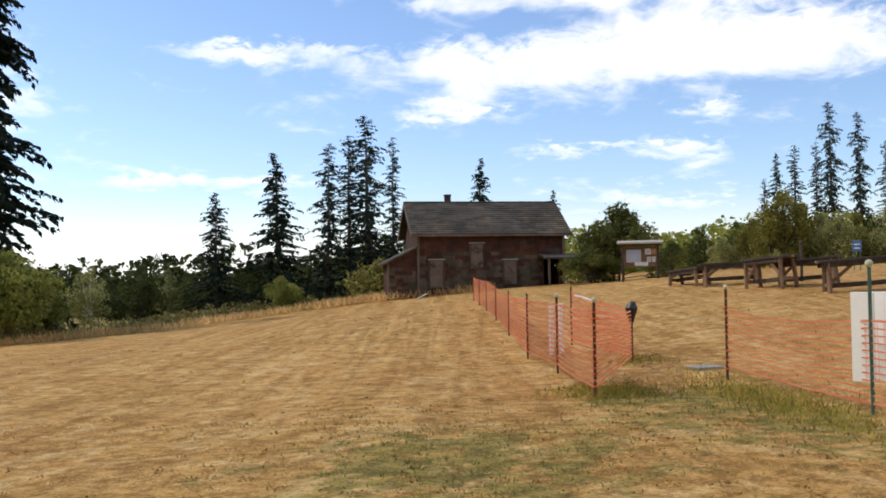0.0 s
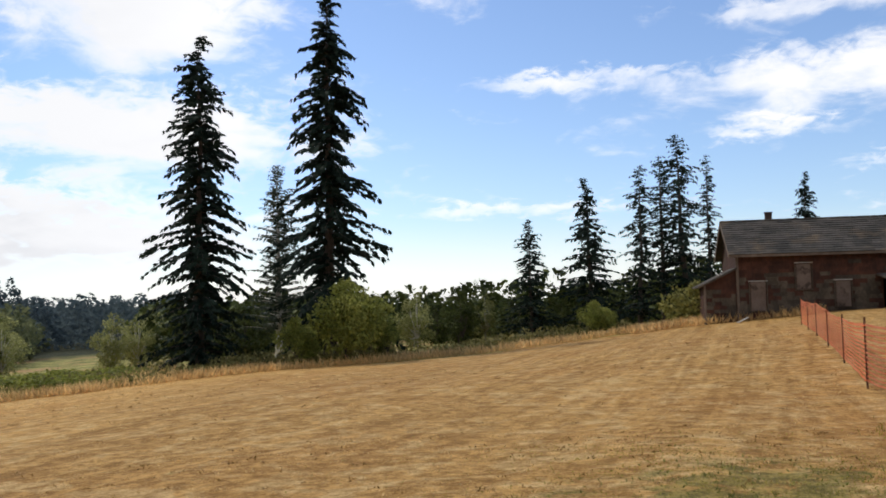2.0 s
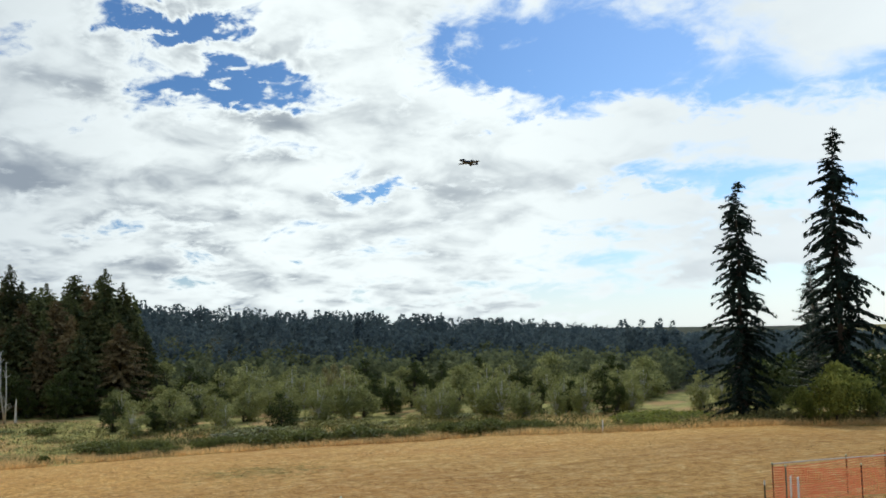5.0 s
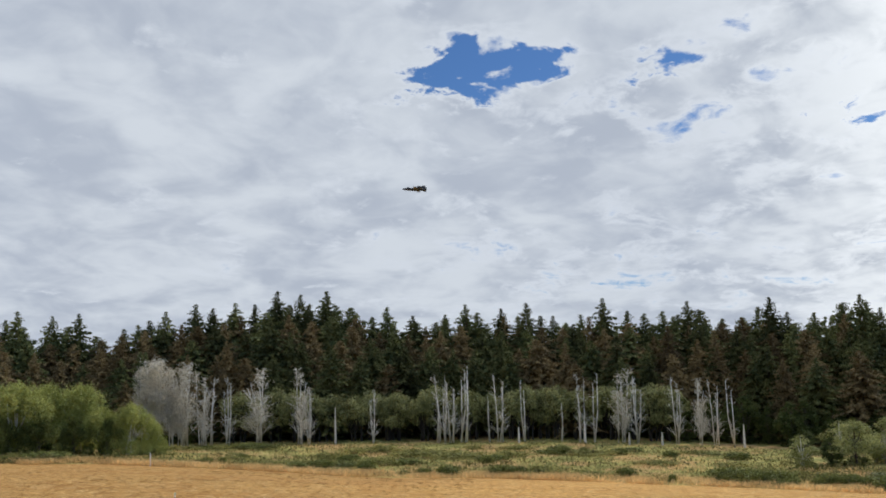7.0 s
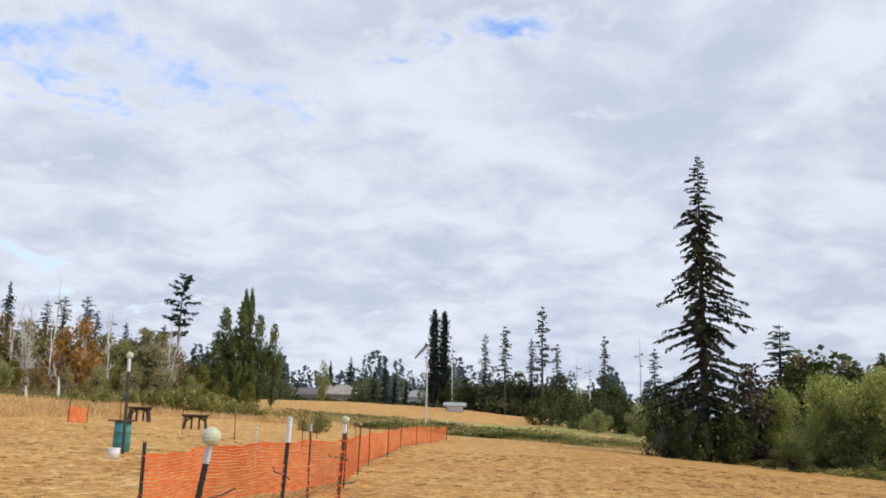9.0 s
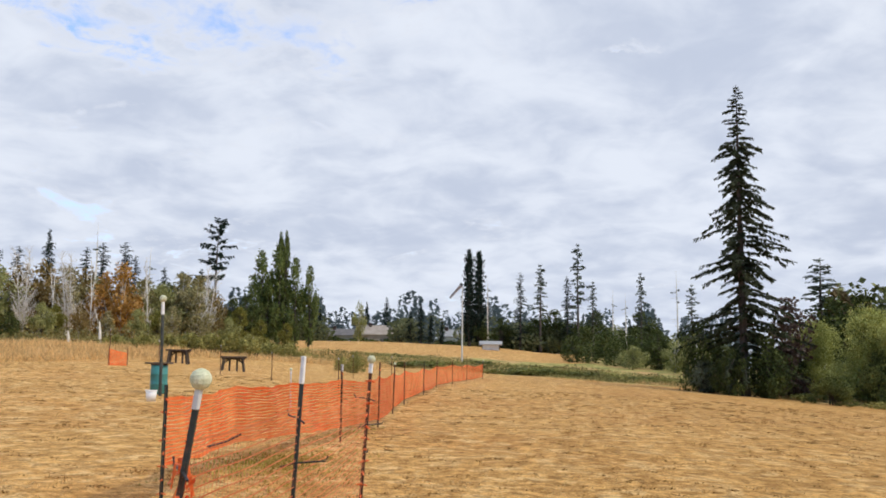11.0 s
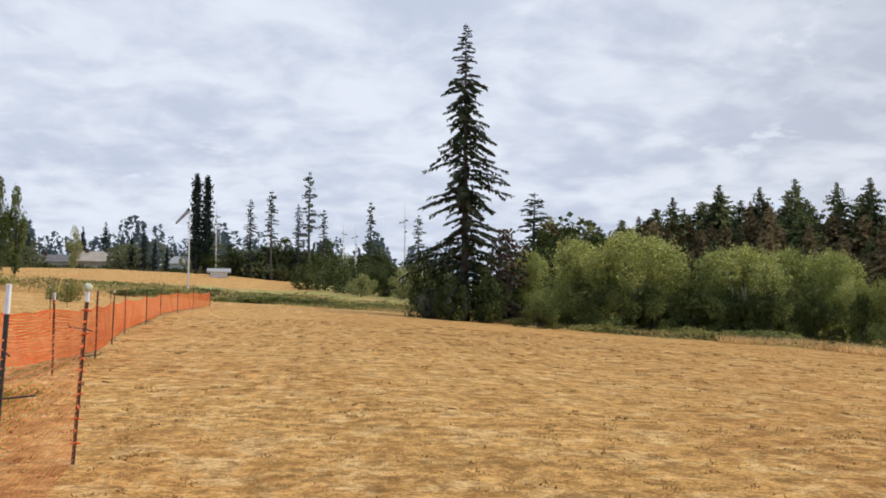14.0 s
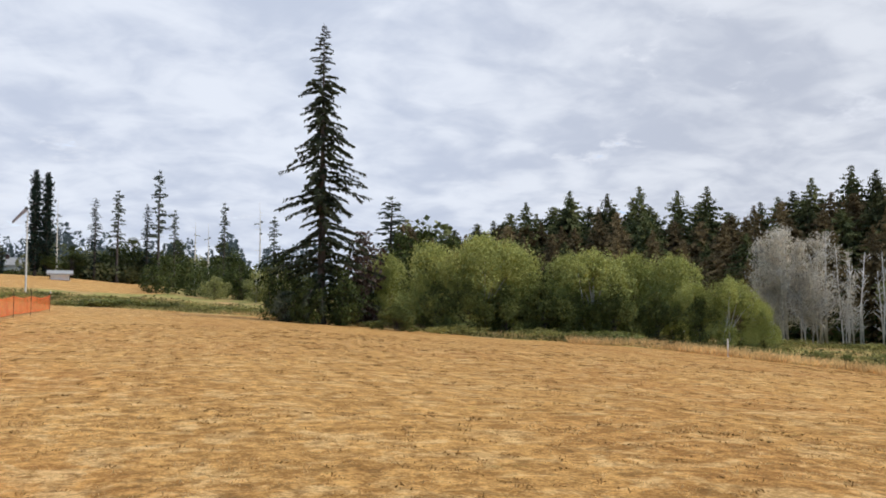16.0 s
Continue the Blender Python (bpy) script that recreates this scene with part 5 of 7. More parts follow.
# ---------------------------------------------------------------- old house
def old_house():
    """Local axes: x along the front from the left corner, y away from the field, z up from the foundation."""
    rr = random.Random(3)
    a, b = Vector(spot(1.62, 45.6)), Vector(spot(-7.6, 47.2))
    turn = math.degrees(math.atan2(b.y - a.y, b.x - a.x))
    W, D, E, RIDGE = (b - a).length, 5.6, 3.42, 5.08
    h = thing("old_house", (a.x, a.y, a.z - 0.14), "abandoned brown shingled farmhouse with boarded windows and mossy roof", "house", turn=turn)
    # walls with the door opening left free
    door0, door1, door_top = 6.55, 7.35, 2.0
    wall = Shape()
    t = 0.16
    for x0, x1, z0, z1 in ((0, door0, 0, E), (door1, W, 0, E), (door0, door1, door_top, E)):
        wall.box(((x0 + x1) / 2, t / 2, (z0 + z1) / 2), (x1 - x0, t, z1 - z0))
    wall.box((W / 2, D - t / 2, E / 2), (W, t, E))
    for x in (t / 2, W - t / 2):
        wall.box((x, D / 2, E / 2), (t, D - 2 * t, E))
        o = [(x - t / 2, 0.0, E), (x - t / 2, D, E), (x - t / 2, D / 2, RIDGE - 0.1), (x + t / 2, 0.0, E), (x + t / 2, D, E), (x + t / 2, D / 2, RIDGE - 0.1)]
        wall.join(o, [(0, 1, 2), (5, 4, 3), (0, 3, 4, 1), (1, 4, 5, 2), (2, 5, 3, 0)])
    wall = part("wall", wall, SIDING, h)
    part("foundation", Shape().box((W / 2, D / 2, -0.2), (W + 0.12, D + 0.12, 0.5), bevel=0.03), STONE, h, "pale stone footing")
    part("floor", Shape().box((W / 2, D / 2, 0.08), (W - 0.4, D - 0.4, 0.05)), DARK_PLANK, h)
    # roof: two decks, ridge cap and barge boards
    over, eave = 0.35, 0.32
    slope = math.atan2(RIDGE - E, D / 2)
    run = (D / 2 + eave) / math.cos(slope)
    for side in (0, 1):
        deck = Shape()
        y0 = -eave if side == 0 else D + eave
        z0 = E - eave * math.tan(slope)
        q = [(-over, y0, z0), (W + over, y0, z0), (W + over, D / 2, RIDGE), (-over, D / 2, RIDGE)]
        q += [(x, y, z + 0.09) for x, y, z in q]
        deck.join(q, [(3, 2, 1, 0), (4, 5, 6, 7), (0, 1, 5, 4), (1, 2, 6, 5), (2, 3, 7, 6), (3, 0, 4, 7)])
        roof = part("roof", deck, ROOF, h, "sagging roof of dark weathered shingles")
        if side == 0:
            roof_front = roof
    part("ridge_cap", Shape().beam((-over, D / 2, RIDGE + 0.1), (W + over, D / 2, RIDGE + 0.1), 0.22, 0.07, 0.02), ROOF, h)
    for x in (-over, W + over):
        for y0 in (-eave, D + eave):
            part("barge_board", Shape().beam((x, y0, E - eave * math.tan(slope) + 0.0), (x, D / 2, RIDGE), 0.04, 0.16), BOARD, h)
    part("gutter_board", Shape().beam((-over, -eave - 0.02, E - eave * math.tan(slope) + 0.02), (W + over, -eave - 0.02, E - eave * math.tan(slope) + 0.02), 0.03, 0.12), BOARD, h)
    ch = Shape().box((2.05, D / 2 + 0.1, RIDGE + 0.1), (0.32, 0.32, 0.72), bevel=0.02)
    chimney = part("chimney", ch, BRICK, h, "short sooty brick chimney")
    part("cap", Shape().box((2.05, D / 2 + 0.1, RIDGE + 0.48), (0.40, 0.40, 0.06), bevel=0.02), BRICK, chimney)
    # boarded windows
    for x0, x1, z0, z1 in ((0.62, 1.30, 0.62, 1.98), (2.72, 3.36, 1.62, 2.80), (4.45, 5.10, 0.75, 1.95)):
        win = part("window", Shape().box(((x0 + x1) / 2, -0.03, (z0 + z1) / 2), (x1 - x0, 0.05, z1 - z0), bevel=0.008), WINDOW_BOARD, h, "window closed with weathered plywood")
        for p, q in (((x0 - 0.06, z0), (x0 - 0.06, z1)), ((x1 + 0.06, z0), (x1 + 0.06, z1)), ((x0 - 0.1, z1 + 0.06), (x1 + 0.1, z1 + 0.06)), ((x0 - 0.1, z0 - 0.05), (x1 + 0.1, z0 - 0.05))):
            part("lintel" if p[1] > z1 else "frame", Shape().beam((p[0], -0.05, p[1]), (q[0], -0.05, q[1]), 0.06, 0.05, 0.008), CONCRETE if p[1] > z1 else SIDING_GREY, win)
    for x in (0.03, W - 0.03):
        part("corner_board", Shape().beam((x, -0.035, -0.05), (x, -0.035, E - 0.1), 0.05, 0.13, 0.008), BOARD, h)
    # porch roof and posts over the open doorway
    part("porch_roof", Shape().box((7.3, -0.75, 2.12), (2.1, 1.6, 0.1), Matrix.Rotation(radians(7), 3, "X"), 0.01), ROOF, h)
    for x in (6.45, 8.2):
        part("porch_post", Shape().beam((x, -1.4, -0.3), (x, -1.4, 2.0), 0.1, 0.1, 0.01), BOARD, h)
    part("porch_floor", Shape().box((7.3, -0.7, -0.02), (1.9, 1.4, 0.12), bevel=0.01), BOARD, h)
    # lean-to with a falling roof
    lean = [(x, y, z) for y in (0.05, 2.95) for x, z in ((-1.47, -0.25), (-0.02, -0.25), (-0.02, 2.62), (-1.47, 1.92))]
    lean_wall = part("lean_to_wall", Shape().join(lean, [(0, 1, 2, 3), (7, 6, 5, 4), (0, 3, 7, 4), (3, 2, 6, 7), (1, 5, 6, 2), (0, 4, 5, 1)]), SIDING, h, "brown shingled lean-to wall")
    part("lean_to_roof", Shape().beam((-1.8, 1.5, 1.80), (-0.01, 1.5, 2.68), 3.5, 0.10, 0.01), ROOF, h)
    part("lean_to_corner", Shape().beam((-1.49, 0.02, -0.2), (-1.49, 0.02, 1.88), 0.06, 0.1, 0.006), BOARD, h)
    part("fallen_board", Shape().beam((-1.2, -1.9, -0.35), (0.3, -1.1, 0.35), 0.16, 0.03, 0.005), CONCRETE, h, "pale board leaning on the grass")
    # courses of shingles on the front, the lean-to and the front roof slope
    def course(parent, x0, x1, z, tall, y, mat_at, skip=()):
        x = x0 - rr.uniform(0, 0.4)
        while x < x1:
            w = rr.uniform(0.28, 0.72)
            p0, p1 = max(x, x0), min(x + w - 0.012, x1)
            x += w
            c = (p0 + p1) / 2
            if p1 - p0 < 0.05 or any(s0 - 0.12 < c < s1 + 0.12 and t0 - 0.1 < z + tall / 2 < t1 + 0.1 for s0, s1, t0, t1 in skip):
                continue
            dz = rr.uniform(-0.012, 0.012)
            s = Shape()
            zz0, zz1 = z + dz, z + tall + 0.03
            v = [(p0, y - 0.026, zz0), (p1, y - 0.026 - rr.uniform(0, 0.008), zz0), (p1, y - 0.006, zz1), (p0, y - 0.006, zz1),
                 (p0, y - 0.001, zz0), (p1, y - 0.001, zz0), (p1, y - 0.001, zz1), (p0, y - 0.001, zz1)]
            s.join(v, [(0, 1, 2, 3), (1, 0, 4, 5), (0, 3, 7, 4), (2, 1, 5, 6), (3, 2, 6, 7)])
            part("shingle", s, mat_at(c, z), parent)
    z = -0.2
    while z < 1.6:
        course(lean_wall, -1.45, -0.06, z, 0.185, 0.05, lambda c, zz: SIDING_GREY if rr.random() < 0.6 else SIDING)
        z += 0.185
    holes = ((0.62, 1.30, 0.62, 1.98), (2.72, 3.36, 1.62, 2.80), (4.45, 5.10, 0.75, 1.95), (door0, door1, -0.5, door_top))
    k = 0
    z = 0.0
    while z < E - 0.2:
        course(wall, 0.1, W - 0.1, z, 0.185, 0.0, lambda c, zz: SIDING_GREY if rr.random() < (0.06 + 0.34 * (zz < 2.3) + 0.22 * (zz < 1.5) + 0.3 * (zz < 2.0) * (3.0 < c < 6.5)) else SIDING, holes)
        z += 0.185
    u = 0.0
    while u < run - 0.05:
        x = -over - rr.uniform(0, 0.3)
        while x < W + over:
            w = rr.uniform(0.35, 0.85)
            p0, p1 = max(x, -over), min(x + w - 0.012, W + over)
            x += w
            if p1 - p0 < 0.06:
                continue
            s = Shape()
            u1 = min(u + 0.27, run)
            base = Vector((0, -eave, E - eave * math.tan(slope)))
            along = Vector((0, math.cos(slope), math.sin(slope)))
            up = Vector((0, -math.sin(slope), math.cos(slope)))
            lo, hi = base + along * (u - rr.uniform(0, 0.02)), base + along * u1
            lift = 0.094 + 0.028 + rr.uniform(0, 0.012)
            q = [lo + up * lift, hi + up * 0.1, hi + up * 0.093, lo + up * 0.093]
            s.join([(p0, v.y, v.z) for v in q] + [(p1, v.y, v.z) for v in q], [(0, 1, 5, 4), (1, 2, 6, 5), (3, 0, 4, 7), (0, 3, 2, 1), (4, 5, 6, 7)])
            part("roof_shingle", s, ROOF, roof_front)
        u += 0.235


old_house()


# ---------------------------------------------------------------- notice board, tables, signs
def notice_board():
    x, y, z = spot(-12.3, 40)
    k = thing("notice_board", (x, y, z), "wooden notice board with a small roof and pinned papers", "notice board", turn=-12.3 - 1)
    for px in (-0.86, 0.86):
        part("post", Shape().beam((px, 0, -0.2), (px, 0, 1.75), 0.11, 0.11, 0.012), DARK_PLANK, k)
    part("roof", Shape().box((0, -0.05, 1.83), (2.25, 0.75, 0.09), Matrix.Rotation(radians(9), 3, "X"), 0.015), CONCRETE, k, "pale weathered roof board")
    part("roof_beam", Shape().beam((-1.0, 0, 1.71), (1.0, 0, 1.71), 0.1, 0.1, 0.01), DARK_PLANK, k)
    part("panel", Shape().box((0, 0.05, 1.12), (1.6, 0.04, 1.0), bevel=0.006), PLANK, k)
    for px, pz, w, hh, mat in ((-0.32, 1.15, 0.72, 0.62, PALE_BLUE), (0.38, 1.36, 0.3, 0.28, PAPER), (0.42, 0.98, 0.2, 0.26, PAPER), (0.66, 0.98, 0.18, 0.26, PAPER), (0.05, 0.76, 0.66, 0.18, PAPER), (0.67, 1.36, 0.2, 0.26, TAN)):
        p = part("notice", Shape().box((px, 0.02, pz), (w, 0.008, hh), Matrix.Rotation(radians(1.5 * math.sin(px * 9)), 3, "Y"), 0.002), mat, k, "sheet pinned to the board")
        if mat is PAPER and hh > 0.2:
            for j in range(3):
                part("text_bar", Shape().box((px, 0.012, pz + 0.07 - 0.06 * j), (w * 0.7, 0.004, 0.018)), HOUSE_ROOF, p)
    k.matrix_world = k.matrix_world @ Matrix.Diagonal((0.87, 0.87, 0.88, 1))


notice_board()


def pit_table(az, r, turn, long=2.0, tall=0.85, deep=0.75, pale=True, tilt=0.0):
    """A heavy trestle table: dark planked top on brown legs with a low stretcher and slanting braces."""
    wood = PLANK if pale else DARK_PLANK
    t = thing("trestle_table", spot(az, r), "weathered trestle table with dark top and brown legs", "table", "tables on the slope", turn)
    for k in range(4):
        part("top_plank", Shape().box((0.012 * (k % 2), -deep / 2 + deep * (k + 0.5) / 4, tall - 0.045 + 0.004 * (k % 2)), (long, deep / 4 - 0.012, 0.08), bevel=0.01), DARK_PLANK if k != 2 else PLANK, t)
    for sy in (-1, 1):
        part("apron", Shape().box((0, sy * (deep / 2 - 0.07), tall - 0.15), (long * 0.94, 0.045, 0.13), bevel=0.008), DARK_PLANK, t)
    part("stretcher", Shape().beam((-long * 0.40, 0, 0.22), (long * 0.40, 0, 0.22), 0.07, 0.13, 0.01), DARK_PLANK, t)
    for sx in (-1, 1):
        for sy in (-1, 1):
            part("leg", Shape().beam((sx * long * 0.42, sy * (deep / 2 - 0.05), -0.1), (sx * long * 0.40, sy * (deep / 2 - 0.10), tall - 0.09), 0.11, 0.11, 0.012), wood, t)
        part("foot_bar", Shape().beam((sx * long * 0.412, -deep / 2 + 0.05, 0.24), (sx * long * 0.412, deep / 2 - 0.05, 0.24), 0.06, 0.11, 0.008), wood, t)
        part("brace", Shape().beam((sx * long * 0.40, -deep / 2 + 0.09, 0.30), (sx * long * 0.14, -deep / 2 + 0.11, tall - 0.12), 0.05, 0.09, 0.008), wood, t)
    # the tables lean with the slope
    t.matrix_world = t.matrix_world @ Matrix.Rotation(radians(-tilt), 4, "Y")


pit_table(-15.2, 33.5, -58, 1.5, 0.58, pale=True, tilt=6)
pit_table(-17.6, 32.5, -14, 2.0, 0.78, tilt=3)
pit_table(-19.9, 30.0, -62, 1.7, 0.95, tilt=4)
pit_table(-22.0, 30.5, -30, 1.9, 0.84, tilt=5)
pit_table(-25.2, 27.5, -12, 2.6, 0.95, tilt=4)
for az, r, tall in ((-21.6, 32, 1.3),):
    x, y, z = spot(az, r)
    p = thing("wooden_post", (x, y, z), "slender weathered wooden post beside the tables", "post")
    part("shaft", Shape().tube([(0, 0, -0.2), (0.01, 0, tall * 0.6), (0, 0.01, tall)], [0.05, 0.048, 0.045], 9), DARK_PLANK, p)
    part("cap", Shape().tube([(0, 0.01, tall), (0, 0.01, tall + 0.03)], [0.058, 0.04], 9), PLANK, p)


def workbench(az, r, turn, long=1.5):
    t = thing("bench_table", spot(az, r), "dark wooden stand with trestle legs on dry grass", "table", "stands on the dry grass", turn)
    part("top", Shape().box((0, 0, 0.78), (long, 0.7, 0.09), bevel=0.012), DARK_PLANK, t)
    part("rail", Shape().box((0, -0.3, 0.70), (long * 0.9, 0.05, 0.12), bevel=0.008), DARK_PLANK, t)
    for sx in (-1, 1):
        part("mid_leg", Shape().beam((sx * long * 0.14, -0.28, -0.08), (sx * long * 0.14, -0.28, 0.74), 0.10, 0.10, 0.01), DARK_PLANK, t)
        for sy in (-1, 1):
            part("leg", Shape().beam((sx * long * 0.42, sy * 0.3, -0.08), (sx * long * 0.34, sy * 0.24, 0.75), 0.11, 0.11, 0.01), DARK_PLANK, t)
        part("knee_brace", Shape().beam((sx * long * 0.38, -0.28, 0.42), (sx * long * 0.12, -0.28, 0.70), 0.06, 0.09, 0.006), DARK_PLANK, t)
        part("foot_bar", Shape().beam((sx * long * 0.405, -0.3, 0.2), (sx * long * 0.405, 0.3, 0.2), 0.05, 0.07, 0.006), DARK_PLANK, t)


workbench(205.0, 55, 14, 1.35)
workbench(201.75, 52, 20, 1.45)


def blue_sign():
    k = thing("blue_sign", (lambda p: (p[0], p[1], p[2] + 0.12))(spot(-24.6, 42)), "small blue sign on two posts up the slope", "sign", turn=-24)
    for x in (-0.12, 0.12):
        part("post", Shape().beam((x, 0, -0.2), (x, 0, 1.1), 0.05, 0.05, 0.006), GREEN_POST, k)
    face = part("panel", Shape().box((0, -0.04, 0.9), (0.36, 0.03, 0.46), bevel=0.01), SIGN_BLUE, k)
    for j in range(2):
        part("text_bar", Shape().box((0, -0.06, 0.98 - 0.16 * j), (0.24, 0.004, 0.06)), WHITE, face)


blue_sign()

# ---------------------------------------------------------------- fences
def post(parent, foot, top, mat=STEEL, tip=None, ball=0.0, name="post", label="", clips=0, wraps=0, girth=1.0):
    """A T-section steel post driven into the ground, with a painted tip and, on some, a ball for safety."""
    foot, top = Vector(foot), Vector(top)
    d = (top - foot).normalized()
    low = foot - d * 0.25
    s = Shape()
    s.beam(low, top, 0.008 * girth, 0.036 * girth)
    q = d.to_track_quat("X", "Z").to_matrix()
    s.beam(low + q @ Vector((0, 0.014 * girth, 0)), top + q @ Vector((0, 0.014 * girth, 0)), 0.032 * girth, 0.008 * girth)
    n = int((top - foot).length / 0.055)
    for k in range(n):
        p = foot + d * (0.06 + 0.055 * k)
        s.box(p + q @ Vector((0, 0.021 * girth, 0)), (0.014, 0.014 * girth, 0.014 * girth), q)
    ob = part(name, s, mat, parent, label)
    long = (top - foot).length
    for k in range(wraps):
        p = foot + d * long * (0.12 + 0.76 * k / max(wraps - 1, 1))
        e = Vector((math.cos(k * 1.7), math.sin(k * 1.7), 0.25 * math.sin(k * 2.9))) * 0.05
        part("net_tie", Shape().tube([p - e, p + Vector((0, 0, 0.01)), p + e], [0.005, 0.013, 0.004], 5), NET, ob)
    if tip:
        part("painted_tip", Shape().beam(top - d * tip, top + d * 0.004, 0.030 * girth, 0.038 * girth, 0.003), WHITE, ob, "white painted tip")
    if ball:
        part("ball", Shape().ball(top + d * ball * 0.55, ball, 8, 14), FELT, ob, "pale worn tennis ball")
    for k in range(clips):
        p = foot + d * long * (0.45 + 0.16 * k)
        a = k * 1.9 + foot.x
        e = Vector((math.cos(a), math.sin(a), 0.12)) * 0.16
        part("wire_hook", Shape().tube([p - e * 0.5, p + Vector((0, 0, 0.01)), p + e, p + e * 1.1 + Vector((0, 0, 0.025))], [0.005] * 4, 5), BLACK, ob)
    return ob


def net(parent, a0, a1, b0, b1, rows=13, rib=0.085, band=0.024, mat=NET, label="", seed=0, slack=0.05, ruffle=0.45, upright=0.55):
    """Plastic netting from a0 (foot) and a1 (top) to b0, b1: level bands and upright ribs with open holes between."""
    rr = random.Random(seed)
    a0, a1, b0, b1 = [Vector(v) for v in (a0, a1, b0, b1)]
    span = (b0 - a0).length
    nx = max(int(span / rib), 2)
    out = Vector((b0 - a0).to_2d().orthogonal().normalized().to_3d())
    ph = rr.uniform(0, 6.28)

    def at(u, v):
        p = (a0 + (b0 - a0) * u).lerp(a1 + (b1 - a1) * u, v)
        sag = math.sin(math.pi * u) * slack * span * 0.35 * (0.35 + 0.65 * v)
        calm = min(1.0, 5 * max(u, 0.0), 5 * max(1 - u, 0.0))
        ripple = 0.02 * ruffle * calm * math.sin(u * span * 5.1 + ph + v * 4.0) + 0.012 * ruffle * span * math.sin(math.pi * u) * math.sin(v * 3.0 + ph)
        return p - Vector((0, 0, sag + 0.006 * ruffle * calm * math.sin(u * span * 9 + v * 20 + ph))) + out * ripple

    s = Shape()
    hgt = (a1 - a0).length
    for r in range(rows + 1):
        v = r / rows
        w = band / hgt * (1.5 if r in (0, rows) else 1.0)
        seg = max(nx // 2, 2)
        o = len(s.v)
        for k in range(seg + 1):
            u = k / seg
            s.v += [at(u, v - w / 2), at(u, v + w / 2)]
        s.f += [(o + 2 * k, o + 2 * k + 2, o + 2 * k + 3, o + 2 * k + 1) for k in range(seg)]
    for k in range(nx + 1):
        u, w = k / nx, 0.5 * band * upright / span
        o = len(s.v)
        for r in range(rows + 1):
            s.v += [at(u - w, r / rows), at(u + w, r / rows)]
        s.f += [(o + 2 * r, o + 2 * r + 1, o + 2 * r + 3, o + 2 * r + 2) for r in range(rows)]
    return part("netting", s, mat, parent, label)


def from_eye(az, foot_el, top_el, guess=15.0):
    """Foot and top of an upright thing that stands on the ground, from its bearing and the two angles seen from the field."""
    best = min((abs(spot(az, r)[2] - EYE - r * math.tan(radians(foot_el))), r) for r in np.arange(3.0, 70.0, 0.05))
    r = best[1]
    x, y, z = spot(az, r)
    return Vector((x, y, z)), Vector((x, y, EYE + r * math.tan(radians(top_el))))


def up(p, tall, lean=(0, 0)):
    """Foot on the ground at x, y and the top above it."""
    z = float(height(p[0], p[1]))
    return Vector((p[0], p[1], z)), Vector((p[0] + lean[0], p[1] + lean[1], z + tall))


def north_fence():
    f = thing("gate_fence", spot(-8, 13), "orange plastic safety netting on rusty steel posts running to the house", "fence")
    f.matrix_world = Matrix()
    p1 = from_eye(-9.4, -7.7, -1.68)
    p2 = from_eye(-7.1, -6.14, -1.37)
    p3 = from_eye(-5.25, -5.26, -1.17)
    p4 = from_eye(-8.0, -4.4, -0.75)
    p5 = from_eye(-11.7, -5.44, -1.94)
    post(f, *p1, RUST, ball=0.034, wraps=13), post(f, *p2, RUST, ball=0.034, wraps=9), post(f, *p3, RUST, wraps=7), post(f, *p4, RUST)
    q = post(f, *p5, RUST)
    part("bag", Shape().tube([p5[1] - Vector((0, 0, 0.30)), p5[1] - Vector((0.01, 0, 0.2)), p5[1] - Vector((0, 0.01, 0.05)), p5[1] + Vector((0.02, 0, 0.06))], [0.03, 0.07, 0.11, 0.05], 9), BLACK, q, "black bag tied over the post")
    w0 = from_eye(-6.75, -5.0, -1.75)
    s = Shape().tube([w0[0], w0[1]], [0.045, 0.045], 10)
    part("white_stake", s, CLEAN_WHITE, f, "white plastic stake")
    w1 = from_eye(-7.35, -4.9, -1.8)
    part("white_stake", Shape().tube([w1[0], w1[1]], [0.05, 0.05], 10), CLEAN_WHITE, f, "white plastic stake")
    far = [p3]
    e0, e1 = Vector(spot(-1.9, 36)), p3[0]
    for k in range(1, 6):
        x, y = e1.lerp(e0, k / 5).to_2d()
        far.append(up((x, y), 0.98 + 0.05 * (k % 2)))
        post(f, *far[-1], RUST)
    def low(p, g=0.12, top=0.9):
        d = p[1] - p[0]
        return p[0] + d * g, p[0] + d * top
    k = 0
    for a, b in [(p1, p2), (p2, p3), (p1, p5), (p5, p4)] + list(zip(far[:-1], far[1:])):
        k += 1
        net(f, *low(a), *low(b), rows=12, rib=0.10, band=0.024 if k < 5 else 0.036, seed=k, slack=0.03, mat=NET_FADED)
    part("rope", Shape().tube([p4[1].lerp(p1[1], 0.25) - Vector((0, 0, 0.12)), p4[1].lerp(p1[1], 0.6) - Vector((0, 0, 0.05)), p1[1]], [0.016] * 3, 6), WHITE, f, "pale sagging rope")


north_fence()


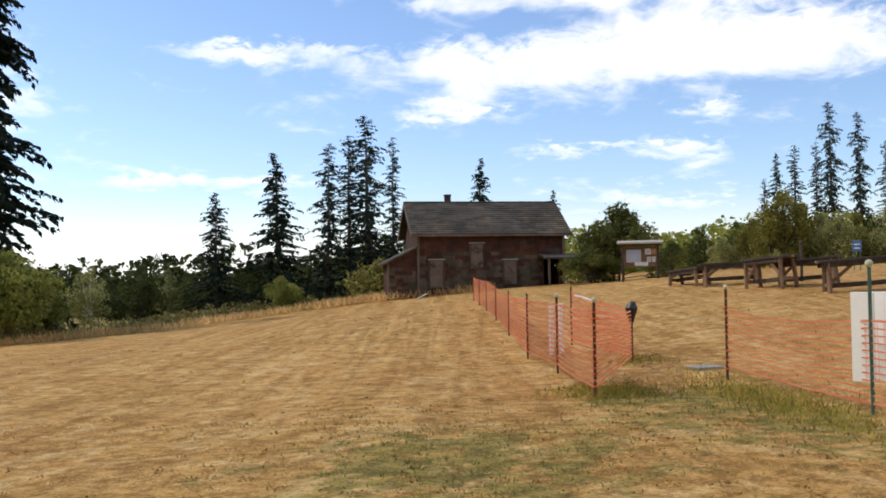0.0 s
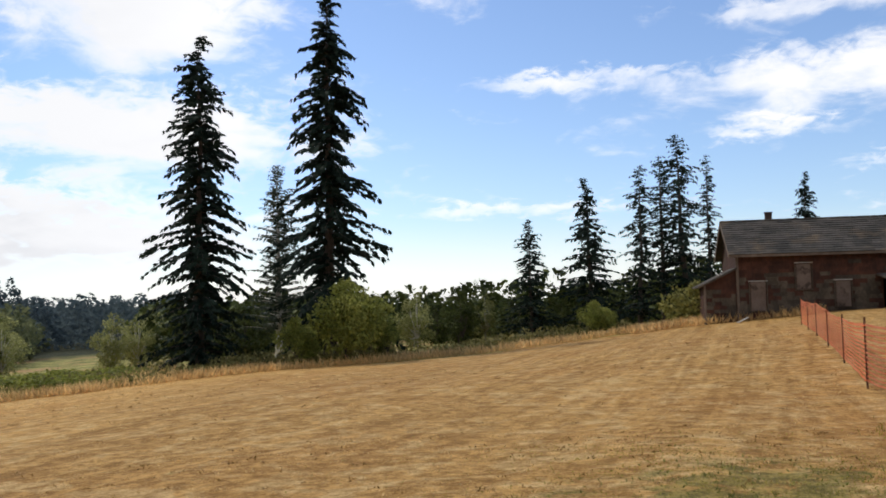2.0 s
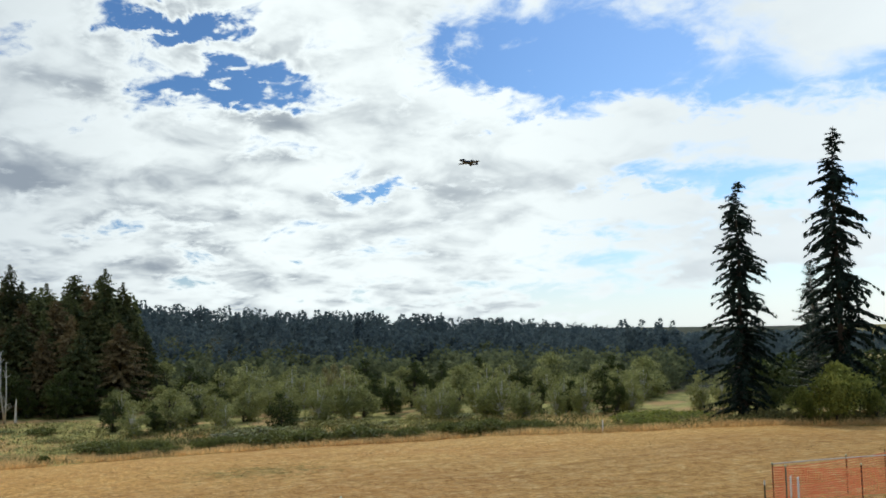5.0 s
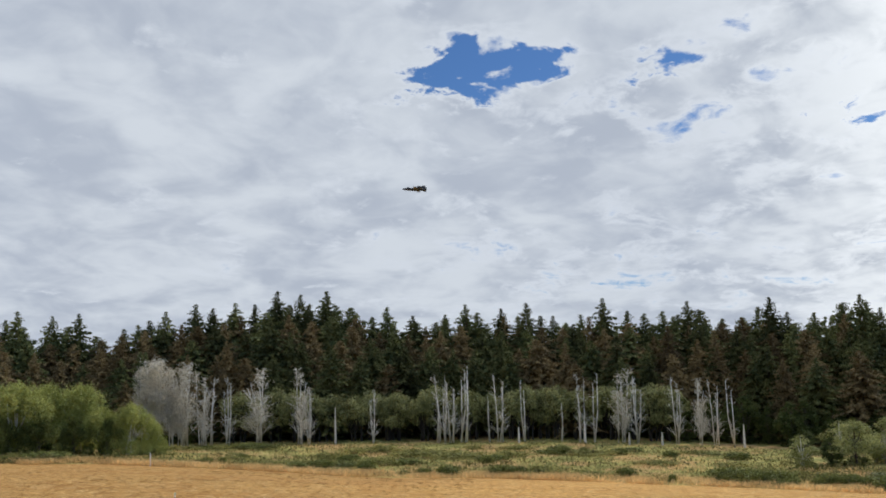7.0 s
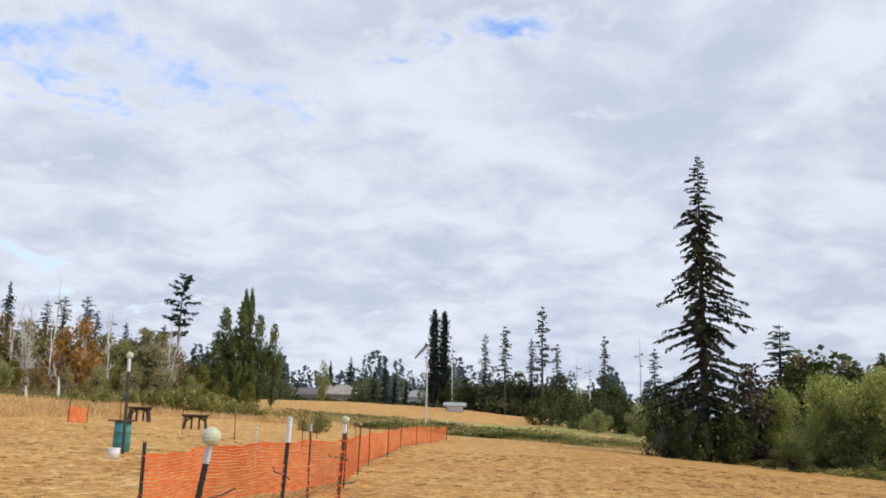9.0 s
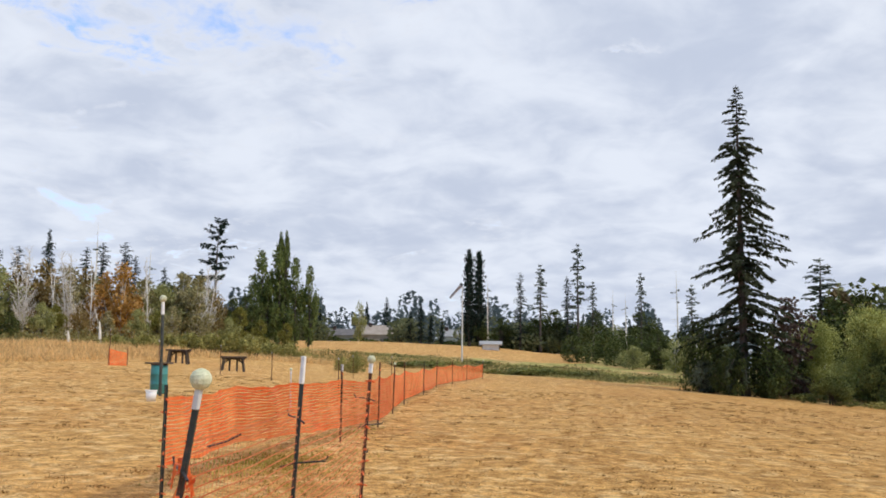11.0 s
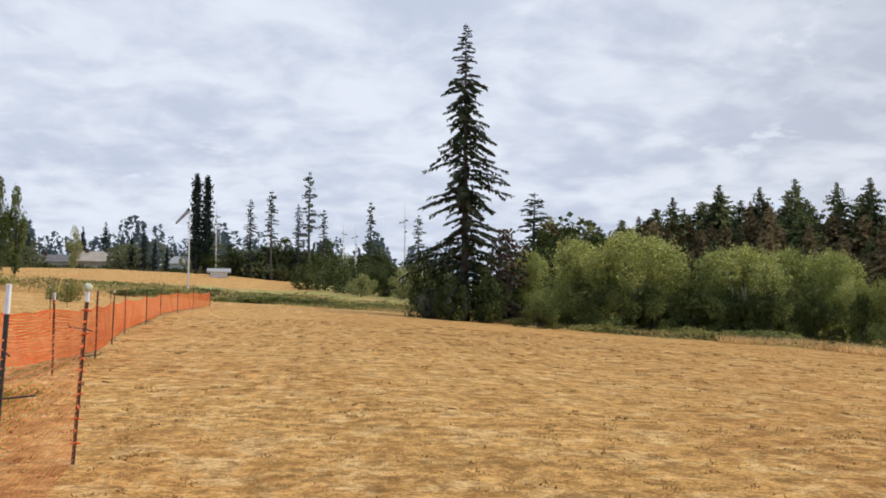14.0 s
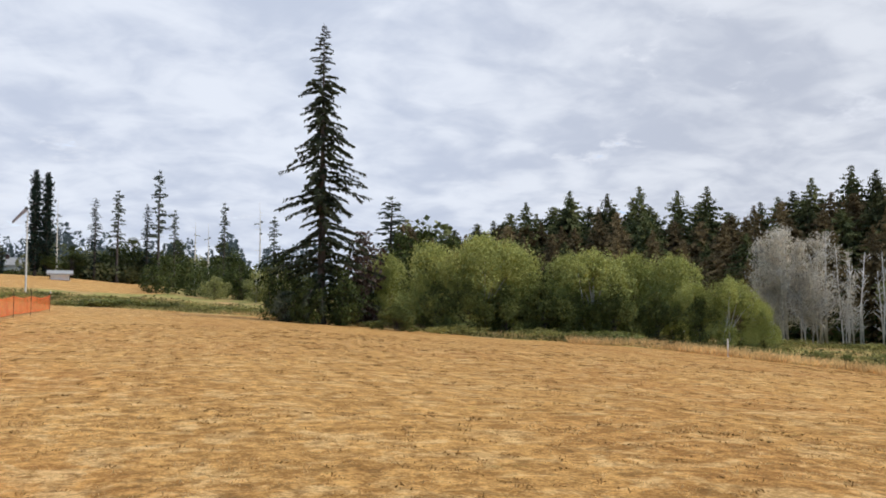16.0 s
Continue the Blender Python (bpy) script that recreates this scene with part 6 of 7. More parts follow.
def east_fence():
    f = thing("east_fence", spot(-20, 10), "orange safety netting on posts beside tall green grass", "fence")
    f.matrix_world = Matrix()
    q1 = from_eye(-17.3, -6.46, -0.95)
    q2 = from_eye(-25.2, -8.24, 0.28)
    q3 = up((q2[0].x + 0.25, q2[0].y - 1.1), 1.25)
    post(f, *q1, RUST, tip=None, ball=0.034, wraps=9), post(f, *q2, GREEN_POST, ball=0.04), post(f, *q3, STEEL, tip=0.12)
    def low(p, g, top):
        return p[0] + Vector((0, 0, g)), p[0] + Vector((0, 0, top))
    net(f, *low(q1, 0.22, 0.98), *low(q2, 0.12, 0.95), rows=11, rib=0.10, band=0.015, seed=31, slack=0.06, mat=NET_FADED)
    net(f, *low(q2, 0.12, 0.95), *low(q3, 0.15, 0.95), rows=11, rib=0.10, band=0.015, seed=32, slack=0.03, mat=NET_FADED)
    r = math.hypot(q2[0].x, q2[0].y) + 0.16
    for az, w, back in ((-24.80, 0.25, 0.0), (-25.98, 0.32, 0.12)):
        d = way(az) * (r + back)
        part("white_board", Shape().box((d.x, d.y, 0.72), (w, 0.02, 0.92), Matrix.Rotation(radians(-56), 3, "Z"), 0.004), CLEAN_WHITE, f, "blank white board")


east_fence()


def pilot_fence():
    """The low wire fence that the camera stands beside."""
    f = thing("pilot_fence", (1.6, -5, float(height(1.6, -5))), "dark steel posts with white tips, tennis balls and thin rusty netting", "fence")
    f.matrix_world = Matrix()
    a = (Vector((1.54, -3.05, float(height(1.54, -3.05)))), Vector((1.315, -3.0, 1.325)))
    b = (Vector((1.58, -4.78, float(height(1.58, -4.78)))), Vector((1.50, -4.76, 1.44)))
    c = (Vector((1.97, -7.98, float(height(1.97, -7.98)))), Vector((1.88, -7.96, 1.43)))
    post(f, *a, STEEL, tip=0.085, ball=0.038, clips=3, girth=0.64)
    post(f, *b, STEEL, tip=0.145, clips=3, girth=0.66)
    post(f, *c, RUST, tip=0.10, ball=0.038, clips=3, wraps=12, girth=0.85)
    def low(p, g, top):
        d = (p[1] - p[0]).normalized()
        return p[0] + d * g, p[0] + d * top
    for k, (p, q) in enumerate(((a, b), (b, c))):
        net(f, *low(p, 0.04, 1.16), *low(q, 0.04, 1.20), rows=25, rib=0.045, band=0.006, mat=MESH, ruffle=0.25, upright=1.0, seed=50 + k, slack=0.02, label="thin faded orange mesh")
    # orange ties wound round the first post, and stray bars
    rr = random.Random(8)
    for k in range(70):
        u = rr.uniform(0.36, 0.72) if k < 58 else rr.uniform(0.70, 0.84)
        p = a[0].lerp(a[1], u)
        ang = rr.uniform(0, 6.28)
        out = Vector((math.cos(ang), math.sin(ang), 0))
        q0 = p + out * 0.018
        q1 = p + out * rr.uniform(0.03, 0.055) + Vector((0, 0, rr.uniform(-0.04, 0.03)))
        q2 = p + out * rr.uniform(0.015, 0.06) + Vector((-out.y, out.x, 0)) * rr.uniform(-0.04, 0.04) + Vector((0, 0, rr.uniform(-0.10, 0.0)))
        side = Vector((-out.y, out.x, rr.uniform(-0.6, 0.6))).normalized() * rr.uniform(0.005, 0.012)
        part("orange_tie", Shape().join([q0 - side, q0 + side, q1 + side * 1.3, q1 - side * 1.3, q2 + side * 0.6, q2 - side * 0.6], [(0, 1, 2, 3), (3, 2, 4, 5)]), NET, f, "torn strip of orange netting")
    part("loose_hook", Shape().tube([(1.645, -3.86, 1.035), (1.58, -3.92, 1.055), (1.53, -3.96, 1.085)], [0.0045] * 3, 5), BLACK, f)
    stay = a[0] + Vector((0.28, -0.1, 0))
    part("stay", Shape().tube([stay, a[0].lerp(a[1], 0.62)], [0.012, 0.012], 6), STEEL, f)


pilot_fence()


def south_fence():
    f = thing("south_fence", (4, -15, 0), "long orange safety netting fence on steel posts along the mown field", "fence")
    f.matrix_world = Matrix()
    line = [(205.6, 9.3), (201.5, 11.6), (198.2, 13.6), (195.1, 15.7), (192.8, 19.7), (191.9, 24.5), (191.2, 29.7), (190.0, 37), (189.2, 46), (188.2, 51), (187.3, 57), (186.3, 65)]
    posts = []
    for k, (az, r) in enumerate(line):
        x, y, _ = spot(az, r)
        if k in (1, 2):
            posts.append(up((x, y), 1.15))
        else:
            posts.append(up((x, y), 1.18 if k == 0 else 1.38 - 0.06 * (k % 2), (-0.02 * (k % 3), 0)))
        if k in (1, 2):
            continue
        post(f, *posts[-1], STEEL if k in (0, 7) else RUST, wraps=8 if k in (0, 3, 4) else 0, tip=0.12 if k in (3, 11) else None, ball=0.034 if k in (5, 11) else 0.0)
    for k, (p, q) in enumerate(zip(posts[:-1], posts[1:])):
        z = Vector((0, 0, 1))
        lo0, lo1 = [(0.42, 0.40, 0.34, 0.28, 0.2)[min(j, 4)] for j in (k, k + 1)]
        net(f, p[0] + z * lo0, p[0] + z * 1.05, q[0] + z * lo1, q[0] + z * 1.05, rows=16 if k < 4 else 13, rib=0.055 if k < 4 else 0.09 if k < 6 else 0.15, band=0.024 if k < 4 else 0.042, upright=0.6, seed=70 + k, slack=0.05, ruffle=1.4 if k < 4 else 0.6)


south_fence()

for az, r, tall, ball in ((198.2, 25, 1.05, 0.045), (199.4, 44, 1.35, 0.0), (202.5, 46, 1.45, 0.0), (206.1, 46, 1.4, 0.0), (208.9, 48, 1.75, 0.0), (195.3, 40, 1.35, 0.0), (194.4, 52, 1.3, 0.0), (192.0, 60, 1.35, 0.0)):
    x, y, z = spot(az, r)
    g = thing("steel_post", (x, y, z), "lone steel post with a pale tip on the dry grass", "post", "lone posts", 40)
    post(g, (0, 0, 0), (0.02, 0, tall), RUST if ball == 0 else WHITE, tip=0.12 if ball else 0.08, ball=ball, name="shaft")


def ball_pole():
    x, y, z = spot(205.95, 28.5)
    g = thing("ball_pole", (x, y, z), "tall dark pole with a white neck and a pale ball", "pole")
    part("shaft", Shape().tube([(0, 0, -0.2), (0.02, 0, 1.7), (0.05, 0, 2.80)], [0.05, 0.045, 0.04], 9), STEEL, g)
    part("neck", Shape().tube([(0.043, 0, 2.4), (0.05, 0, 2.80)], [0.052, 0.05], 9), WHITE, g)
    part("ball", Shape().ball((0.05, 0, 2.88), 0.11, 8, 14), FELT, g)


ball_pole()


def barrel():
    x, y, z = spot(206.05, 29.5)
    g = thing("barrel", (x, y, z), "teal plastic barrel with a dark board on top", "barrel")
    prof = [(0.0, 0.23), (0.02, 0.25), (0.27, 0.26), (0.29, 0.27), (0.31, 0.26), (0.57, 0.26), (0.59, 0.27), (0.61, 0.26), (0.84, 0.25), (0.87, 0.23)]
    part("body", Shape().tube([(0, 0, a) for a, _ in prof], [b for _, b in prof], 20), TEAL, g, smooth=True)
    part("tray", Shape().box((0.02, 0, 0.93), (0.72, 0.5, 0.05), None, 0.01), DARK_PLANK, g, "dark board laid on the barrel")
    part("rim", Shape().tube([(0, 0, 0.86), (0, 0, 0.90), (0, 0, 0.90), (0, 0, 0.88)], [0.26, 0.26, 0.23, 0.23], 20), BLACK, g)
    x, y, z = spot(206.45, 26.5)
    g = thing("bucket", (x, y, z), "small white plastic bucket on dry grass", "bucket")
    part("body", Shape().tube([(0, 0, 0), (0, 0, 0.3), (0, 0, 0.3), (0, 0, 0.03)], [0.12, 0.155, 0.145, 0.11], 16), WHITE, g, smooth=True)
    part("rim", Shape().tube([(0, 0, 0.27), (0, 0, 0.31)], [0.162, 0.162], 16, cap=False), WHITE, g)
    part("handle", Shape().tube([(-0.16, 0, 0.28), (-0.1, 0.08, 0.2), (0.1, 0.08, 0.2), (0.16, 0, 0.28)], [0.005] * 4, 5), STEEL, g)


barrel()


def net_patch():
    a, b = up(spot(208.95, 47)[:2], 0.9), up(spot(207.9, 47.5)[:2], 0.9)
    g = thing("net_panel", a[0], "short loose panel of orange netting by a post", "fence")
    g.matrix_world = Matrix()
    for p in (a, b):
        post(g, *p, RUST)
    net(g, a[0] + Vector((0, 0, 0.02)), a[0] + Vector((0, 0, 0.75)), b[0] + Vector((0, 0, 0.02)), b[0] + Vector((0, 0, 0.6)), rows=10, rib=0.12, band=0.045, seed=91)


net_patch()


def stakes():
    for az, r in ((46.3, 43.6), (145.4, 52.6)):
        x, y, z = spot(az, r)
        g = thing("marker_stake", (x, y, z), "white marker stake at the edge of the mown field", "stake", "marker stakes")
        part("shaft", Shape().beam((0, 0, -0.2), (0.02, 0, 0.96), 0.09, 0.05, 0.008), WHITE, g)
        part("tip", Shape().box((0.02, 0, 0.98), (0.1, 0.06, 0.05), None, 0.01), PAPER, g)


stakes()


def white_panel():
    x, y, z = spot(216.7, 47)
    g = thing("fallen_board", (x, y, z + 0.42), "white board lying on tall dry grass", "board", turn=25)
    part("sheet", Shape().box((0, 0, 0.12), (1.35, 0.8, 0.03), Matrix.Rotation(radians(14), 3, "Y") @ Matrix.Rotation(radians(20), 3, "X"), 0.006), WHITE, g)
    part("batten", Shape().box((0, 0, 0.09), (1.2, 0.07, 0.04), Matrix.Rotation(radians(14), 3, "Y") @ Matrix.Rotation(radians(20), 3, "X"), 0.006), PLANK, g)
    part("prop", Shape().beam((0.4, 0.1, -0.5), (0.4, 0.1, 0.06), 0.06, 0.06), PLANK, g)
    x, y, z = spot(-16.0, 14.6)
    g = thing("paving_slab", (x, y, z), "pale concrete slab sunk in the grass", "slab", turn=20)
    part("slab", Shape().box((0, 0, 0.0), (0.46, 0.36, 0.08), None, 0.012), STONE, g)
    part("moss_edge", Shape().box((0, 0, -0.02), (0.55, 0.45, 0.05), None, 0.02), GREEN_GRASS, g)


white_panel()


def windsock():
    x, y, z = spot(187.6, 92)
    g = thing("windsock", (x, y, z), "tattered faded windsock on a tall pale pole", "windsock")
    top = EYE + 92 * math.tan(radians(5.0)) - z
    part("pole", Shape().tube([(0, 0, -0.3), (0, 0, top * 0.6), (0, 0, top)], [0.09, 0.07, 0.045], 9), GREY_TWIG, g)
    part("base", Shape().box((0, 0, 0.05), (0.5, 0.5, 0.2), None, 0.03), CONCRETE, g)
    part("hoop", Shape().tube([(0.05, 0, top + 0.1), (0.2, 0, top + 0.3)], [0.16, 0.17], 12, cap=False), STEEL, g)
    part("sock", Shape().tube([(0.1, 0, top + 0.15), (0.5, 0.0, top - 0.25), (0.95, 0.02, top - 0.75), (1.3, 0, top - 1.15)], [0.17, 0.15, 0.12, 0.09], 12, cap=False), SOCK, g)


windsock()


def cottage(az, r, w, d, e, ridge, wallm, roofm, turn, label, el, flue=True):
    x, y, z = spot(az, r)
    drop = ridge - (EYE + r * math.tan(radians(el)) - z)
    g = thing("far_house", (x, y, z - max(drop, 0.0)), label, "house", "houses beyond the field", turn)
    s = Shape().box((0, 0, e / 2), (w, d, e))
    for sx in (-1, 1):
        s.join([(sx * w / 2, -d / 2, e), (sx * w / 2, d / 2, e), (sx * w / 2, 0, ridge - 0.1), (sx * (w / 2 - 0.2), -d / 2, e), (sx * (w / 2 - 0.2), d / 2, e), (sx * (w / 2 - 0.2), 0, ridge - 0.1)], [(0, 1, 2), (5, 4, 3), (0, 2, 5, 3), (1, 4, 5, 2)])
    part("wall", s, wallm, g)
    for sy in (-1, 1):
        q = [(-w / 2 - 0.5, sy * (d / 2 + 0.5), e - 0.2), (w / 2 + 0.5, sy * (d / 2 + 0.5), e - 0.2), (w / 2 + 0.5, 0, ridge), (-w / 2 - 0.5, 0, ridge)]
        q += [(a, b, c + 0.2) for a, b, c in q]
        part("roof", Shape().join(q, [(3, 2, 1, 0), (4, 5, 6, 7), (0, 1, 5, 4), (1, 2, 6, 5), (2, 3, 7, 6), (3, 0, 4, 7)]), roofm, g)
    for k in range(3):
        xx = -w * 0.32 + w * 0.32 * k
        win = part("window", Shape().box((xx, -d / 2 - 0.03, e * 0.55), (1.1, 0.06, 1.0)), DARK_GLASS, g)
        part("frame", Shape().box((xx, -d / 2 - 0.02, e * 0.55 - 0.55), (1.3, 0.1, 0.1)).box((xx, -d / 2 - 0.02, e * 0.55 + 0.55), (1.3, 0.1, 0.1)), HOUSE_WHITE, win)
    if flue:
        part("chimney", Shape().box((w * 0.2, 0.3, ridge + 0.1), (0.7, 0.7, 1.2), None, 0.03), BRICK, g)


cottage(195.2, 200, 7.5, 6, 2.3, 3.6, HOUSE_GREY, HOUSE_ROOF, 12, "low grey house beyond the far dry field", 2.34)
cottage(193.0, 202, 7.0, 6, 2.7, 4.6, HOUSE_TAN, HOUSE_TAN, 18, "tan house with a grey roof among far trees", 2.72)
cottage(188.3, 200, 5.0, 5, 2.8, 4.2, HOUSE_WHITE, HOUSE_GREY, 4, "small white house by the poplars", 2.6)
cottage(185.8, 136, 2.4, 2.0, 0.9, 1.15, HOUSE_WHITE, HOUSE_GREY, 6, "low pale trailer beyond the far dry field", 1.62, False)


def model_plane():
    g = new("model_airplane")
    tagged(g, "dark grey twin-tailed model airplane in flight", "model airplane")
    g.matrix_world = Matrix.Translation((1.6, 0.6, 9.9)) @ Matrix.Rotation(radians(112), 4, "Z") @ Matrix.Rotation(radians(7), 4, "Y") @ Matrix.Diagonal((0.56, 0.56, 0.56, 1))
    # nose towards -x
    part("fuselage", Shape().tube([(-0.62, 0, 0.0), (-0.55, 0, 0.02), (-0.3, 0, 0.03), (0.1, 0, 0.04), (0.45, 0, 0.05)], [0.015, 0.05, 0.075, 0.075, 0.04], 10), PLANE_DARK, g, smooth=True)
    part("canopy", Shape().ball((-0.34, 0, 0.09), 0.07, 6, 10, 0.7), DARK_GLASS, g)
    for s in (-1, 1):
        part("wing", Shape().join([(-0.1, s * 0.05, 0.02), (0.2, s * 0.05, 0.02), (0.16, s * 0.62, 0.05), (0.02, s * 0.62, 0.05), (-0.1, s * 0.05, 0.045), (0.2, s * 0.05, 0.04), (0.16, s * 0.62, 0.062), (0.02, s * 0.62, 0.062)], [(3, 2, 1, 0), (4, 5, 6, 7), (0, 1, 5, 4), (1, 2, 6, 5), (2, 3, 7, 6), (3, 0, 4, 7)]), PLANE_DARK, g)
        part("engine", Shape().tube([(0.12, s * 0.12, 0.13), (0.2, s * 0.12, 0.14), (0.38, s * 0.12, 0.14)], [0.06, 0.075, 0.055], 10), PLANE_DARK, g)
        part("tail_fin", Shape().box((0.46, s * 0.2, 0.12), (0.16, 0.015, 0.22), None, 0.004), PLANE_DARK, g)
    part("tail_plane", Shape().box((0.46, 0, 0.06), (0.14, 0.44, 0.016), None, 0.004), PLANE_DARK, g)


model_plane()

# dead stems left standing in the scrub
for az, r, el in ((211.2, 72, 1.8), (209.5, 80, 2.4), (203.4, 86, 1.8), (200.5, 88, 1.7), (95.2, 77, -1.6), (107.6, 77, -1.2), (113.0, 76, -1.7), (101.4, 76, -2.2), (104.0, 76, -2.2), (128.2, 78, 0.2)):
    place, want = spot(az, r, el)
    g = thing("dead_stem", place, "pale barkless dead stem among the scrub", "dead tree", "dead stems")
    part("stem", Shape().tube([(0, 0, -0.2), (0.03, 0, want * 0.5), (0.1, 0.03, want)], [0.14, 0.11, 0.05], 7), PALE_BARK, g)
    part("broken_limb", Shape().tube([(0.04, 0, want * 0.6), (0.3, 0.1, want * 0.75)], [0.04, 0.015], 5), PALE_BARK, g)

# ---------------------------------------------------------------- growth nobody could count
def stuff(name, mesh, label, category):
    return tagged(new(name, mesh), label, category, kind="stuff")


def polar(rng, n, az0, az1, r0, r1):
    """Places spread evenly over a ring sector."""
    az = rng.uniform(az0, az1, n)
    r = np.sqrt(rng.uniform(0, 1, n) * (r1 ** 2 - r0 ** 2) + r0 ** 2) if np.isscalar(r0) else rng.uniform(0, 1, n)
    a = np.radians(az)
    return -np.sin(a) * r, np.cos(a) * r


def blades(name, rng, x, y, tall, width, mat, lean=0.5):
    """Grass blades as slim lozenges."""
    n = len(x)
    at = np.stack([x, y, height(x, y) - 0.01], 1)
    along = np.stack([rng.normal(0, lean, n), rng.normal(0, lean, n), np.ones(n)], 1)
    return quads(name, sprigs(rng, at, along, tall, width), mat)


def clumped(rng, x, y, scale, keep):
    """Keeps places where a slow wave is high, so growth stands in patches."""
    w = np.sin(x * scale + 2 * np.sin(y * scale * 0.7)) * np.sin(y * scale * 1.1 + 1.5 * np.sin(x * scale * 0.6)) + rng.normal(0, 0.45, len(x))
    k = w > keep
    return x[k], y[k]


rng = np.random.default_rng(17)
# stubble of the mown field round the pilots' place, in small tufts
x1, y1 = polar(rng, 9000, -32, 222, 3.2, 12)
x2, y2 = polar(rng, 9000, -32, 222, 12, 32)
x, y = np.concatenate([x1, x2]), np.concatenate([y1, y2])
tuft = np.repeat(rng.random(len(x)), 9)
x, y = np.repeat(x, 9), np.repeat(y, 9)
near = 0.6 + np.hypot(x, y) * 0.02
x, y = x + rng.normal(0, 0.05, len(x)) * near, y + rng.normal(0, 0.05, len(x)) * near
wild, fresh = zones(x, y)
k = (wild < 0.3)
x, y, fresh, near, tuft = x[k], y[k], fresh[k], near[k], tuft[k]
g = rng.random(len(x)) < np.clip(fresh * 0.3 - 0.05, 0.0, 1)
dead = ~g & (tuft < np.where(y < 2, 0.10, 0.10))
pale = ~g & ~dead & (tuft > np.where(y < 2, 0.72, 0.80))
stuff("stubble_grass", blades("stubble_grass", rng, x[pale], y[pale], rng.uniform(0.025, 0.06, pale.sum()) * near[pale], 0.008 * near[pale], DRY_GRASS, 0.8), "short dry straw stubble of the mown field", "grass")
stuff("dead_tufts", blades("dead_tufts", rng, x[dead], y[dead], rng.uniform(0.03, 0.07, dead.sum()) * near[dead], 0.0085 * near[dead], DEAD_TUFT, 1.0), "brown tufts of dead grass in the mown field", "grass")
stuff("green_tufts", blades("green_tufts", rng, x[g], y[g], rng.uniform(0.04, 0.09, g.sum()) * near[g], 0.009 * near[g], GREEN_GRASS, 0.9), "short green grass in the dry field", "grass")
# short green grass in the damp patch before the gate
px = np.concatenate([rng.normal(0.1, 1.3, 15000), rng.normal(2.3, 0.9, 7000), rng.normal(-1.5, 1.2, 4000)])
py = np.concatenate([rng.normal(7.4, 1.6, 15000), rng.normal(9.6, 1.6, 7000), rng.normal(9.5, 1.2, 4000)])
px, py = clumped(rng, px, py, 2.6, -0.2)
stuff("green_turf", blades("green_turf", rng, px, py, rng.uniform(0.012, 0.034, len(px)), np.full(len(px), 0.005), TURF, 0.9), "short green grass in the damp part of the field", "grass")
# low brown tufts left by the mower in the southern part of the field
tx, ty = polar(rng, 7600, 116, 222, 3.2, 46)
each = 26
broad = np.repeat(rng.uniform(0.4, 1.5, len(tx)) * (0.75 + 0.008 * np.hypot(tx, ty)), each)
x, y = np.repeat(tx, each), np.repeat(ty, each)
x, y = x + rng.normal(0, 0.052, len(x)) * broad, y + rng.normal(0, 0.052, len(x)) * broad
wild, fresh = zones(x, y)
k = (wild < 0.3) & (np.hypot(x, y) > 3.0)
x, y, broad = x[k], y[k], broad[k]
stuff("mown_tufts", blades("mown_tufts", rng, x, y, rng.uniform(0.015, 0.042, len(x)) * broad, 0.008 * broad, DEAD_TUFT, 1.2), "low brown tufts of mown grass", "grass")
# longer green grass at the feet of the fences
px, py = [], []
for cx, cy, sx, sy, n in ((2.1, 11.9, 0.35, 0.6, 1300), (3.75, 10.4, 0.33, 1.5, 2600), (3.3, 15.6, 0.3, 0.4, 500), (4.2, -12.2, 0.4, 0.8, 2600), (3.3, -10.5, 0.25, 1.2, 500), (4.6, -17, 0.3, 1.6, 500)):
    px.append(rng.normal(cx, sx, n)), py.append(rng.normal(cy, sy, n))
x, y = np.concatenate(px), np.concatenate(py)
stuff("fence_grass", blades("fence_grass", rng, x, y, rng.uniform(0.04, 0.13, len(x)) * np.where(y < 0, 0.6, 1.0), np.full(len(x), 0.007), TURF, 0.6), "longer green grass under the fence netting", "grass")
# tall dry grass along the field's edge and in the slope by the house
px, py = [], []
for a0, a1, off0, off1, n in ((3.5, 60, -0.6, 1.8, 15000), (60, 155, -0.9, 3.2, 60000), (-3, 8, -2.0, 1.0, 3500), (205, 222, -14, 4, 12000), (192, 206, -8, 0, 5000)):
    az = rng.uniform(a0, a1, n)
    r = land(az, 1) + rng.uniform(off0, off1, n)
    px.append(-np.sin(np.radians(az)) * r), py.append(np.cos(np.radians(az)) * r)
x, y = np.concatenate(px), np.concatenate(py)
x, y = clumped(rng, x, y, 0.55, -0.35)
stuff("tall_dry_grass", blades("tall_dry_grass", rng, x, y, rng.uniform(0.18, 0.62, len(x)), np.full(len(x), 0.024), DRY_GRASS, 0.5), "tall bleached grass along the field's edge", "grass")
# brambles and rushes in the meadow
px, py, hh = [], [], []
for a0, a1, r_in, r_out, n, h0, h1 in ((36, 90, 0.5, 14, 18000, 0.2, 0.9), (90, 150, 0.8, 30, 16000, 0.1, 0.4), (150, 187, 0.5, 12, 20000, 0.15, 0.5), (187, 204, 2, 16, 5000, 0.1, 0.5), (8, 36, 1.5, 8, 12000, 0.3, 0.9), (204, 222, 12, 26, 9000, 0.4, 1.2)):
    az = rng.uniform(a0, a1, n)
    r = land(az, 1) + r_in + (r_out - r_in) * rng.uniform(0, 1, n) ** 1.3
    px.append(-np.sin(np.radians(az)) * r), py.append(np.cos(np.radians(az)) * r), hh.append(rng.uniform(h0, h1, n))
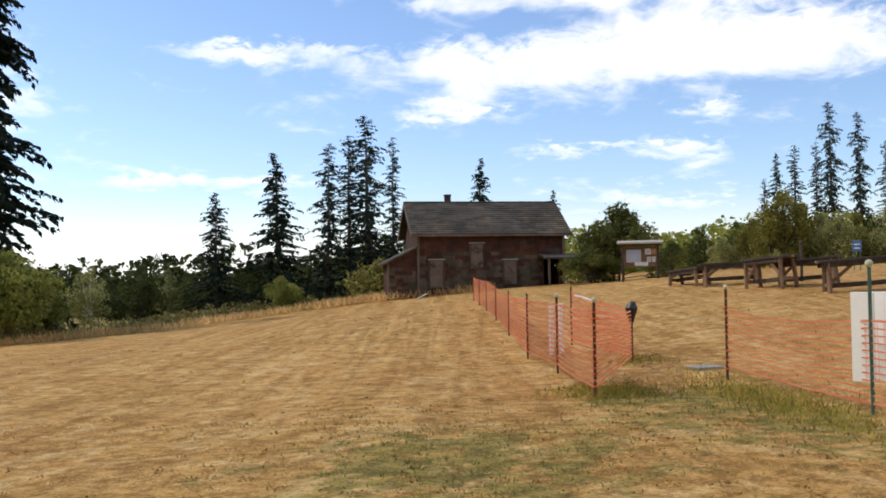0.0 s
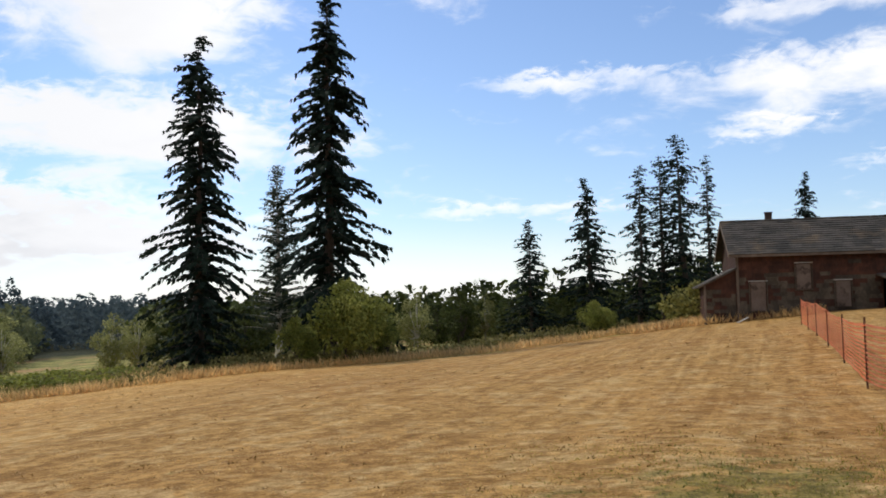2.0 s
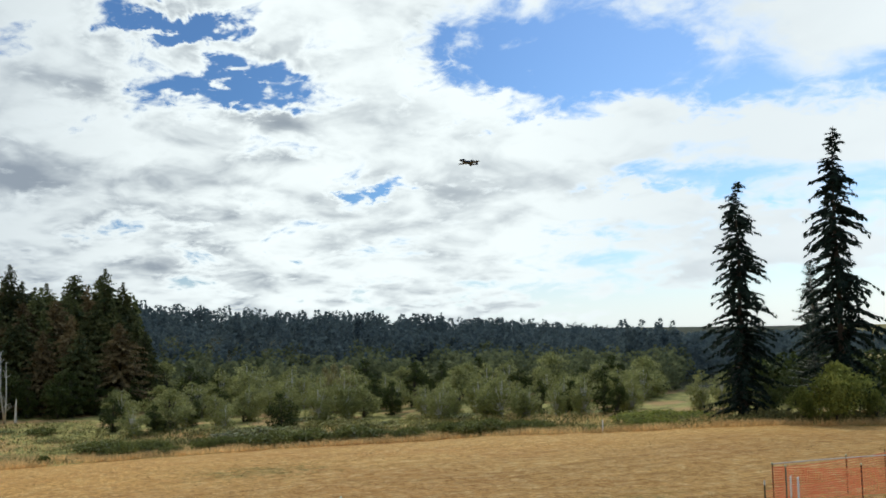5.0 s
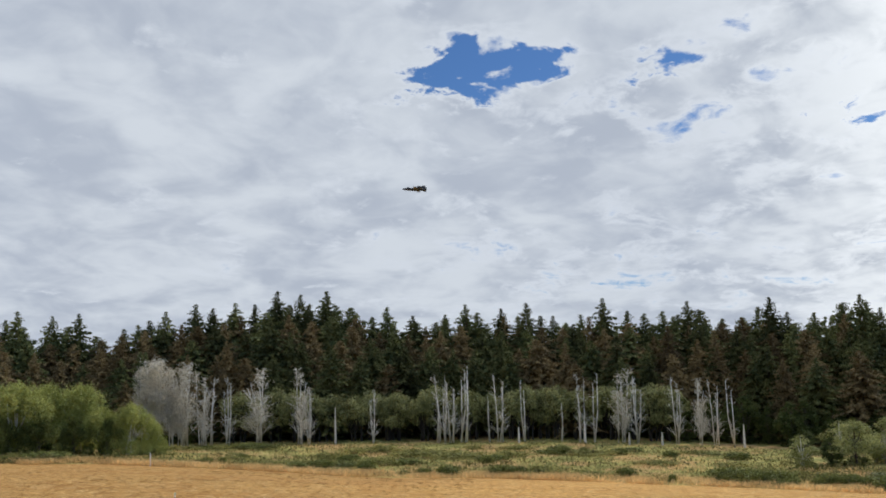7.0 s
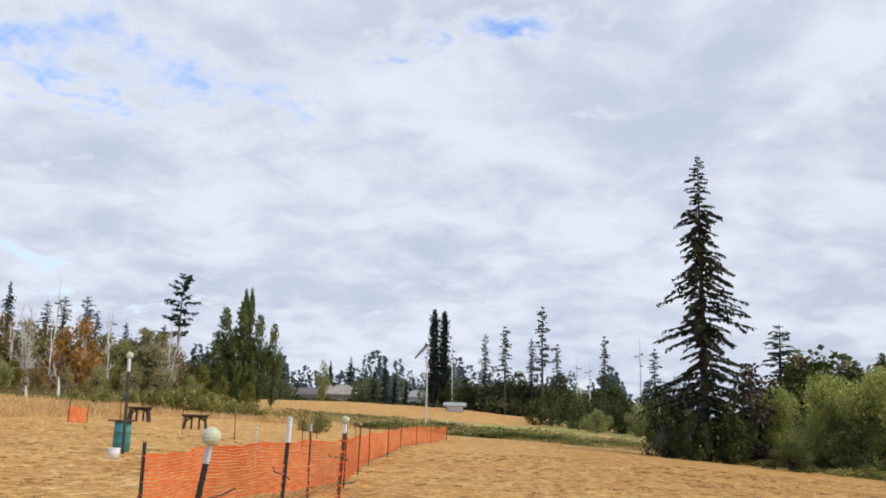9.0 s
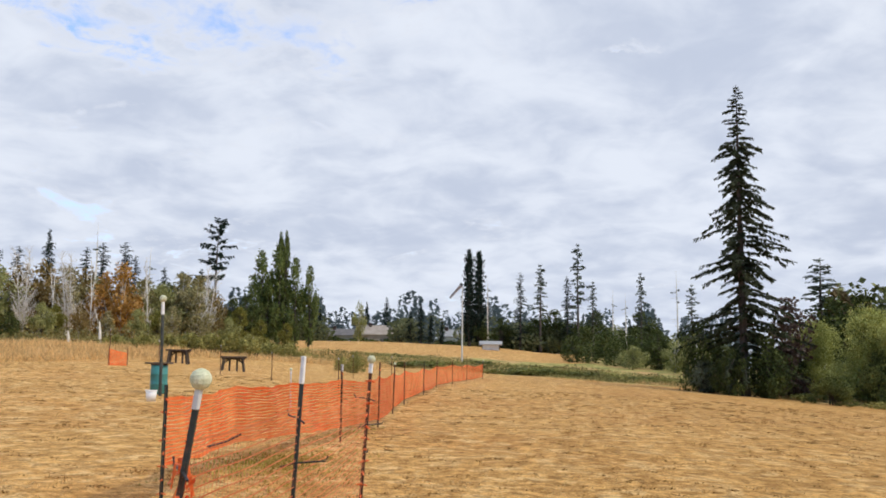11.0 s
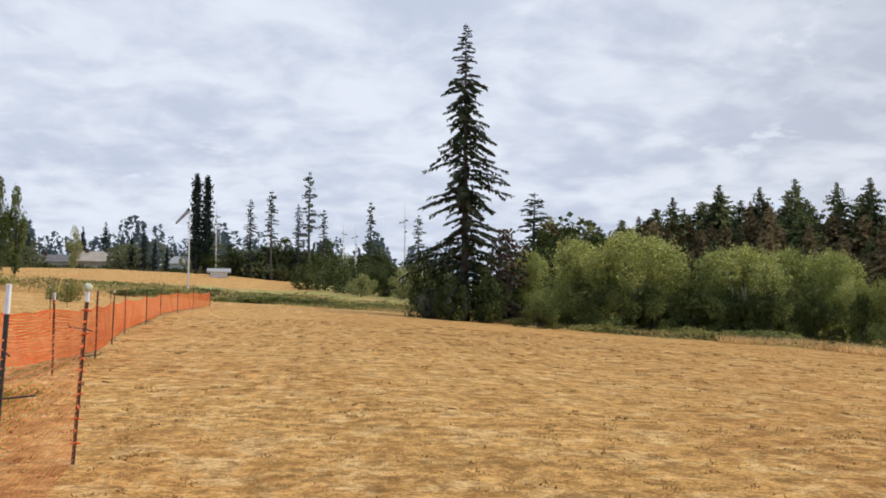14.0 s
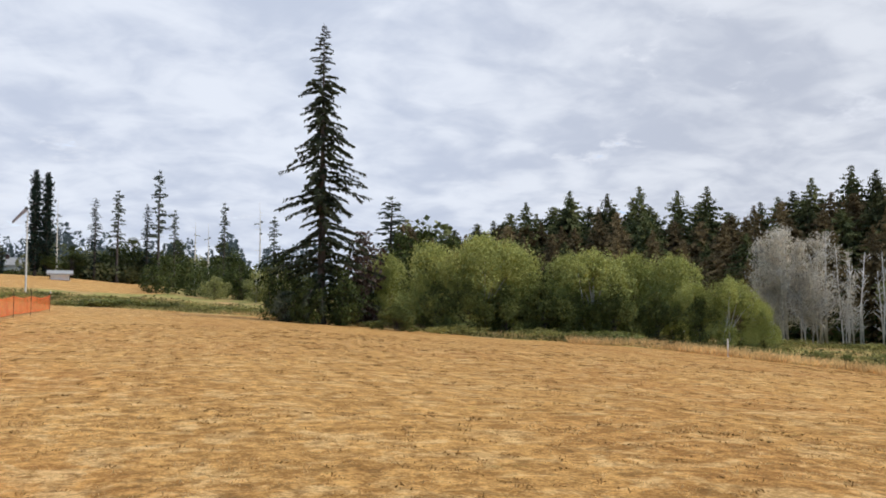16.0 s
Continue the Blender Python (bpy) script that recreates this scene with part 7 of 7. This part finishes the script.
x, y, hh = np.concatenate(px), np.concatenate(py), np.concatenate(hh)
bump = np.sin(x * 0.5 + 2 * np.sin(y * 0.33)) * np.sin(y * 0.55 + 1.7 * np.sin(x * 0.3))
k = bump + rng.normal(0, 0.35, len(x)) > -0.25
x, y, hh, bump = x[k], y[k], hh[k], bump[k]
at = np.stack([x, y, height(x, y) + hh * (0.25 + 0.75 * np.clip(bump + 0.3, 0, 1)) * rng.uniform(0.1, 1.0, len(x))], 1)
size = rng.uniform(0.10, 0.26, len(x))
stuff("bramble_scrub", quads("bramble_scrub", sprigs(rng, at, rng.normal(size=(len(x), 3)) + np.array([0, 0, 0.4]), size, size * 0.4), BRAMBLE), "low tangle of brambles and rushes in the meadow", "brambles")


# rough grass and rushes of the meadow, green and bleached by turns
px, py, hh = [], [], []
for a0, a1, r_in, r_out, n, h0, h1 in ((36, 90, 0.3, 16, 16000, 0.2, 0.6), (90, 150, 0.3, 32, 34000, 0.12, 0.38), (150, 187, 0.3, 12, 14000, 0.2, 0.5), (187, 200, 0.5, 18, 8000, 0.2, 0.5)):
    az = rng.uniform(a0, a1, n)
    r = land(az, 1) + r_in + (r_out - r_in) * rng.uniform(0, 1, n) ** 1.2
    px.append(-np.sin(np.radians(az)) * r), py.append(np.cos(np.radians(az)) * r), hh.append(rng.uniform(h0, h1, n))
x, y, hh = np.concatenate(px), np.concatenate(py), np.concatenate(hh)
wave = np.sin(x * 0.21 + 2 * np.sin(y * 0.13)) * np.sin(y * 0.25 + 1.4 * np.sin(x * 0.17)) + rng.normal(0, 0.3, len(x))
for name, k, mat, label in (("meadow_grass", wave < 0.12, MEADOW_GRASS, "rough olive-green grass of the wet meadow"), ("bleached_rushes", wave >= 0.12, DRY_GRASS, "bleached rushes among the meadow grass")):
    stuff(name, blades(name, rng, x[k], y[k], hh[k], np.full(k.sum(), 0.022), mat, 0.7), label, "grass")


def far_wood(name, rng, az, r, tall, wide, mat, label, twigs=70, cone=True, grain=1.0):
    """A distant wood as one mass of small sprigs, tree by tree."""
    at, along, size = [], [], []
    for a, rr, t, w in zip(az, r, tall, wide):
        d = way(a)
        x, y = d.x * rr, d.y * rr
        z = float(height(x, y))
        u = rng.uniform(0.02, 1.0, twigs)
        reach = w * ((1 - u) ** 0.75 + 0.03) if cone else w * np.sqrt(np.clip(1 - (2 * u - 1) ** 2, 0.02, 1))
        phi = rng.uniform(0, 6.283, twigs)
        q = reach * rng.uniform(0.3, 1.0, twigs)
        at.append(np.stack([x + np.cos(phi) * q, y + np.sin(phi) * q, z + u * t], 1))
        along.append(np.stack([np.cos(phi), np.sin(phi), rng.uniform(-0.5, 0.5, twigs) + (0.0 if cone else 0.2)], 1))
        size.append(rng.uniform(0.5, 1.1, twigs) * (w * 0.55 + 0.2) * grain)
    size = np.concatenate(size)
    return stuff(name, quads(name, sprigs(rng, np.concatenate(at), np.concatenate(along), size, size * 0.42), mat), label, "wood")


def clear_of_houses(az):
    """Moves bearings aside where the far houses stand open to the field."""
    for c, half in ((195.2, 1.3), (193.0, 1.4), (188.4, 1.0)):
        az = np.where(np.abs(az - c) < half, az + 12, az)
    return az


# no haze fills the air; its pale tint is mixed into these colours
HAZED_FIR = material("hazed_fir_needles", (0.085, 0.115, 0.125), (0.145, 0.185, 0.190), 0.05, 0.9, 0.0, 1.0, islands=True, vary=0.12, spec=0.1, through_light=0.5)
HAZED_LEAF = material("hazed_leaves", (0.11, 0.13, 0.065), (0.22, 0.235, 0.12), 0.05, 0.9, 0.0, 1.0, islands=True, vary=0.16, spec=0.1, through_light=0.5)
n = 900
az = rng.uniform(36, 92, n)
r = rng.uniform(112, 186, n)
far_wood("wooded_ridge", rng, az, r, rng.uniform(4.2, 6.8, n), rng.uniform(1.6, 2.5, n), HAZED_FIR, "dark conifers on the distant ridge", 120, True, 0.5)
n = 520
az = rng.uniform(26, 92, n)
far_wood("horizon_wood", rng, az, rng.uniform(190, 330, n), rng.uniform(4, 6.4, n), rng.uniform(3.0, 4.6, n), HAZED_FIR, "far conifers along the skyline", 90, True, 0.5)
n = 420
az = rng.uniform(44, 90, n)
far_wood("wooded_slope", rng, az, rng.uniform(92, 128, n), rng.uniform(2.6, 5.4, n), rng.uniform(1.2, 2.2, n), HAZED_LEAF, "hazy broadleaved slope beyond the wet meadow", 110, False, 0.6)
az = np.concatenate([rng.uniform(44.8, 48.9, 22), rng.uniform(56.0, 58.4, 6)])
far_wood("ridge_firs", rng, az, rng.uniform(112, 126, 28), rng.uniform(6.4, 9.6, 28), rng.uniform(1.1, 1.8, 28), HAZED_FIR, "clump of firs before the ridge", 220, True, 0.6)
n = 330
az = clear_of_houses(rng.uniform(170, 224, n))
far_wood("southern_wood", rng, az, rng.uniform(165, 210, n), rng.uniform(5.5, 10.5, n), rng.uniform(1.6, 2.8, n), HAZED_FIR, "line of far conifers to the south", 150, True, 0.6)
n = 210
az = clear_of_houses(rng.uniform(172, 224, n))
far_wood("southern_scrub", rng, az, rng.uniform(150, 168, n), rng.uniform(2.6, 5.4, n), rng.uniform(1.8, 3.0, n), HAZED_LEAF, "far hedges and scrub to the south", 200, False, 0.42)
n = 60
az = rng.uniform(172.5, 181, n)
far_wood("southern_thicket", rng, az, rng.uniform(108, 126, n), rng.uniform(2.0, 5.0, n), rng.uniform(1.0, 1.8, n), LEAF_DARK, "olive thicket before the far thin firs", 260, False, 0.3)
n = 110
far_wood("village_wood", rng, rng.uniform(185, 204, n), rng.uniform(214, 236, n), rng.uniform(6.0, 10.0, n), rng.uniform(1.8, 3.0, n), HAZED_FIR, "far trees behind the houses", 110, True, 0.62)
n = 130
far_wood("field_hedge", rng, rng.uniform(181, 203, n), rng.uniform(172, 184, n), rng.uniform(0.7, 1.4, n), rng.uniform(0.9, 1.6, n), LEAF_DARK, "low hedge behind the far dry field", 70, False, 0.6)
n = 120
az = rng.uniform(-32, -8, n)
far_wood("northern_wood", rng, az, rng.uniform(70, 110, n), rng.uniform(2.2, 4.0, n), rng.uniform(1.4, 2.2, n), LEAF_SPRING, "yellow-green scrub on the rise behind the tables", 220, False, 0.34)
n = 190
az = rng.uniform(-6, 37, n)
far_wood("northern_scrub", rng, az, rng.uniform(66, 104, n), rng.uniform(2.6, 4.6, n), rng.uniform(1.6, 2.6, n), LEAF_DARK, "dark scrub behind the field's edge", 240, False, 0.4)
n = 150
az = rng.uniform(84, 166, n)
far_wood("wood_depth", rng, az, rng.uniform(104, 120, n), np.where(az < 138, rng.uniform(10, 13.5, n), rng.uniform(8, 11.5, n)), rng.uniform(2.4, 3.4, n), FIR_WOOD, "dark depth of the conifer wood", 170, True, 0.55)
n = 56
az = rng.uniform(137, 166, n)
far_wood("browned_wood_depth", rng, az, rng.uniform(100, 114, n), rng.uniform(7.5, 11.0, n), rng.uniform(2.2, 3.2, n), FIR_BROWN, "browned conifers deep in the wood", 210, True, 0.45)
n = 160
az = rng.uniform(86, 150, n)
far_wood("wood_floor", rng, az, rng.uniform(84, 96, n), rng.uniform(2.0, 4.0, n), rng.uniform(1.5, 2.6, n), LEAF_DARK, "dark undergrowth beneath the conifers", 150, False, 0.52)
